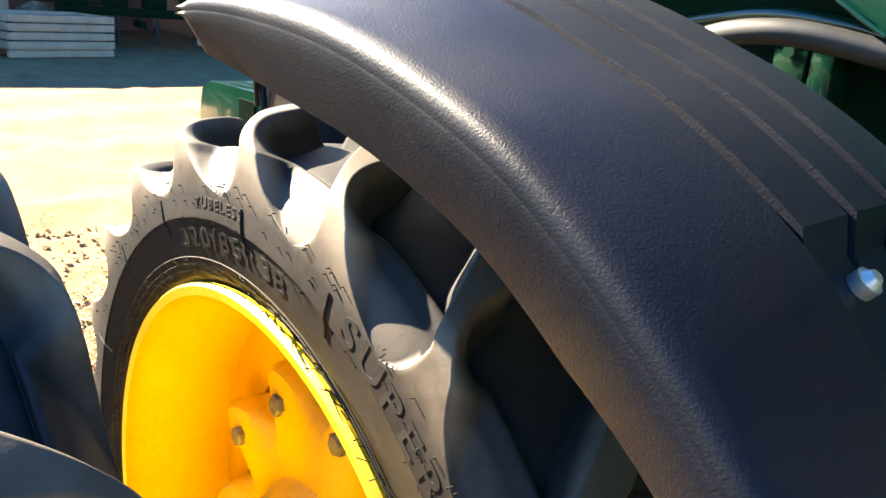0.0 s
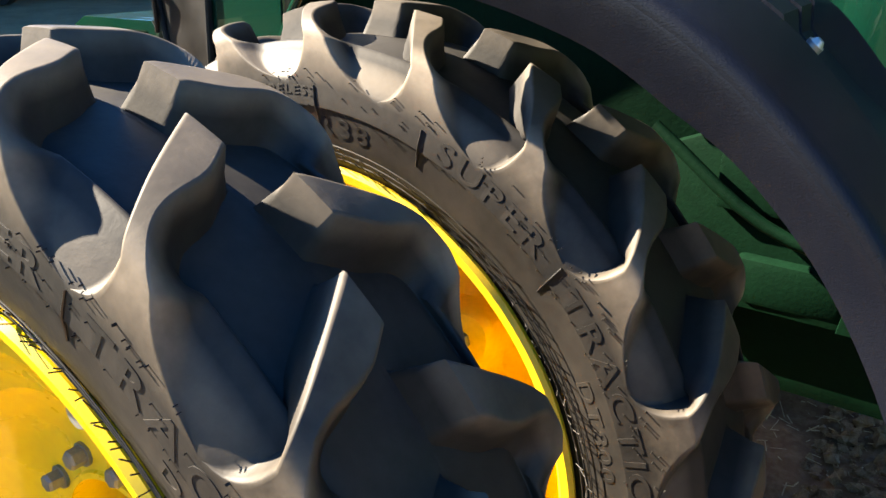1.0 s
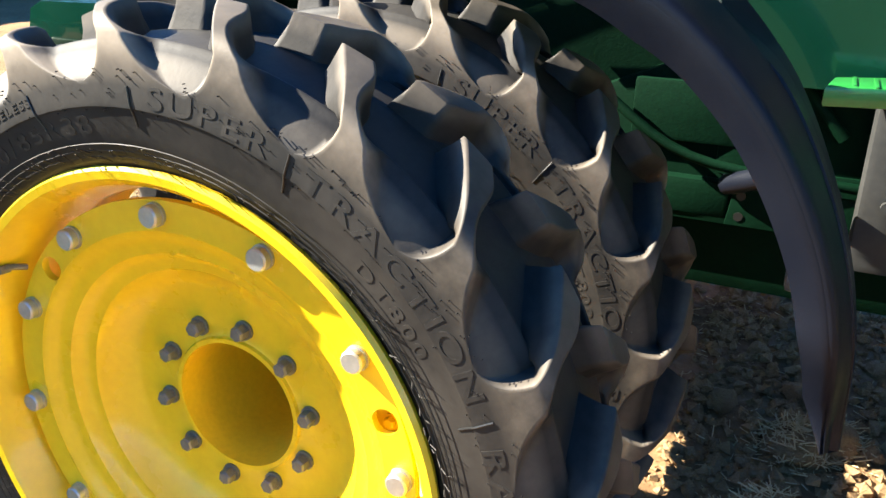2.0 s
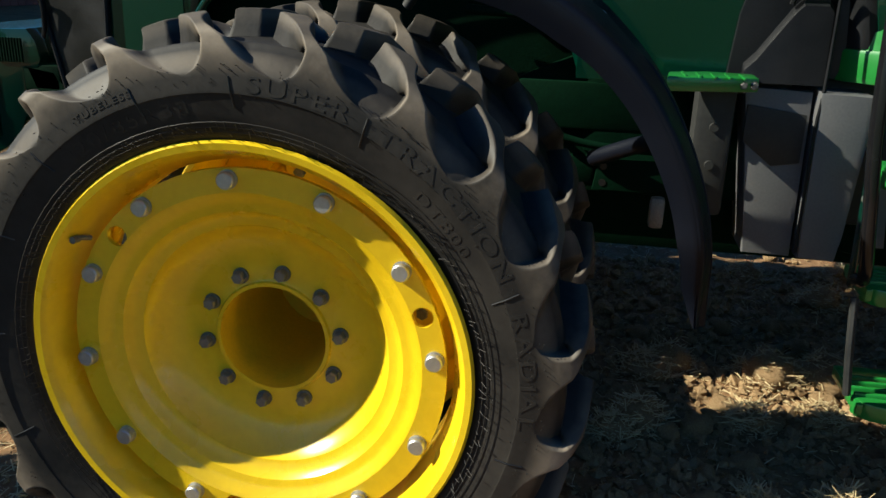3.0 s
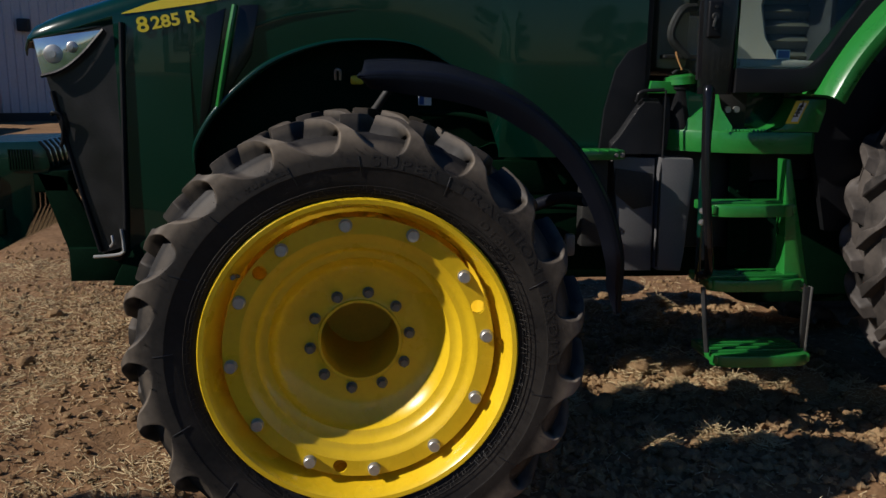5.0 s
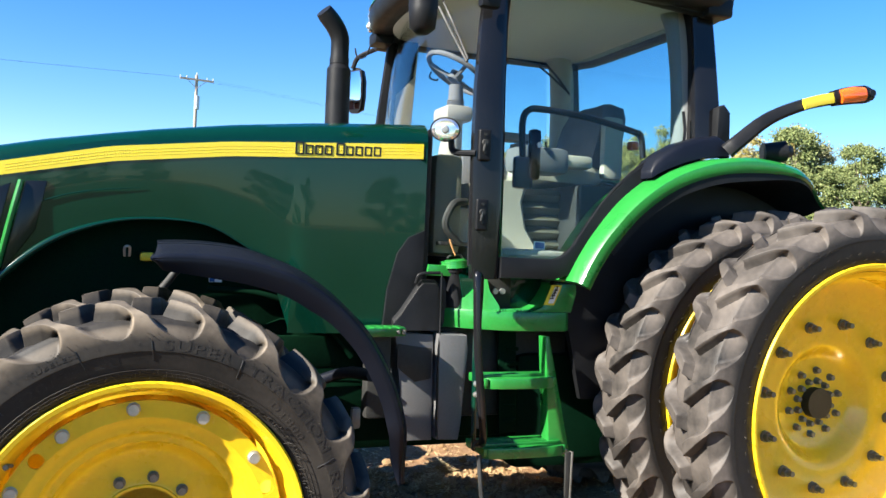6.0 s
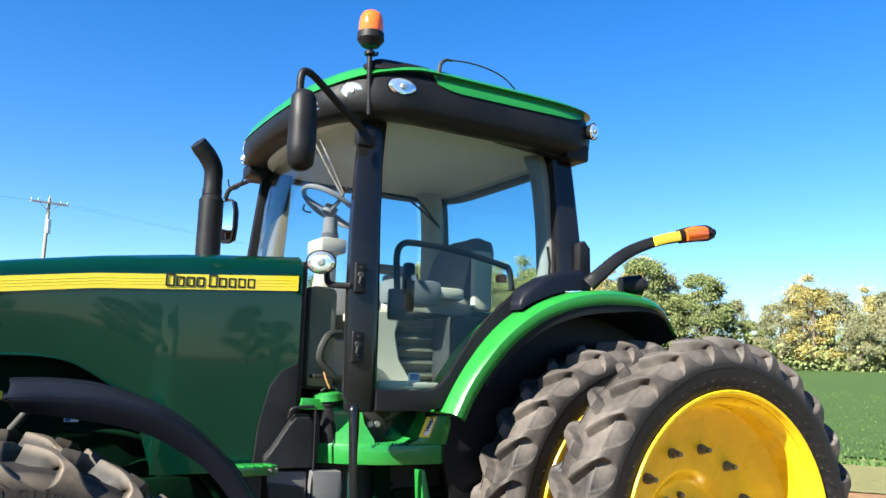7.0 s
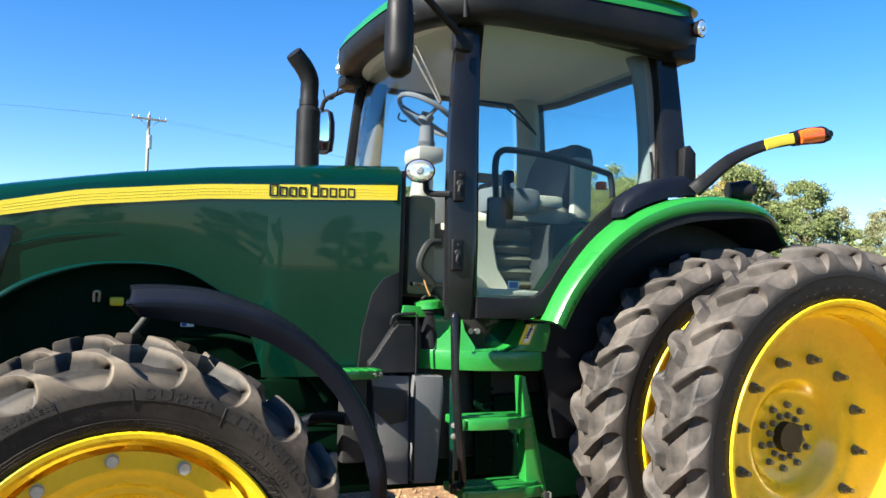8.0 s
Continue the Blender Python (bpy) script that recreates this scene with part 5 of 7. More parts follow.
plate(bm, [(1.345, 1.575), (1.403, 1.575), (1.403, 2.425), (1.463, 3.016), (1.413, 3.022), (1.345, 2.415)], 0.69, 0.74, "y", 0.008)
part("far_pillar_edge", bm, PLASTIC, tractor, "black leading edge of the far pillar")
bm = bmesh.new()
tube(bm, [(2.67, -0.66, 2.12), (2.66, -0.655, 2.53), (2.63, -0.64, 2.846), (2.60, -0.60, 3.005)], 0.062, 10)
part("corner_trim", bm, mat("corner_grey", (0.16, 0.165, 0.16), 0.7), tractor, "pale trim inside the rear corner")
# rear window and its frame
bm = bmesh.new()
plate(bm, [(-0.70, 2.02), (0.70, 2.02), (0.70, 2.952), (-0.70, 2.952)], 2.69, 2.695, "x")
part("rear_glass", bm, GLASS, tractor, "tinted rear window").visible_shadow = False
bm = bmesh.new()
box(bm, (2.66, 0, 1.97), (0.10, 1.16, 0.16), 0.02)
part("rear_sill", bm, BEIGE, tractor, "pale rear cab wall")
# far side interior trim: middle post and headliner
bm = bmesh.new()
tube(bm, [(2.67, 0.68, 1.617), (2.67, 0.68, 2.425), (2.65, 0.67, 2.846), (2.58, 0.62, 3.016)], 0.082, 10, 6)
part("far_post", bm, BEIGE, tractor, "pale post in the far rear corner")
LINER = two_scale(mat("pale_liner", (0.84, 0.82, 0.76), 0.8), (0.42, 0.41, 0.375), (0.51, 0.50, 0.465), 4, 60, (0.7, 0.9), 0.1, 0.002, 300)


def roof_ring(z, inset, droop=0.0):
    """The roof's outline seen from above: a bowed front, full sides and a squarer rear."""
    out = []
    for k in range(120):
        a = 2 * math.pi * k / 120
        c, q = math.cos(a), math.sin(a)
        reach, e = (-0.60, 0.70) if c < 0 else (1.17, 0.26)
        x = 1.77 + reach * abs(c) ** e
        y = math.copysign(0.90 * abs(q) ** e, q)
        f = 1 - inset / 0.9
        fall = 0.085 * max(0.0, (1.77 - x) / 0.6) ** 2 * smoothstep(3.0, 3.2, z)
        fall += droop * max(0.0, (1.72 - x) / 0.55)
        out.append(Vector((2.03 + (x - 2.03) * f, y * f, z - fall)))
    return out


bm = bmesh.new()
loft(bm, [roof_ring(z, i) for z, i in ((2.970, 0.120), (3.010, 0.170), (3.045, 0.230), (3.062, 0.36), (3.068, 0.60))])
part("headliner", bm, LINER, tractor, "pale moulded headliner")
bm = bmesh.new()
for k in range(3):
    for j in range(2):
        box(bm, (1.70 + 0.05 * k, 0.25 + 0.09 * j, 3.055), (0.035, 0.07, 0.02), 0.006)
part("air_vent", bm, DARK, tractor, "dark air vents in the headliner")

# roof: black underside shell with a green top
bm = bmesh.new()
loft(bm, [roof_ring(z, i) for z, i in ((3.030, 0.150), (2.968, 0.145), (2.952, 0.110), (2.956, 0.045), (2.975, 0.018), (3.02, 0.004), (3.08, 0.0), (3.15, 0.008), (3.205, 0.026), (3.235, 0.055), (3.245, 0.10))], caps=False)
roof = part("roof", bm, PLASTIC, tractor, "black cab roof with green top shell", 40)
bm = bmesh.new()
loft(bm, [roof_ring(z, i, d) for z, i, d in ((3.212, 0.030, 0.06), (3.214, -0.002, 0.06), (3.240, 0.030, 0.02))] + [roof_ring(z, i) for z, i in ((3.262, 0.080), (3.280, 0.15), (3.292, 0.28), (3.298, 0.50), (3.300, 0.80))])
part("roof_shell", bm, GREEN_BRIGHT, roof, "bright green roof shell")


def roof_band(s, x0, x1, low, high, proud):
    """A strip of the roof's side between two stations, standing proud of the shell."""
    def at(x, z):
        e = 0.70 if x < 1.77 else 0.26
        reach = 0.60 if x < 1.77 else 1.17
        c = min(1.0, abs(x - 1.77) / reach) ** (1 / e)
        inset = interp(z, [(2.95, 0.05), (2.975, 0.018), (3.02, 0.004), (3.08, 0.0), (3.15, 0.008), (3.205, 0.026), (3.24, 0.04), (3.262, 0.08), (3.285, 0.15)])
        return 0.90 * math.sqrt(max(0.0, 1 - c * c)) ** e * (1 - inset / 0.9)
    bm = bmesh.new()
    rings = []
    for k in range(25):
        x = x0 + (x1 - x0) * k / 24
        lo, hi = interp(x, low), interp(x, high)
        zs = [lo + (hi - lo) * q / 5 for q in range(6)]
        ring = [Vector((x, s * (at(x, z) + proud), z)) for z in zs]
        ring += [Vector((x, s * (at(x, z) - 0.02), z)) for z in reversed(zs)]
        rings.append(ring)
    loft(bm, rings)
    return bm


for s in (-1, 1):
    part("roof_side", roof_band(s, 1.755, 2.76, [(1.755, 3.215), (1.80, 3.150), (1.90, 3.132), (2.4, 3.135), (2.66, 3.142), (2.76, 3.165)], [(1.755, 3.222), (2.76, 3.222)], 0.006), GREEN_BRIGHT, roof, "green side of the roof shell")
    part("lamp_panel", roof_band(s, 1.42, 1.765, [(1.42, 3.19), (1.765, 3.19)], [(1.42, 3.215), (1.50, 3.262), (1.72, 3.276), (1.765, 3.222)], 0.010), PLASTIC, roof, "black panel over the roof lamps")
for lo, hi in ((-0.80, -0.735), (0.735, 0.80)):
    bm = bmesh.new()
    plate(bm, [(1.55, 2.972), (2.16, 2.993), (2.24, 2.965), (2.68, 2.935), (2.68, 3.03), (1.52, 3.06)], lo, hi, "y", 0.01)
    part("roof_rail", bm, PLASTIC, roof, "black rail over the door")


def lamp(at, axis, r, wide, name, label, back=0.05):
    a, d = Vector(at), Vector(axis).normalized()
    bm = bmesh.new()
    cyl(bm, a - d * back, a, r * 0.8, r * 1.12, n=24)
    rot = d.to_track_quat("Z", "Y").to_matrix()
    bmesh.ops.scale(bm, vec=(wide, 1, 1), space=(Matrix.Translation(a) @ rot.to_4x4()).inverted(), verts=bm.verts)
    lm = part(name, bm, PLASTIC, tractor, label)
    bm = bmesh.new()
    cyl(bm, a, a + d * 0.010, r, r * 0.8, n=28)
    bmesh.ops.scale(bm, vec=(wide, 1, 1), space=(Matrix.Translation(a) @ rot.to_4x4()).inverted(), verts=bm.verts)
    part("lens", bm, LENS, lm, "clear lens")
    bm = bmesh.new()
    cyl(bm, a + d * 0.010, a + d * 0.018, r * 0.38, r * 0.25, n=16)
    part("bulb", bm, STEEL, lm, "bright bulb shield")
    return lm


lamp((1.372, -0.775, 3.072), (-0.62, -0.75, -0.12), 0.046, 1.35, "roof_light", "oval clear roof work light")
lamp((1.590, -0.888, 3.105), (-0.06, -1, -0.12), 0.042, 1.8, "roof_light", "oval clear roof work light")
lamp((1.262, -0.600, 3.030), (-1, -0.45, -0.1), 0.036, 1.3, "roof_light", "oval clear roof work light")
lamp((2.835, -0.868, 3.105), (0.30, -1, -0.1), 0.045, 0.9, "roof_light", "round clear roof work light")
lamp((1.240, 0.545, 3.060), (-0.95, 0.05, -0.1), 0.045, 1.0, "roof_light", "round clear roof work light")
lamp((1.245, 0.600, 3.010), (-0.95, 0.05, -0.2), 0.035, 1.0, "roof_light", "small clear roof light")
for c, size in (((2.74, -0.80, 2.975), (0.16, 0.10, 0.10)), ((1.33, 0.62, 2.945), (0.12, 0.16, 0.08))):
    bm = bmesh.new()
    box(bm, c, size, 0.02)
    part("lamp_bracket", bm, PLASTIC, tractor, "black lamp bracket")
lamp((1.275, -0.72, 2.215), (-0.45, -1, -0.1), 0.052, 1.25, "pillar_light", "clear work light on an arm", 0.09)
bm = bmesh.new()
tube(bm, [(1.33, -0.66, 2.18), (1.34, -0.68, 2.12), (1.42, -0.76, 2.11)], 0.016, 8)
part("lamp_arm", bm, PLASTIC, tractor, "black lamp arm")
# beacon
bm = bmesh.new()
tube(bm, [(1.445, -0.82, 2.952), (1.432, -0.83, 3.167), (1.432, -0.83, 3.289)], 0.013, 10, 4)
cyl(bm, (1.432, -0.83, 3.254), (1.432, -0.83, 3.269), 0.028, n=16)
tube(bm, [(1.432, -0.83, 3.259), (1.467, -0.83, 3.261), (1.472, -0.83, 3.279)], 0.006, 6)
beacon = part("beacon_stem", bm, PLASTIC, tractor, "black beacon stem")
bm = bmesh.new()
cyl(bm, (1.432, -0.83, 3.3), (1.432, -0.83, 3.33), 0.045, 0.068, n=28)
cyl(bm, (1.432, -0.83, 3.33), (1.432, -0.83, 3.366), 0.068, 0.066, n=28)
part("beacon_base", bm, PLASTIC, beacon, "black beacon base")
bm = bmesh.new()
rings = []
for z, r in ((3.366, 0.060), (3.402, 0.062), (3.442, 0.058), (3.468, 0.048), (3.48, 0.030), (3.483, 0.004)):
    rings.append([Vector((1.432 + r * math.cos(a), -0.83 + r * math.sin(a), z)) for a in (2 * math.pi * k / 28 for k in range(28))])
loft(bm, rings)
part("beacon_dome", bm, AMBER, beacon, "orange beacon dome")
# mirrors
bm = bmesh.new()
tube(bm, [(1.46, -0.80, 2.846), (1.30, -0.86, 2.931), (1.12, -0.94, 3.027), (1.055, -0.96, 3.044), (1.035, -0.965, 3.005), (1.035, -0.965, 2.91)], 0.018, 10)
box(bm, (1.44, -0.80, 2.836), (0.10, 0.06, 0.09), 0.02)
marm = part("mirror_arm", bm, PLASTIC, tractor, "black mirror arm")
bm = bmesh.new()
rings = []
for z, w in ((2.577, 0.025), (2.603, 0.058), (2.688, 0.068), (2.815, 0.067), (2.915, 0.056), (2.947, 0.036), (2.955, 0.01)):
    c = Vector((1.055, -0.965, z))
    u = Vector((0.62, -0.78, 0))
    v = Vector((-0.78, -0.62, 0))
    rings.append([c + u * w * a + v * b * min(1.0, w / 0.055) for a, b in ((-1, -0.012), (-0.92, 0.02), (-0.6, 0.05), (0, 0.062), (0.6, 0.05), (0.92, 0.02), (1, -0.012), (0.9, -0.024), (0, -0.026), (-0.9, -0.024))])
loft(bm, rings)
part("mirror_shell", bm, PLASTIC, marm, "rounded black mirror shell", 60)
bm = bmesh.new()
tube(bm, [(1.42, 0.80, 2.961), (1.381, 0.93, 2.955), (1.291, 1.02, 2.907), (1.261, 1.03, 2.833)], 0.016, 8)
tube(bm, [(1.33, 0.86, 2.961), (1.30, 0.88, 2.887), (1.26, 0.92, 2.887), (1.25, 0.95, 2.95)], 0.005, 6)
box(bm, (1.40, 0.82, 2.961), (0.10, 0.08, 0.07), 0.015)
marm = part("mirror_arm", bm, PLASTIC, tractor, "black mirror arm on the far side")
# the head turned towards the driver: its glass looks back and inwards
FACE = Matrix.Translation((1.281, 1.02, 2.535)) @ Matrix.Rotation(radians(-62), 4, "Z")
bm = bmesh.new()
rings = []
for z, w in ((0.0, 0.03), (0.02, 0.062), (0.106, 0.078), (0.211, 0.076), (0.281, 0.055), (0.302, 0.02)):
    rings.append([FACE @ Vector((w * a, b * min(1.0, w / 0.06), z)) for a, b in ((-1, 0.004), (-0.9, 0.035), (0, 0.06), (0.9, 0.035), (1, 0.004), (0.95, -0.006), (0, -0.008), (-0.95, -0.006))])
loft(bm, rings)
part("mirror_shell", bm, PLASTIC, marm, "rounded black mirror shell", 60)
bm = bmesh.new()
plate(bm, [(-0.050, 0.025), (0.050, 0.025), (0.066, 0.106), (0.064, 0.211), (0.045, 0.278), (-0.045, 0.278), (-0.064, 0.211), (-0.066, 0.106)], -0.012, -0.009, "y", 0.001)
bm.transform(FACE)
part("mirror_glass", bm, MIRROR, marm, "mirror glass")
# antenna wire and stalk on the roof
bm = bmesh.new()
tube(bm, [(1.80, -0.88, 3.187), (1.805, -0.88, 3.269), (1.84, -0.88, 3.305), (1.88, -0.87, 3.31)], [0.012, 0.010, 0.008, 0.004], 8)
tube(bm, [(1.86, -0.88, 3.31), (2.0, -0.87, 3.325), (2.13, -0.86, 3.32), (2.23, -0.85, 3.295), (2.31, -0.84, 3.249)], 0.004, 6)
part("antenna", bm, DARK, tractor, "bent antenna with a loose wire")
bm = bmesh.new()
tube(bm, [(1.27, 0.35, 3.157), (1.29, 0.38, 3.198), (1.33, 0.42, 3.208)], 0.008, 6)
part("roof_clip", bm, GREEN_BRIGHT, tractor, "small green roof clip")
# wiper
bm = bmesh.new()
tube(bm, [(1.316, -0.450, 2.872), (1.350, -0.560, 2.717), (1.395, -0.660, 2.563)], 0.008, 6)
tube(bm, [(1.336, -0.450, 2.904), (1.375, -0.560, 2.728), (1.400, -0.660, 2.575)], 0.006, 6)
part("wiper", bm, DARK, tractor, "black windscreen wiper")
# exhaust stack
bm = bmesh.new()
cyl(bm, (1.04, 0.50, 2.22), (1.04, 0.50, 2.698), 0.072, n=36)
cyl(bm, (1.04, 0.50, 2.698), (1.04, 0.50, 2.73), 0.072, 0.054, n=36)
cyl(bm, (1.04, 0.50, 2.73), (1.04, 0.50, 2.767), 0.058, n=36)
exhaust = part("exhaust_pipe", bm, PLASTIC, tractor, "black upright exhaust stack")
bm = bmesh.new()
tube(bm, [(1.04, 0.50, 2.741), (1.04, 0.50, 2.825), (1.035, 0.49, 2.889), (1.00, 0.48, 2.952), (0.95, 0.47, 3.005), (0.925, 0.462, 3.029)], [0.054, 0.054, 0.055, 0.056, 0.055, 0.050], 24)
part("exhaust_elbow", bm, PLASTIC, exhaust, "curved exhaust elbow")

# ---- cab interior ----
bm = bmesh.new()
box(bm, (1.72, 0.0, 1.637), (0.36, 1.40, 0.06), 0.02)
box(bm, (2.20, 0.0, 1.637), (0.66, 1.14, 0.06), 0.02)
part("cab_mat", bm, BEIGE, tractor, "pale cab floor mat")
bm = bmesh.new()
rings = []
for k in range(11):
    z = 1.66 + 0.034 * k
    g = 0.20 + (0.022 if k % 2 else -0.012)
    rings.append([Vector((2.10 + g * 0.9 * sx, -0.12 + g * sy * 1.0, z)) for sx, sy in ((-1, -0.8), (-0.8, -1), (0.8, -1), (1, -0.8), (1, 0.8), (0.8, 1), (-0.8, 1), (-1, 0.8))])
loft(bm, rings)
part("seat_bellows", bm, mat("bellows_rubber", (0.060, 0.058, 0.040), 0.55), tractor, "pale grey ribbed seat bellows", 60)
bm = bmesh.new()
rings = []
for x, z0, z1, w in ((1.94, 2.06, 2.12, 0.22), (1.97, 2.04, 2.175, 0.255), (2.10, 2.035, 2.185, 0.265), (2.30, 2.03, 2.175, 0.265), (2.42, 2.04, 2.17, 0.25), (2.45, 2.06, 2.12, 0.22)):
    rings.append([Vector((x, y, z)) for y, z in ((-w, z0 + 0.02), (-w - 0.01, (z0 + z1) / 2), (-w + 0.03, z1), (0, z1 - 0.012), (w - 0.03, z1), (w + 0.01, (z0 + z1) / 2), (w, z0 + 0.02), (0, z0))])
loft(bm, rings)
seat = part("seat_cushion", bm, BEIGE, tractor, "pale operator seat cushion", 60)
bm = bmesh.new()
rings = []
for z, x, w, t in ((2.1, 2.44, 0.22, 0.06), (2.16, 2.45, 0.26, 0.085), (2.32, 2.48, 0.275, 0.085), (2.446, 2.51, 0.26, 0.08), (2.52, 2.53, 0.22, 0.07), (2.551, 2.54, 0.14, 0.03)):
    rings.append([Vector((x + dx, y, z)) for y, dx in ((-w, 0), (-w + 0.03, -t), (0, -t + 0.015), (w - 0.03, -t), (w, 0), (w - 0.03, t), (0, t), (-w + 0.03, t))])
loft(bm, rings)
part("seat_back", bm, GREY_CLOTH, seat, "dark grey seat backrest", 60)
bm = bmesh.new()
box(bm, (2.45, -0.31, 2.26), (0.13, 0.06, 0.36), 0.03)
box(bm, (2.16, -0.33, 2.16), (0.26, 0.12, 0.07), 0.025)
part("armrest", bm, BEIGE, seat, "pale armrest")
bm = bmesh.new()
box(bm, (2.12, 0.30, 2.362), (0.28, 0.14, 0.05), 0.02)
box(bm, (2.20, 0.30, 2.28), (0.16, 0.12, 0.10), 0.02)
console = part("console", bm, GREY_CLOTH, tractor, "grey control console")
bm = bmesh.new()
cyl(bm, (2.20, 0.20, 2.16), (2.22, 0.18, 2.22), 0.012, n=10)
part("console_knob", bm, RED_INK, console, "small red knob")
bm = bmesh.new()
box(bm, (2.60, -0.30, 2.29), (0.05, 0.06, 0.05), 0.015)
part("lap_light", bm, AMBER, tractor, "small orange light behind the seat")
# instructor seat and side wall
bm = bmesh.new()
box(bm, (1.92, -0.42, 2.14), (0.30, 0.20, 0.14), 0.04)
box(bm, (2.05, 0.50, 2.07), (0.5, 0.3, 0.35), 0.05)
part("side_console", bm, GREY_CLOTH, tractor, "grey side console")
# steering column and wheel
bm = bmesh.new()
tube(bm, [(1.60, 0, 1.658), (1.57, 0, 1.97), (1.59, 0, 2.27), (1.605, 0, 2.446)], [0.10, 0.08, 0.06, 0.045], 14)
box(bm, (1.59, 0, 2.409), (0.16, 0.24, 0.09), 0.03)
column = part("steering_column", bm, mat("column_grey", (0.26, 0.25, 0.22), 0.7), tractor, "grey steering column and display hood")
bm = bmesh.new()
cyl(bm, (1.605, 0, 2.446), (1.605, 0, 2.583), 0.045, 0.04, n=20)
for k in range(6):
    cyl(bm, (1.605, 0, 2.43 + 0.012 * k), (1.605, 0, 2.436 + 0.012 * k), 0.05, n=20)
part("column_bellows", bm, GREY_CLOTH, column, "grey ribbed collar")
bm = bmesh.new()
tilt = Matrix.Translation((1.61, 0, 2.650)) @ Matrix.Rotation(radians(30), 4, "Y")
tube(bm, [tilt @ Vector((0.19 * math.cos(a), 0.19 * math.sin(a), 0)) for a in (2 * math.pi * k / 40 for k in range(41))], 0.015, 8, 1)
for a in (0.3, 2.4, 4.575):
    tube(bm, [tilt @ Vector((0, 0, -0.03)), tilt @ Vector((0.1 * math.cos(a), 0.1 * math.sin(a), -0.02)), tilt @ Vector((0.19 * math.cos(a), 0.19 * math.sin(a), 0))], 0.012, 6, 3)
cyl(bm, tilt @ Vector((0, 0, -0.05)), tilt @ Vector((0, 0, 0.0)), 0.04, n=18)
part("steering_wheel", bm, GREY_CLOTH, column, "grey steering wheel")
bm = bmesh.new()
tube(bm, [(1.48, -0.45, 1.679), (1.40, -0.45, 1.77), (1.44, -0.45, 1.88), (1.52, -0.42, 1.9)], 0.02, 8)
box(bm, (1.45, -0.40, 1.679), (0.16, 0.12, 0.02), 0.006)
part("pedal", bm, DARK, tractor, "dark pedal and hose")
bm = bmesh.new()
box(bm, (1.60, 0.15, 1.77), (0.36, 0.8, 0.22), 0.05)
part("dash_base", bm, BEIGE, tractor, "pale dash base")
bm = bmesh.new()
box(bm, (1.43, 0.12, 1.88), (0.16, 1.05, 0.52), 0.04)
part("dash_panel", bm, mat("dash_grey", (0.17, 0.17, 0.13), 0.7), tractor, "grey dash panel behind the lower glass")
bm = bmesh.new()
rings = []
for z, x0, x1 in ((1.65, 1.69, 2.02), (1.78, 1.70, 1.93), (1.92, 1.70, 1.90), (2.03, 1.69, 1.93)):
    rings.append([Vector((x, y, z)) for x, y in ((x0, -0.30), (x0 + 0.05, -0.36), (x1 - 0.04, -0.36), (x1, -0.30), (x1, 0.25), (x0, 0.25))])
loft(bm, rings)
part("seat_pedestal", bm, BEIGE, tractor, "pale pedestal before the seat bellows", 40)
bm = bmesh.new()
plate(bm, [(2.06, 1.70), (2.10, 1.70), (2.47, 1.975), (2.455, 2.0)], -0.64, -0.61, "y", 0.006)
part("trim_strip", bm, BEIGE, tractor, "pale slanting trim strip inside the fender")
bm = bmesh.new()
box(bm, (1.84, -0.66, 1.646), (0.46, 0.10, 0.03), 0.008)
part("door_step", bm, BEIGE, tractor, "pale sill plate inside the door")
bm = bmesh.new()
box(bm, (1.832, -0.655, 1.683), (0.062, 0.008, 0.050), 0.003)
label = part("door_label", bm, PAPER, tractor, "small white and blue label")
bm = bmesh.new()
box(bm, (1.832, -0.6605, 1.688), (0.050, 0.004, 0.030))
part("label_patch", bm, BLUE_INK, label, "blue patch")
# door rail and latch inside the door glass
bm = bmesh.new()
tube(bm, [(1.70, -0.70, 2.07), (1.69, -0.695, 2.28), (1.72, -0.69, 2.352), (1.80, -0.69, 2.367), (2.05, -0.69, 2.352), (2.33, -0.69, 2.305), (2.385, -0.69, 2.28), (2.40, -0.695, 2.17)], 0.017, 10)
rail = part("door_rail", bm, PLASTIC, tractor, "black bent door rail")
bm = bmesh.new()
box(bm, (1.735, -0.745, 2.13), (0.055, 0.06, 0.25), 0.022)
box(bm, (1.69, -0.72, 2.04), (0.10, 0.05, 0.16), 0.02)
part("door_latch", bm, BLACK_GLOSS, rail, "black door latch handle")
bm = bmesh.new()
cyl(bm, (1.745, -0.776, 2.175), (1.745, -0.784, 2.175), 0.014, n=14)
part("lock_button", bm, STEEL, rail, "round lock button")
# far mirror stay seen through the cab, hooks
bm = bmesh.new()
for x in (1.70, 1.88):
    tube(bm, [(x, 0.70, 2.80), (x - 0.01, 0.69, 2.76), (x + 0.03, 0.68, 2.745), (x + 0.04, 0.68, 2.755)], 0.006, 6)
part("coat_hook", bm, DARK, tractor, "small dark hook")
bm = bmesh.new()
tube(bm, [(2.45, 0.62, 2.91), (2.52, 0.55, 2.825), (2.60, 0.50, 2.741)], 0.008, 6)
tube(bm, [(2.50, 0.62, 2.931), (2.56, 0.55, 2.825), (2.62, 0.50, 2.72)], 0.008, 6)
part("window_stay", bm, DARK, tractor, "thin window stay")

# ---- rear fenders, arm and lamps ----
RF = [(1.930, 1.515), (1.99, 1.63), (2.08, 1.765), (2.22, 1.927), (2.40, 2.060), (2.60, 2.140), (2.80, 2.175), (2.98, 2.178), (3.16, 2.150), (3.36, 2.075), (3.52, 1.975)]


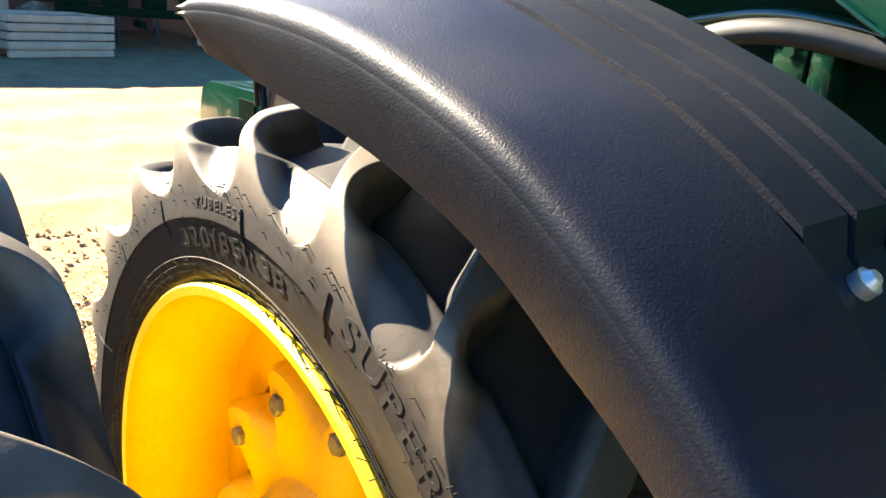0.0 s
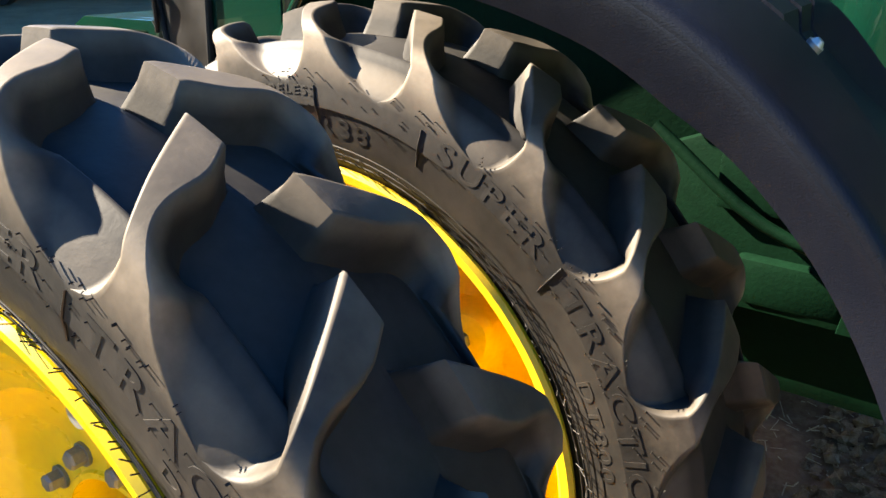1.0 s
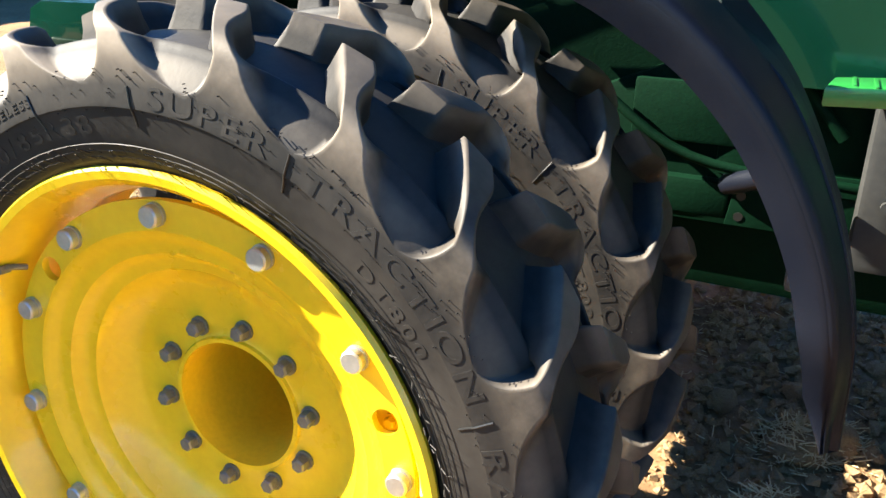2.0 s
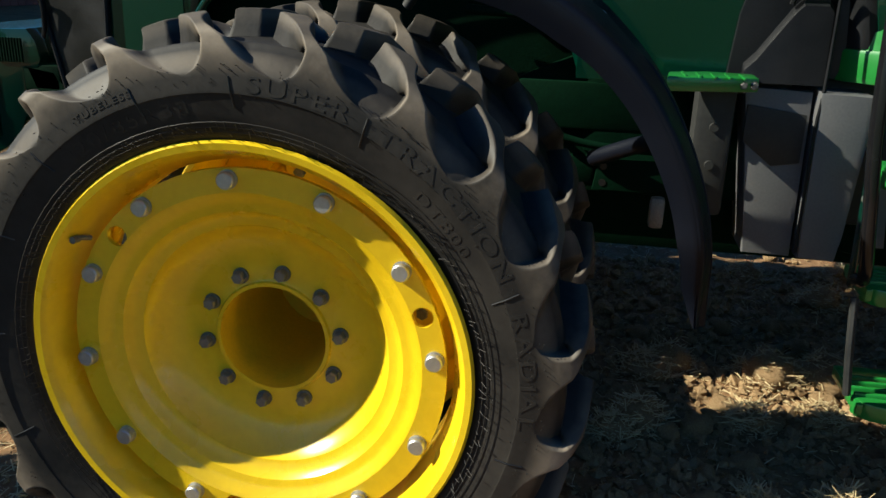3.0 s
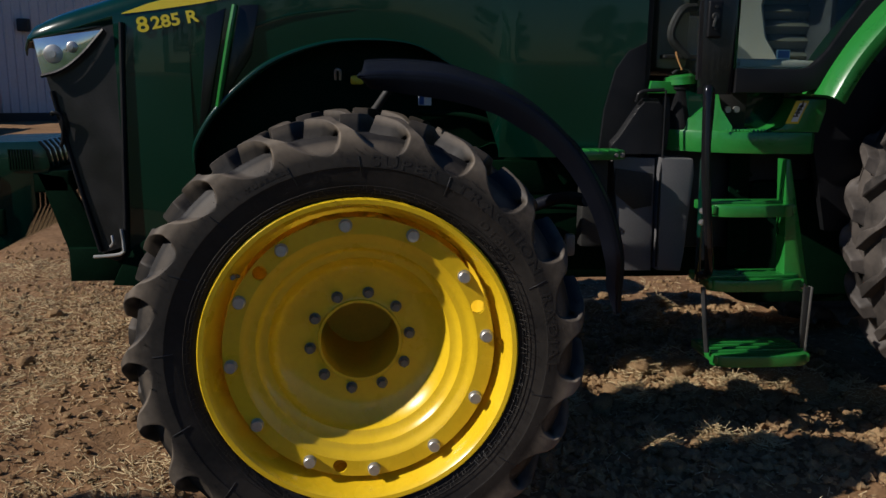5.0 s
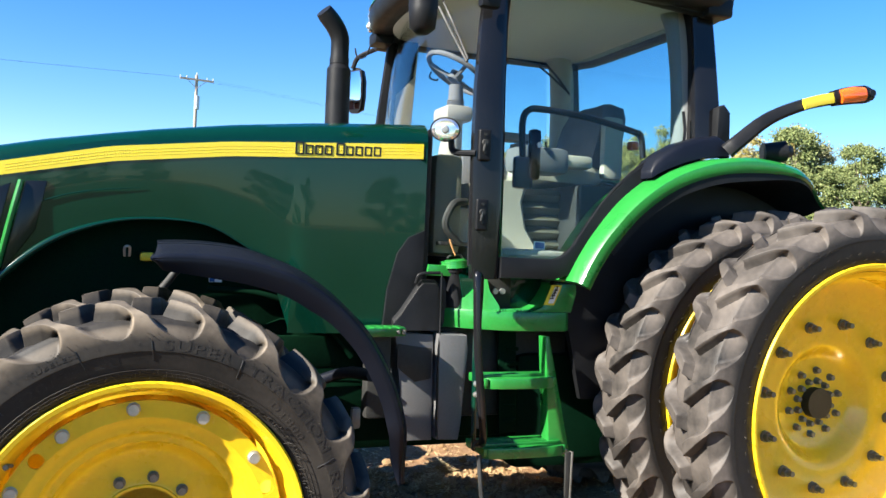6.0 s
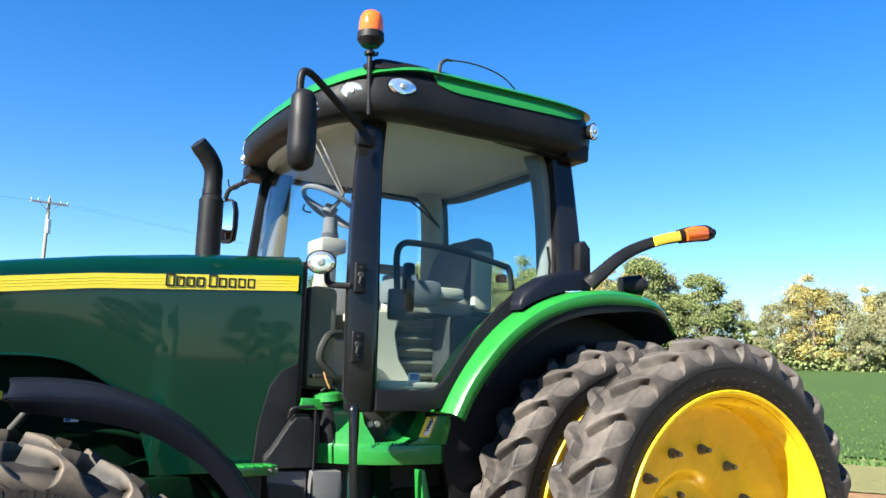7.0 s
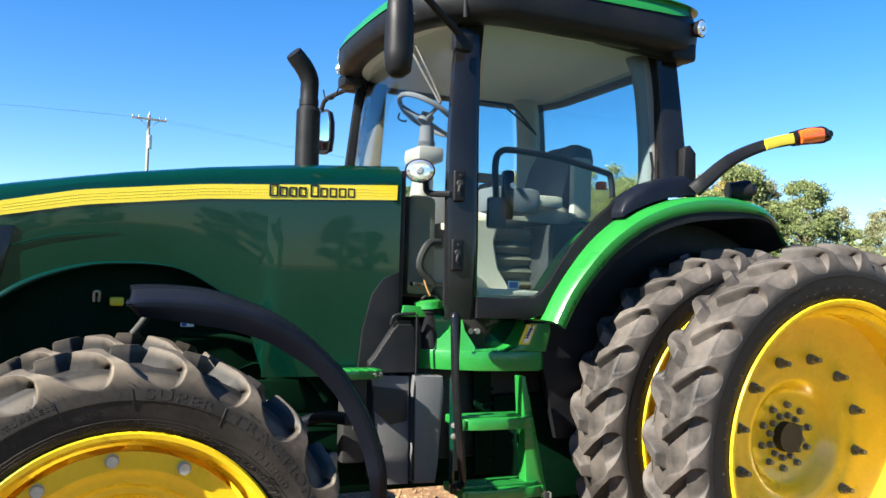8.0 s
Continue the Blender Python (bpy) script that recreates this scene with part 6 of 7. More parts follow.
def rear_fender(s):
    bm = bmesh.new()
    path = smooth_path([(x, 0, z) for x, z in RF], 5)
    rings = []
    n = len(path)
    for i, p in enumerate(path):
        d = (path[min(i + 1, n - 1)] - path[max(i - 1, 0)]).normalized()
        nrm = Vector((-d.z, 0, d.x))
        q = i / (n - 1)
        out = 0.90 + 0.10 * smoothstep(0.1, 0.6, q) - 0.16 * smoothstep(0.8, 1.0, q)
        inn = 0.56
        low = 1 - 0.75 * smoothstep(0.62, 1.0, q)
        sec = [(out - 0.01, -0.075 * low), (out, -0.05 * low), (out - 0.004, -0.015), (out - 0.03, 0.004), (out - 0.12, 0.01), (inn, 0.008), (inn, -0.012), (out - 0.12, -0.012), (out - 0.03, -0.03 * low), (out - 0.025, -0.075 * low)]
        rings.append([p + nrm * h + Vector((0, -s * y, 0)) for y, h in sec])
    loft(bm, rings)
    f = part("rear_fender", bm, GREEN_BRIGHT, tractor, "bright green curved rear fender", 40)
    bm = bmesh.new()
    pts = [(x, z - 0.02) for x, z in RF] + [(3.40, 1.80), (3.2, 1.2), (2.3, 0.9), (2.12, 0.9), (1.98, 1.45)]
    plate(bm, pts, min(-s * 0.64, -s * 0.60), max(-s * 0.64, -s * 0.60), "y")
    part("fender_liner", bm, PLASTIC, f, "dark inner fender wall")
    bm = bmesh.new()
    rings = []
    for i, p in enumerate(path[8:]):
        k = i + 8
        d = (path[min(k + 1, n - 1)] - path[max(k - 1, 0)]).normalized()
        nrm = Vector((-d.z, 0, d.x))
        q = k / (n - 1)
        low = 1 - 0.75 * smoothstep(0.62, 1.0, q)
        out = 0.885 + 0.10 * smoothstep(0.1, 0.6, q) - 0.16 * smoothstep(0.8, 1.0, q)
        rings.append([p + nrm * h + Vector((0, -s * y, 0)) for y, h in ((out, -0.05 * low), (out, -(0.085 + 0.035 * math.sin(math.pi * q)) * low), (0.60, -0.12), (0.60, -0.05))])
    loft(bm, rings)
    part("fender_flange", bm, PLASTIC, f, "black underside of the fender")
    return f


rear_fender(1)
rear_fender(-1)
bm = bmesh.new()
rings = []
for x, z0, z1 in ((2.33, 2.05, 2.095), (2.36, 2.07, 2.145), (2.42, 2.10, 2.19), (2.52, 2.14, 2.245), (2.64, 2.175, 2.285), (2.74, 2.19, 2.30), (2.79, 2.195, 2.275)):
    rings.append([Vector((x, -0.885, z0)), Vector((x, -0.880, z1 - 0.03)), Vector((x, -0.868, z1 - 0.01)), Vector((x, -0.845, z1)), Vector((x, -0.74, z1)), Vector((x, -0.74, z0))])
loft(bm, rings)
part("fender_pad", bm, FENDER, tractor, "grained black pad on the fender")
bm = bmesh.new()
plate(bm, [(2.75, 2.20), (2.84, 2.19), (2.835, 2.43), (2.795, 2.47), (2.76, 2.45)], -0.84, -0.78, "y", 0.01)
part("pillar_cover", bm, PLASTIC, tractor, "black cover at the rear pillar's foot")
# turn-signal arm
bm = bmesh.new()
tube(bm, [(2.77, -0.90, 2.215), (2.81, -0.93, 2.262), (2.98, -0.95, 2.395), (3.18, -0.97, 2.485), (3.38, -0.985, 2.537)], [0.042, 0.040, 0.036, 0.034, 0.034], 8, 6, 0.55)
arm = part("signal_arm", bm, PLASTIC, tractor, "black curved signal arm")
bm = bmesh.new()
tube(bm, [(3.175, -0.995, 2.488), (3.28, -1.0, 2.520), (3.39, -1.005, 2.545)], 0.032, 6, 6, 0.28)
part("reflector_strip", bm, DECAL, arm, "yellow reflector strip")
bm = bmesh.new()
tube(bm, [(3.37, -0.99, 2.537), (3.46, -1.0, 2.560), (3.58, -1.005, 2.580), (3.64, -1.005, 2.585)], [0.042, 0.048, 0.050, 0.03], 10, 6, 0.7)
part("lamp_housing", bm, PLASTIC, arm, "black lamp housing")
bm = bmesh.new()
tube(bm, [(3.40, -1.022, 2.547), (3.48, -1.028, 2.565), (3.56, -1.03, 2.577)], [0.036, 0.042, 0.036], 12, 6, 0.5)
part("signal_lens", bm, AMBER, arm, "orange signal lens")
bm = bmesh.new()
cyl(bm, (3.605, -1.035, 2.584), (3.605, -1.045, 2.584), 0.02, n=14)
part("signal_cap", bm, PLASTIC, arm, "small black end cap")
# fender work light
bm = bmesh.new()
cyl(bm, (3.04, -0.86, 2.235), (3.15, -0.90, 2.245), 0.05, 0.058, n=24)
box(bm, (3.07, -0.87, 2.18), (0.06, 0.05, 0.10), 0.012)
wlamp = part("fender_light", bm, PLASTIC, tractor, "black work light on the rear fender")
bm = bmesh.new()
cyl(bm, (3.15, -0.90, 2.245), (3.185, -0.912, 2.248), 0.042, 0.028, n=20)
part("lens", bm, DARK, wlamp, "dark lens")

# ---- the field and the wood beyond it ----
def strip(name, near, far, width, lift, material):
    """A sheet that lies along the direction of the field and follows the land."""
    u, v = Vector((0.84, 0.543, 0)), Vector((-0.543, 0.84, 0))
    bm = bmesh.new()
    rows = [near * (far / near) ** (k / 40) for k in range(41)]
    rings = []
    for a in rows:
        ring = []
        for j in range(41):
            b = width * (-1 + j / 20)
            p = u * (a + 1.2 * noise.noise(Vector((b * 0.11, 3.3, 0))) * (1 if a < near * 1.3 else 0)) + v * b
            ring.append(Vector((p.x, p.y, far_rise(p.x - 0.8, p.y + 0.3) + lift)))
        rings.append(ring)
    loft(bm, rings, closed=False)
    return part(name, bm, material, None, "", 180)


tagged(strip("verge", 13.5, 22.5, 90, 0.008, VERGE), "dry yellowish grass verge beside the yard", "verge", kind="structure")
tagged(strip("field", 21.0, 135.0, 220, 0.06, FIELD), "flat bright green crop field", "field", kind="structure")
rnd = random.Random(21)
bm = bmesh.new()
for k in range(15000):
    a = 19.0 + 46 * rnd.random() ** 1.7
    b = rnd.uniform(-18, 14)
    p = Vector((0.84, 0.543, 0)) * a + Vector((-0.543, 0.84, 0)) * b
    z = far_rise(p.x - 0.8, p.y + 0.3)
    h = rnd.uniform(0.06, 0.16)
    q = rnd.uniform(0, 6.28)
    d = Vector((math.cos(q), math.sin(q), 0)) * rnd.uniform(0.03, 0.09)
    vs = [bm.verts.new(p + Vector((0, 0, z)) - d), bm.verts.new(p + Vector((0, 0, z)) + d), bm.verts.new(p + Vector((rnd.uniform(-0.05, 0.05), rnd.uniform(-0.05, 0.05), z + h)) + d * 0.6)]
    bm.faces.new(vs)
tagged(part("crop_leaves", bm, LEAF_CROP, None, ""), "low green crop leaves at the field's edge", "crop", kind="stuff")


def crown_mesh(name, seed, h, spread, count, leaf):
    """Leaf clumps on limbs: many small tilted leaves gathered in uneven clusters with gaps."""
    r = random.Random(seed)
    clumps = []
    for k in range(44):
        q = r.random()
        z = h * (0.14 + 0.84 * q)
        wide = spread * math.sin(math.pi * (0.18 + 0.78 * q)) ** 0.7
        a = r.uniform(0, 6.283)
        d = wide * math.sqrt(r.random())
        clumps.append((Vector((d * math.cos(a), d * math.sin(a), z)), r.uniform(0.5, 1.35) * h / 14))
    verts, faces = [], []
    for k in range(count):
        c, s = r.choice(clumps)
        p = c + Vector((r.gauss(0, 1), r.gauss(0, 1), r.gauss(0, 0.7))) * s * 0.62
        u = Vector((r.gauss(0, 1), r.gauss(0, 1), r.gauss(0, 1))).normalized()
        v = u.cross(Vector((r.gauss(0, 1), r.gauss(0, 1), r.gauss(0, 1)))).normalized()
        z = leaf * r.uniform(0.6, 1.4)
        i = len(verts)
        verts += [p - u * z, p + v * z * 0.6, p + u * z, p - v * z * 0.6]
        faces.append((i, i + 1, i + 2, i + 3))
    me = bpy.data.meshes.new(name)
    me.from_pydata([tuple(v) for v in verts], [], faces)
    return me, clumps


def tree(seed, h, spread, leaf_mat, at, turn, label):
    t = thing("tree", label, "tree", at, "trees of the wood")
    t.rotation_euler = (0, 0, turn)
    key = (seed, h, spread, leaf_mat.name)
    if key not in TREES:
        me, clumps = crown_mesh("crown", seed, h, spread, 19000, 0.125)
        r = random.Random(seed)
        bm = bmesh.new()
        tube(bm, [(0, 0, -0.3), (0.1, 0.05, h * 0.25), (-0.1, 0.1, h * 0.55), (0.1, 0, h * 0.85)], [0.26, 0.2, 0.13, 0.04], 8, 3)
        for c, s in clumps[::3]:
            z = c.z * r.uniform(0.45, 0.7)
            tube(bm, [(0, 0, z), tuple(c * 0.5 + Vector((0, 0, z * 0.5))), tuple(c)], [0.10, 0.06, 0.02], 5, 2)
        TREES[key] = [mesh_part("crown", me, leaf_mat, t), part("trunk", bm, BARK, t)]
    else:
        for nm, o in zip(("crown", "trunk"), TREES[key]):
            shared(nm, o, t, Matrix.Identity(4))
    return t


TREES = {}
kinds = [(1, 14.0, 4.6, LEAF_GOLD, "tall tree with yellowing autumn leaves"), (2, 12.0, 4.2, LEAF_GREEN, "dense green tree with dark leaves"), (3, 13.0, 4.0, LEAF_GREY, "pale grey-green tree with thin leaves"), (4, 10.0, 3.8, LEAF_GREEN, "low bushy tree with dark green leaves")]
rnd = random.Random(8)
for k in range(66):
    b = -68 + 2.5 * k + rnd.uniform(-1.2, 1.2)
    a = 128 + rnd.uniform(-4, 4) + (9 if k % 2 else 0)
    p = Vector((0.84, 0.543, 0)) * a + Vector((-0.543, 0.84, 0)) * b
    kd = kinds[rnd.choice((0, 0, 0, 1, 2, 2, 3))]
    t = tree(kd[0], kd[1], kd[2], kd[3], (p.x, p.y, far_rise(p.x - 0.8, p.y + 0.3) - 0.2), rnd.uniform(0, 6.28), kd[4])
    f = rnd.choice((0.72, 0.82, 0.9, 0.98, 1.08)) * (0.92 + 0.42 * smoothstep(12, 23, b))
    t.scale = (f * rnd.uniform(0.9, 1.15), f, f)
verts, faces = [], []
r2 = random.Random(5)
for k in range(34000):
    b, a, z = r2.uniform(-75, 110), 125 + r2.uniform(-2, 20), abs(r2.gauss(0, 1.9))
    p = Vector((0.84, 0.543, 0)) * a + Vector((-0.543, 0.84, 0)) * b
    p.z = far_rise(p.x, p.y) + z
    u = Vector((r2.gauss(0, 1), r2.gauss(0, 1), r2.gauss(0, 1))).normalized() * 0.30
    v = u.cross(Vector((r2.gauss(0, 1), r2.gauss(0, 1), r2.gauss(0, 1)))).normalized() * 0.25
    verts += [tuple(q) for q in (p - u, p + v, p + u, p - v)]
    faces.append((4 * k, 4 * k + 1, 4 * k + 2, 4 * k + 3))
me = bpy.data.meshes.new("undergrowth")
me.from_pydata(verts, [], faces)
tagged(mesh_part("undergrowth", me, LEAF_GREEN, None), "low brushy undergrowth along the wood's edge", "undergrowth", kind="stuff")
bm = bmesh.new()
rings = []
for y in (-5.5, -10.0, -22.0, -40.0, -90.0, -240.0):
    rings.append([Vector((x, y - 0.8 * math.sin(0.3 * x), 0.02)) for x in range(-240, 241, 16)])
loft(bm, rings, closed=False)
tagged(part("south_field", bm, FIELD, None, "", 180), "green crop field on the other side of the yard", "field", kind="structure")
# woods beyond the south field
for k in range(26):
    b = -95 + 7.5 * k + rnd.uniform(-2, 2)
    kd = kinds[rnd.choice((0, 1, 2, 3))]
    t = tree(kd[0], kd[1], kd[2], kd[3], (b * 1.6, -150 + rnd.uniform(-12, 12), -0.2), rnd.uniform(0, 6.28), kd[4])

# ---- grey metal building ----
hall = thing("metal_hall", "long grey corrugated metal farm building", "building", (0, 0, 0))
P0, P1 = Vector((-6.1, 31.0, 0)), Vector((-40.0, 14.5, 0))
along = (P1 - P0).normalized()
deep = Vector((-along.y, along.x, 0))
if deep.y < 0:
    deep = -deep
HALL_H = 6.22
bm = bmesh.new()
prof = []
L = (P1 - P0).length
rings_lo, pts = [], []
k = 0.0
while k < L:
    for off, d in ((0.0, 0.0), (0.20, 0.0), (0.23, -0.035), (0.27, -0.035)):
        pts.append(P0 + along * (k + off) + deep * d)
    k += 0.30
loft(bm, [[p + Vector((0, 0, z)) for p in pts] for z in (0.25, HALL_H)], closed=False)
q = [P0, P0 + deep * 18, P1 + deep * 18, P1]
loft(bm, [[p + Vector((0, 0, z)) + (deep * 0.05 if i in (0, 3) else Vector()) for i, p in enumerate(q)] for z in (0, HALL_H)])
part("wall", bm, METAL_WALL, hall, "grey ribbed sheet-metal wall", 20)
bm = bmesh.new()
rid = HALL_H + 0.25
e = [P0 - along * 0.3 - deep * 0.3, P1 + along * 0.3 - deep * 0.3]
r_ = [P0 - along * 0.3 + deep * 9, P1 + along * 0.3 + deep * 9]
o = [P0 - along * 0.3 + deep * 18.3, P1 + along * 0.3 + deep * 18.3]
for a, za, b, zb in ((e, HALL_H, r_, rid), (o, HALL_H, r_, rid)):
    loft(bm, [[a[0] + Vector((0, 0, za)), b[0] + Vector((0, 0, zb)), b[0] + Vector((0, 0, zb + 0.1)), a[0] + Vector((0, 0, za + 0.1))],
              [a[1] + Vector((0, 0, za)), b[1] + Vector((0, 0, zb)), b[1] + Vector((0, 0, zb + 0.1)), a[1] + Vector((0, 0, za + 0.1))]])
part("roof", bm, METAL_WALL, hall, "shallow sheet-metal roof")
k, clip = 0.4, None
while k < L:
    c = P0 + along * k - deep * 0.3 + Vector((0, 0, HALL_H + 0.13))
    if clip is None:
        bm = bmesh.new()
        box(bm, (0, 0, 0), (0.10, 0.10, 0.09), 0.02)
        clip = part("roof_clip", bm, GALV, hall, "bright roof edge clip")
        clip.matrix_basis = Matrix.Translation(c)
    else:
        shared("roof_clip", clip, hall, Matrix.Translation(c))
    k += 0.9
bm = bmesh.new()
loft(bm, [[P0 - deep * 0.06 + Vector((0, 0, 0)), P1 - deep * 0.06, P1 + deep * 0.1, P0 + deep * 0.1], [P0 - deep * 0.06 + Vector((0, 0, 0.3)), P1 - deep * 0.06 + Vector((0, 0, 0.3)), P1 + deep * 0.1 + Vector((0, 0, 0.3)), P0 + deep * 0.1 + Vector((0, 0, 0.3))]])
part("footing", bm, DARK, hall, "dark wall footing")
bm = bmesh.new()
box(bm, Vector((-12.0, 28.2, 3.45)) - deep * 0.2, (0.4, 0.3, 0.45), 0.05)
part("wall_box", bm, DARK, hall, "dark box on the wall")

# ---- red barn with white posts ----
barn = thing("barn", "dark red barn with a white trimmed opening", "barn")
bm = bmesh.new()
A, B = Vector((-19.0, 7.4, 0)), Vector((-17.0, 22.0, 0))
d1 = (B - A).normalized()
nb = Vector((d1.y, -d1.x, 0))
pts = []
k = 0.0
while k < (B - A).length:
    for off, dd in ((0, 0), (0.26, 0), (0.27, -0.02), (0.30, -0.02)):
        pts.append(A + d1 * (k + off) + nb * dd)
    k += 0.31
loft(bm, [[p + Vector((0, 0, z)) for p in pts] for z in (0, 4.4)], closed=False)
loft(bm, [[p + Vector((0, 0, z)) for p in (A - nb * 0.06, B - nb * 0.06, B - nb * 9, A - nb * 9)] for z in (0, 4.4)])
part("wall", bm, BARN_RED, barn, "dark red board wall", 20)
bm = bmesh.new()
ext = Vector((0, -26, 0))
C0 = A + Vector((-1.0, -14, 0))
loft(bm, [[p + Vector((0, 0, z)) for p in (A - nb * 0.06 + Vector((-4.0, 0, 0)), A + Vector((-6.0, -16, 0)), A + Vector((-12, -16, 0)), A + Vector((-12, 0, 0)))] for z in (0, 4.4)])
part("shed_back", bm, BARN_RED, barn, "red back wall of the open shed")
bm = bmesh.new()
loft(bm, [[p + Vector((0, 0, z)) for p in (A + nb * 0.8 + Vector((0, -16, 0)), B + nb * 0.8, B - nb * 13, A - nb * 13 + Vector((0, -16, 0)))] for z in (4.4, 4.62)])
part("roof", bm, GALV, barn, "low metal roof")
for k, y in enumerate((0.0, -3.4, -6.8)):
    bm = bmesh.new()
    box(bm, (A.x + 0.12, A.y - 0.35 + y * 1.3, 2.2), (0.22, 0.24, 4.4), 0.01)
    if k == 0:
        part("post", bm, WHITE_PAINT, barn, "white painted post")
    else:
        part("post", bm, WOOD, barn, "weathered wooden post")

# pallets and crates in front of the shed


def crate(at, turn, size, label):
    c = thing("crate", label, "crate", at, "crates by the shed")
    c.rotation_euler = (0, 0, turn)
    sx, sy, sz = size
    for x, y, w_, d_ in ((-sx / 2, 0, 0.04, sy), (sx / 2, 0, 0.04, sy), (0, -sy / 2, sx, 0.04), (0, sy / 2, sx, 0.04)):
        for k in range(4):
            bm = bmesh.new()
            box(bm, (x, y, 0.14 + (sz - 0.14) * (k + 0.5) / 4), (w_, d_, (sz - 0.14) / 4 - 0.03), 0.005)
            part("board", bm, WOOD, c)
    for x in (-sx / 2 + 0.05, 0, sx / 2 - 0.05):
        bm = bmesh.new()
        box(bm, (x, 0, 0.06), (0.09, sy, 0.12), 0.008)
        part("runner", bm, WOOD, c)
    bm = bmesh.new()
    box(bm, (0, 0, 0.14), (sx - 0.05, sy - 0.05, 0.03))
    part("floor_board", bm, WOOD, c)
    bm = bmesh.new()
    box(bm, (0, 0, sz * 0.55), (sx * 0.9, sy * 0.9, sz * 0.7), 0.1)
    part("load", bm, GREY_PLASTIC, c, "grey load in the crate")


crate((-15.9, 2.7, 0), 0.25, (1.3, 2.0, 0.75), "pale wooden crate with a grey load")
crate((-15.7, 0.4, 0), 0.2, (1.2, 1.5, 0.7), "empty looking pale wooden crate on runners")


def pallet(at, turn):
    p = thing("pallet", "weathered wooden pallet on a rack", "pallet", at, "stacked pallets")
    p.rotation_euler = (0, 0, turn)
    for k in range(7):
        bm = bmesh.new()
        box(bm, (0, -0.6 + 0.2 * k, 0.13), (1.2, 0.12, 0.022))
        part("slat", bm, WOOD, p)
    for x in (-0.55, 0, 0.55):
        bm = bmesh.new()
        box(bm, (x, 0, 0.06), (0.09, 1.3, 0.11))
        part("bearer", bm, WOOD, p)


trailer = thing("flat_trailer", "low flatbed trailer loaded with pallets in the shade", "trailer", (-19.5, 2.2, 0))
bm = bmesh.new()
box(bm, (0, 0, 1.35), (2.4, 6.0, 0.16), 0.02)
for y in (-2.8, -1.4, 0, 1.4, 2.8):
    box(bm, (1.15, y, 1.26), (0.1, 0.1, 0.3))
part("bed", bm, WOOD, trailer, "weathered wooden trailer bed")
for y in (-1.0, 1.0):
    bm = bmesh.new()
    cyl(bm, (0.8, y, 0.42), (1.05, y, 0.42), 0.42, n=24)
    part("tyre", bm, RUBBER, trailer)
bm = bmesh.new()
box(bm, (0, 0, 1.0), (0.5, 5.6, 0.4), 0.02)
part("beam", bm, DARK, trailer)
for k in range(4):
    pallet((-19.3, 0.3 + 1.4 * k, 1.43), 0.05 * k)


def implement(at, turn, label):
    """A green farm implement: tool bar, frame, hopper and wheel."""
    m = thing("farm_implement", label, "implement", at, "green implements by the barn")
    m.rotation_euler = (0, 0, turn)
    bm = bmesh.new()
    box(bm, (0, 0, 0.75), (0.18, 3.2, 0.18), 0.02)
    box(bm, (0.5, 0, 0.55), (1.0, 0.14, 0.14), 0.02)
    part("tool_bar", bm, GREEN_CAST_SHADED, m)
    for y in (-1.2, -0.4, 0.4, 1.2):
        bm = bmesh.new()
        box(bm, (-0.15, y, 1.1), (0.42, 0.5, 0.55), 0.08)
        part("hopper", bm, GREEN_CAST_SHADED, m)
        bm = bmesh.new()
        tube(bm, [(0, y, 0.7), (0.25, y, 0.5), (0.2, y, 0.1)], 0.04, 6)
        part("shank", bm, DARK, m)
    bm = bmesh.new()
    cyl(bm, (0.3, -1.55, 0.35), (0.3, -1.35, 0.35), 0.35, n=24)
    part("gauge_wheel", bm, RUBBER, m)


implement((-17.2, 8.3, 0), 0.4, "green row implement standing in the barn's shade")
implement((-17.6, 5.0, 0), -0.2, "green row implement standing in the barn's shade")
implement((-15.6, 12.0, 0), 0.2, "green row implement standing in the barn's shade")
implement((-20.3, 1.4, 0.0), 0.1, "green implement under the loaded trailer's end")

# ---- caged liquid tote and a dark red truck, far ahead of the tractor ----
tote = thing("tank_tote", "white caged liquid tote on a wooden pallet", "tote", (-12.4, 17.2, 0))
bm = bmesh.new()
box(bm, (0, 0, 0.72), (1.0, 1.2, 1.05), 0.06)
part("tank", bm, WHITE_PAINT, tote, "white plastic tank")
bm = bmesh.new()
for z in [0.2 + 0.16 * k for k in range(8)]:
    tube(bm, [(-0.53, -0.63, z), (0.53, -0.63, z), (0.53, 0.63, z), (-0.53, 0.63, z), (-0.53, -0.63, z)], 0.014, 6, 1)
for k in range(7):
    for p in ((-0.53 + 0.177 * k, -0.63), (-0.53 + 0.177 * k, 0.63)):
        cyl(bm, (*p, 0.16), (*p, 1.32), 0.012, n=6)
for k in range(8):
    for p in ((-0.53, -0.63 + 0.18 * k), (0.53, -0.63 + 0.18 * k)):
        cyl(bm, (*p, 0.16), (*p, 1.32), 0.012, n=6)
part("cage", bm, GALV, tote, "galvanised tube cage")
bm = bmesh.new()
box(bm, (0, 0, 0.08), (1.1, 1.25, 0.15), 0.01)
part("pallet_base", bm, WOOD, tote, "wooden pallet base")
truck = thing("pickup_truck", "dark red pickup truck in the shade", "truck", (-15.2, 26.4, 0))
truck.rotation_euler = (0, 0, radians(20))
bm = bmesh.new()
plate(bm, [(-2.6, 0.45), (2.6, 0.45), (2.65, 1.0), (1.5, 1.08), (0.9, 1.75), (-0.7, 1.78), (-0.9, 1.1), (-2.65, 1.1)], -0.9, 0.9, "y", 0.06)
part("body", bm, RED_PAINT, truck)
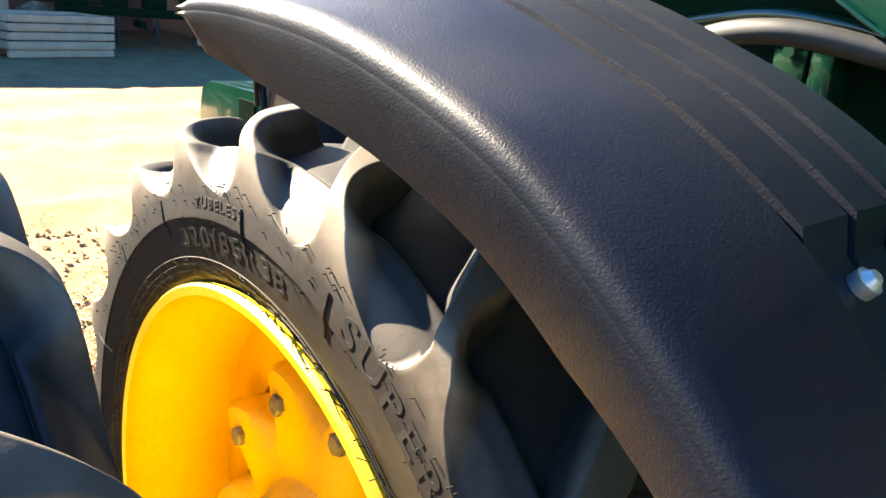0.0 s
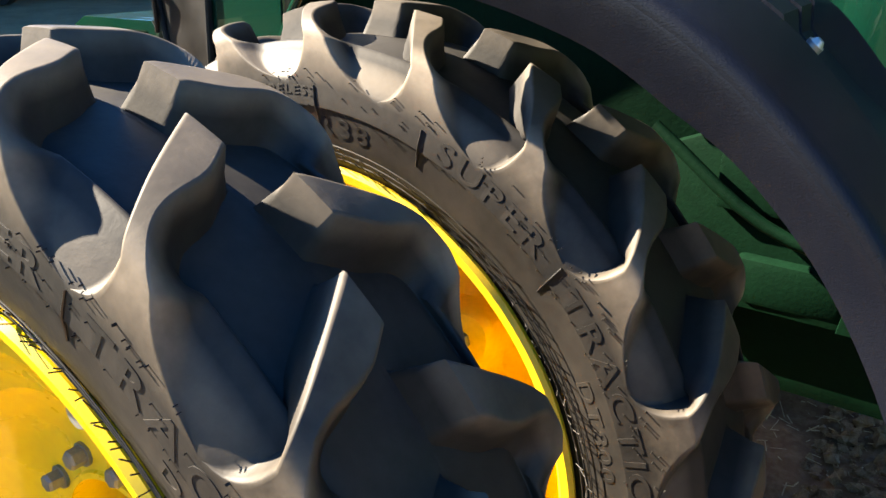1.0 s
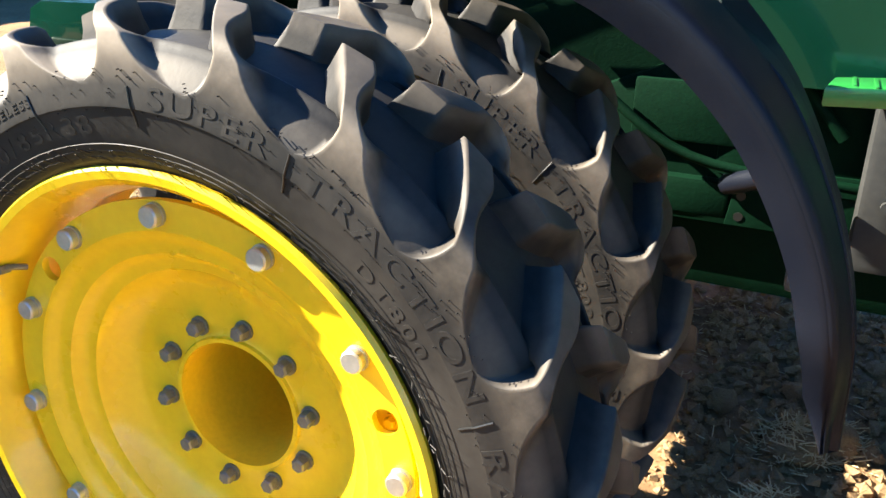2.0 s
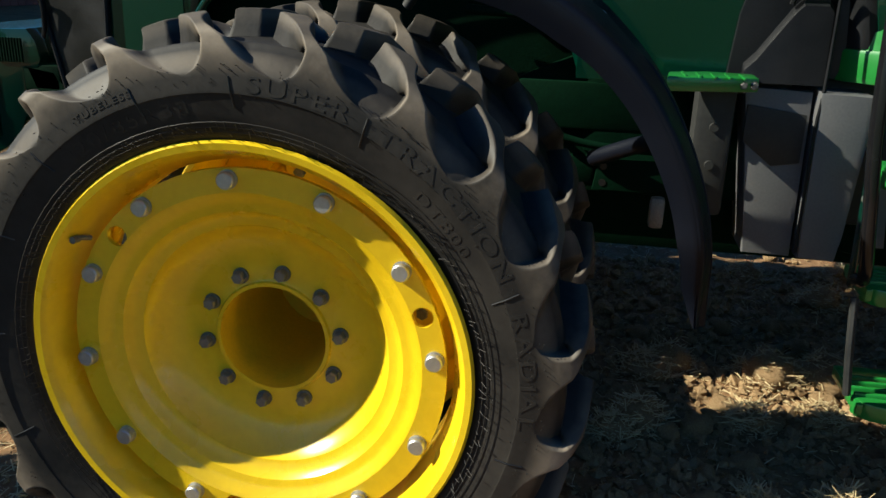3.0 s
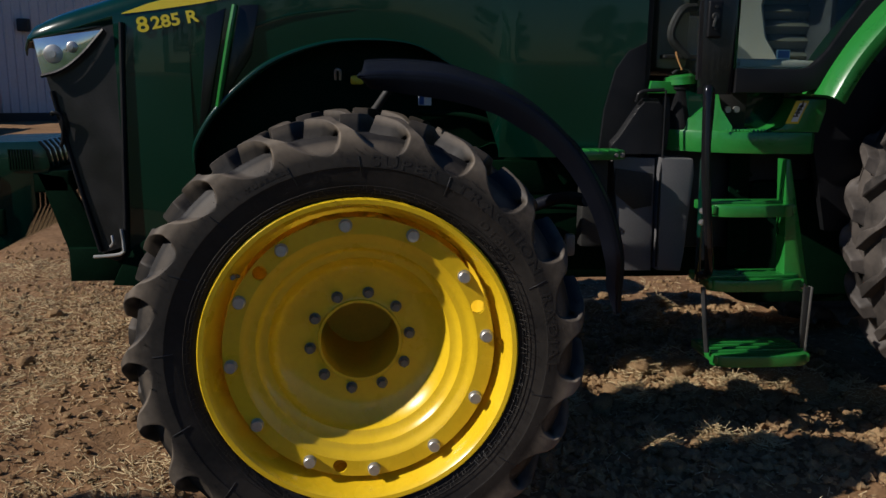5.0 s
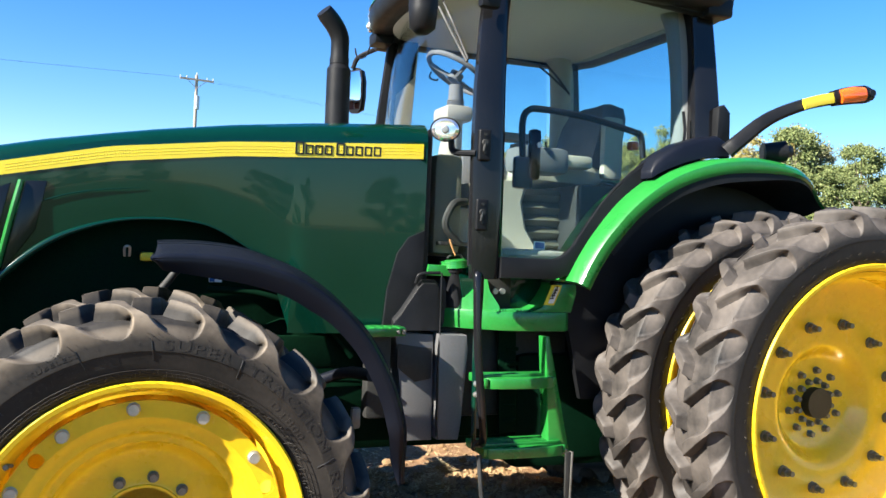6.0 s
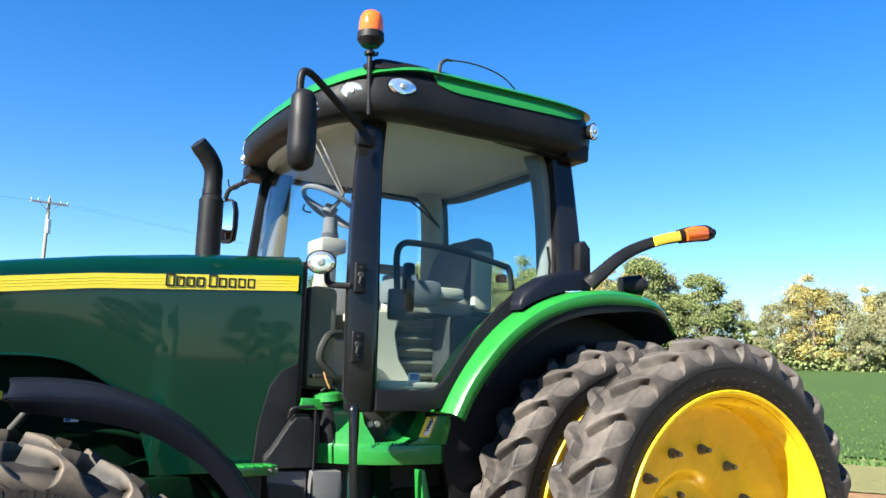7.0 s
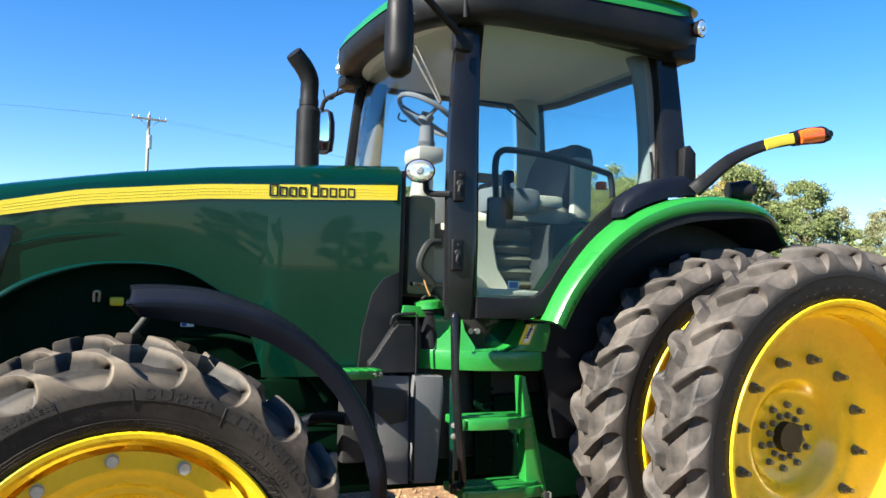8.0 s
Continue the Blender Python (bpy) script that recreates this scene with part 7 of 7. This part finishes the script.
for x in (-1.7, 1.7):
    for y in (-0.85, 0.85):
        bm = bmesh.new()
        cyl(bm, (x, y - 0.12, 0.38), (x, y + 0.12, 0.38), 0.38, n=24)
        part("tyre", bm, RUBBER, truck)
bm = bmesh.new()
plate(bm, [(0.85, 1.2), (0.65, 1.65), (-0.6, 1.68), (-0.7, 1.2)], -0.92, -0.89, "y")
part("window", bm, BLACK_GLOSS, truck)

# ---- utility poles with wires ----


def utility_pole(x, y, h, turn):
    p = thing("utility_pole", "wooden utility pole with a cross-arm and transformer", "utility pole", (x, y, 0), "utility poles")
    p.rotation_euler = (0, 0, turn)
    bm = bmesh.new()
    cyl(bm, (0, 0, -0.5), (0, 0, h), 0.17, 0.11, n=12)
    part("pole", bm, POLE_WOOD, p)
    bm = bmesh.new()
    box(bm, (0, -0.12, h - 0.35), (2.5, 0.10, 0.13))
    tube(bm, [(-0.7, -0.12, h - 0.4), (0, -0.12, h - 1.0)], 0.02, 5, 1)
    tube(bm, [(0.7, -0.12, h - 0.4), (0, -0.12, h - 1.0)], 0.02, 5, 1)
    part("cross_arm", bm, POLE_WOOD, p)
    for k in (-1.2, -0.75, 0.0, 0.75, 1.2):
        bm = bmesh.new()
        cyl(bm, (k, -0.12, h - 0.28 if k else h), (k, -0.12 if k else 0, h - 0.10 if k else h + 0.2), 0.05, 0.035, n=8)
        part("insulator", bm, GALV, p)
    bm = bmesh.new()
    cyl(bm, (0, -0.35, h - 2.6), (0, -0.35, h - 1.6), 0.20, n=16)
    box(bm, (0, -0.15, h - 2.0), (0.1, 0.2, 0.6))
    part("transformer", bm, GALV, p, "grey drum transformer")
    return p


utility_pole(4.25, 60.0, 13.85, radians(8))
bm = bmesh.new()
for off in (-1.2, 0.0, 1.2):
    tube(bm, [(4.25 + off, 60, 13.6), (-18 + off, 52, 12.2), (-45, 44, 13.3)], 0.003, 4, 8)
    tube(bm, [(4.25 + off, 60, 13.6), (30, 66, 12.4), (60, 72, 13.3)], 0.003, 4, 8)
tagged(part("power_line", bm, DARK, None, ""), "thin dark overhead wires", "power line", kind="structure")

# ---- unseen wagon, added ahead to cast the shade on the yard ----
wagon = thing("shade_wagon", "tall dark green wagon out of view, added to shade the yard", "wagon", (-7.2, -3.54, 0))
bm = bmesh.new()
rings = []
for z, k in ((1.0, 0.7), (1.5, 0.95), (1.6, 1.0), (3.0, 1.0)):
    rings.append([Vector((2.6 * k * a, 1.35 * k * b, z)) for a, b in ((-1, -1), (1, -1), (1, 1), (-1, 1))])
loft(bm, rings)
part("hopper", bm, GREEN_CAST_SHADED, wagon)
for x in (-2.0, -1.2, -0.4, 0.4, 1.2, 2.0):
    bm = bmesh.new()
    box(bm, (x, 1.38, 2.3), (0.08, 0.05, 1.4), 0.01)
    part("rib", bm, GREEN_CAST_SHADED, wagon)
bm = bmesh.new()
box(bm, (0, 0, 0.85), (4.0, 0.9, 0.16), 0.02)
part("frame", bm, DARK, wagon)
for x in (-1.3, 1.3):
    for y in (-1.0, 1.0):
        bm = bmesh.new()
        cyl(bm, (x, y - 0.18, 0.52), (x, y + 0.18, 0.52), 0.52, n=28)
        part("tyre", bm, RUBBER, wagon)

# ---- clods, crumbs and straw ----
def clod_mesh(name, seed):
    r = random.Random(seed)
    bm = bmesh.new()
    bmesh.ops.create_icosphere(bm, subdivisions=3, radius=1)
    off = Vector((seed * 3.1, seed * 1.7, 0))
    for v in bm.verts:
        k = 1 + 0.34 * noise.noise(v.co * 1.4 + off) + 0.20 * noise.noise(v.co * 3.7 + off) + 0.10 * noise.noise(v.co * 9 + off)
        v.co = Vector((v.co.x * k, v.co.y * k * 0.85, v.co.z * k * 0.62))
    me = bpy.data.meshes.new(name)
    bm.to_mesh(me)
    bm.free()
    return me


CLODS = [clod_mesh("clod", s) for s in (1, 2, 3, 4)]
rnd = random.Random(3)
near = [(1.48, -0.02, 0.123), (1.72, 0.02, 0.145), (1.90, -0.06, 0.109), (2.15, -0.10, 0.131), (2.3, -0.35, 0.123), (1.95, -0.33, 0.102), (1.62, -0.30, 0.072), (1.35, -0.38, 0.072), (1.0, -0.05, 0.102), (1.1, 0.05, 0.087), (1.3, -0.9, 0.065),
        (1.55, -0.86, 0.072), (1.75, -0.93, 0.058), (0.95, -0.45, 0.087), (0.85, -0.55, 0.072), (2.5, -0.5, 0.116), (1.9, 0.9, 0.102), (1.6, 1.25, 0.087), (2.1, 1.3, 0.087)]
spots = [(x, y, s) for x, y, s in near]
for k in range(60):
    spots.append((rnd.uniform(0.7, 2.6), rnd.uniform(-1.2, 1.2), rnd.uniform(0.02, 0.065)))
for k in range(70):
    spots.append((rnd.uniform(-3.2, 3.5), rnd.uniform(-1.6, 2.2), rnd.uniform(0.015, 0.055)))
for k, (x, y, s) in enumerate(spots):
    ob = mesh_part("clod", CLODS[k % 4], CLOD, None, "", 180)
    ob.location = (x, y, rough_z(x, y) + s * 0.25)
    ob.scale = (s, s * rnd.uniform(0.8, 1.2), s * rnd.uniform(0.75, 1.15))
    ob.rotation_euler = (rnd.uniform(-0.3, 0.3), rnd.uniform(-0.3, 0.3), rnd.uniform(0, 6.28))
    tagged(ob, "dry brown clod of earth with straw", "clod", "clods on the ground")
verts, faces = [], []
for k in range(40000):
    if k < 34500:
        x, y = (rnd.uniform(-3.4, 3.6), rnd.uniform(-2.0, 2.6)) if k < 9000 else (rnd.uniform(-3.8, -0.4), rnd.uniform(-1.5, 3.2))
        if noise.noise(Vector((x * 1.3, y * 1.6, 4.0))) < -0.05 and rnd.random() < 0.8:
            continue
        z = rough_z(x, y) + 0.004
    else:
        cx, cy, s = rnd.choice(spots[:19])
        q = rnd.uniform(0, 6.28)
        d = s * 1.35 * math.sqrt(rnd.random())
        x, y = cx + d * math.cos(q), cy + d * math.sin(q)
        z = rough_z(x, y) + max(0.004, s * 0.95 * (1 - (d / (1.35 * s)) ** 2) * rnd.uniform(0.7, 1.1))
    a, tilt, ln, w = rnd.uniform(0, 6.28), rnd.gauss(0, 0.35), rnd.uniform(0.012, 0.06), rnd.uniform(0.0010, 0.0026)
    d = Vector((math.cos(a) * math.cos(tilt), math.sin(a) * math.cos(tilt), abs(math.sin(tilt)))) * ln
    s = Vector((-math.sin(a), math.cos(a), 0)) * w
    up = Vector((0, 0, w * 1.4))
    p = Vector((x, y, z))
    i = len(verts)
    verts += [tuple(v) for v in (p - s, p + s, p + up, p + d - s, p + d + s, p + d + up)]
    faces += [(i, i + 1, i + 4, i + 3), (i + 1, i + 2, i + 5, i + 4), (i + 2, i, i + 3, i + 5)]
me = bpy.data.meshes.new("straw")
me.from_pydata(verts, [], faces)
tagged(mesh_part("straw", me, STRAW, None, "", 180), "loose pale straw scattered over the dirt", "straw", kind="stuff")

# soil crumbs: too many and too small to count
verts, faces = [], []
oct_v = [Vector(v) for v in ((1, 0, 0), (-1, 0, 0), (0, 1, 0), (0, -1, 0), (0, 0, 1), (0, 0, -1))]
oct_f = [(0, 2, 4), (2, 1, 4), (1, 3, 4), (3, 0, 4), (2, 0, 5), (1, 2, 5), (3, 1, 5), (0, 3, 5)]
for k in range(38000):
    if k < 11000:
        x, y = rnd.uniform(0.6, 2.7), rnd.uniform(-1.35, 1.4)
    elif k < 25000:
        x, y = rnd.uniform(-3.2, 3.4), rnd.uniform(-1.9, 2.2)
    else:
        x, y = rnd.uniform(-4.5, -0.5), rnd.uniform(-1.5, 4.0)
    dens = noise.noise(Vector((x * 0.9, y * 1.1, 9.0)))
    if rnd.random() > 0.55 + 0.9 * dens and k > 11000:
        continue
    s = 0.004 + (0.032 if k < 11000 else 0.022) * rnd.random() ** 3.2
    i = len(verts)
    z = rough_z(x, y) + s * 0.3
    tw = Matrix.Rotation(rnd.uniform(0, 6.28), 3, "Z") @ Matrix.Rotation(rnd.uniform(0, 1.5), 3, "X")
    for v in oct_v:
        q = tw @ (v * s * rnd.uniform(0.6, 1.3))
        verts.append((x + q.x, y + q.y, z + q.z * 0.8))
    faces += [(a + i, b + i, c + i) for a, b, c in oct_f]
me = bpy.data.meshes.new("soil_crumbs")
me.from_pydata(verts, [], faces)
tagged(mesh_part("soil_crumbs", me, CLOD, None, "", 40), "small dry soil crumbs on the yard", "soil crumbs", kind="stuff")
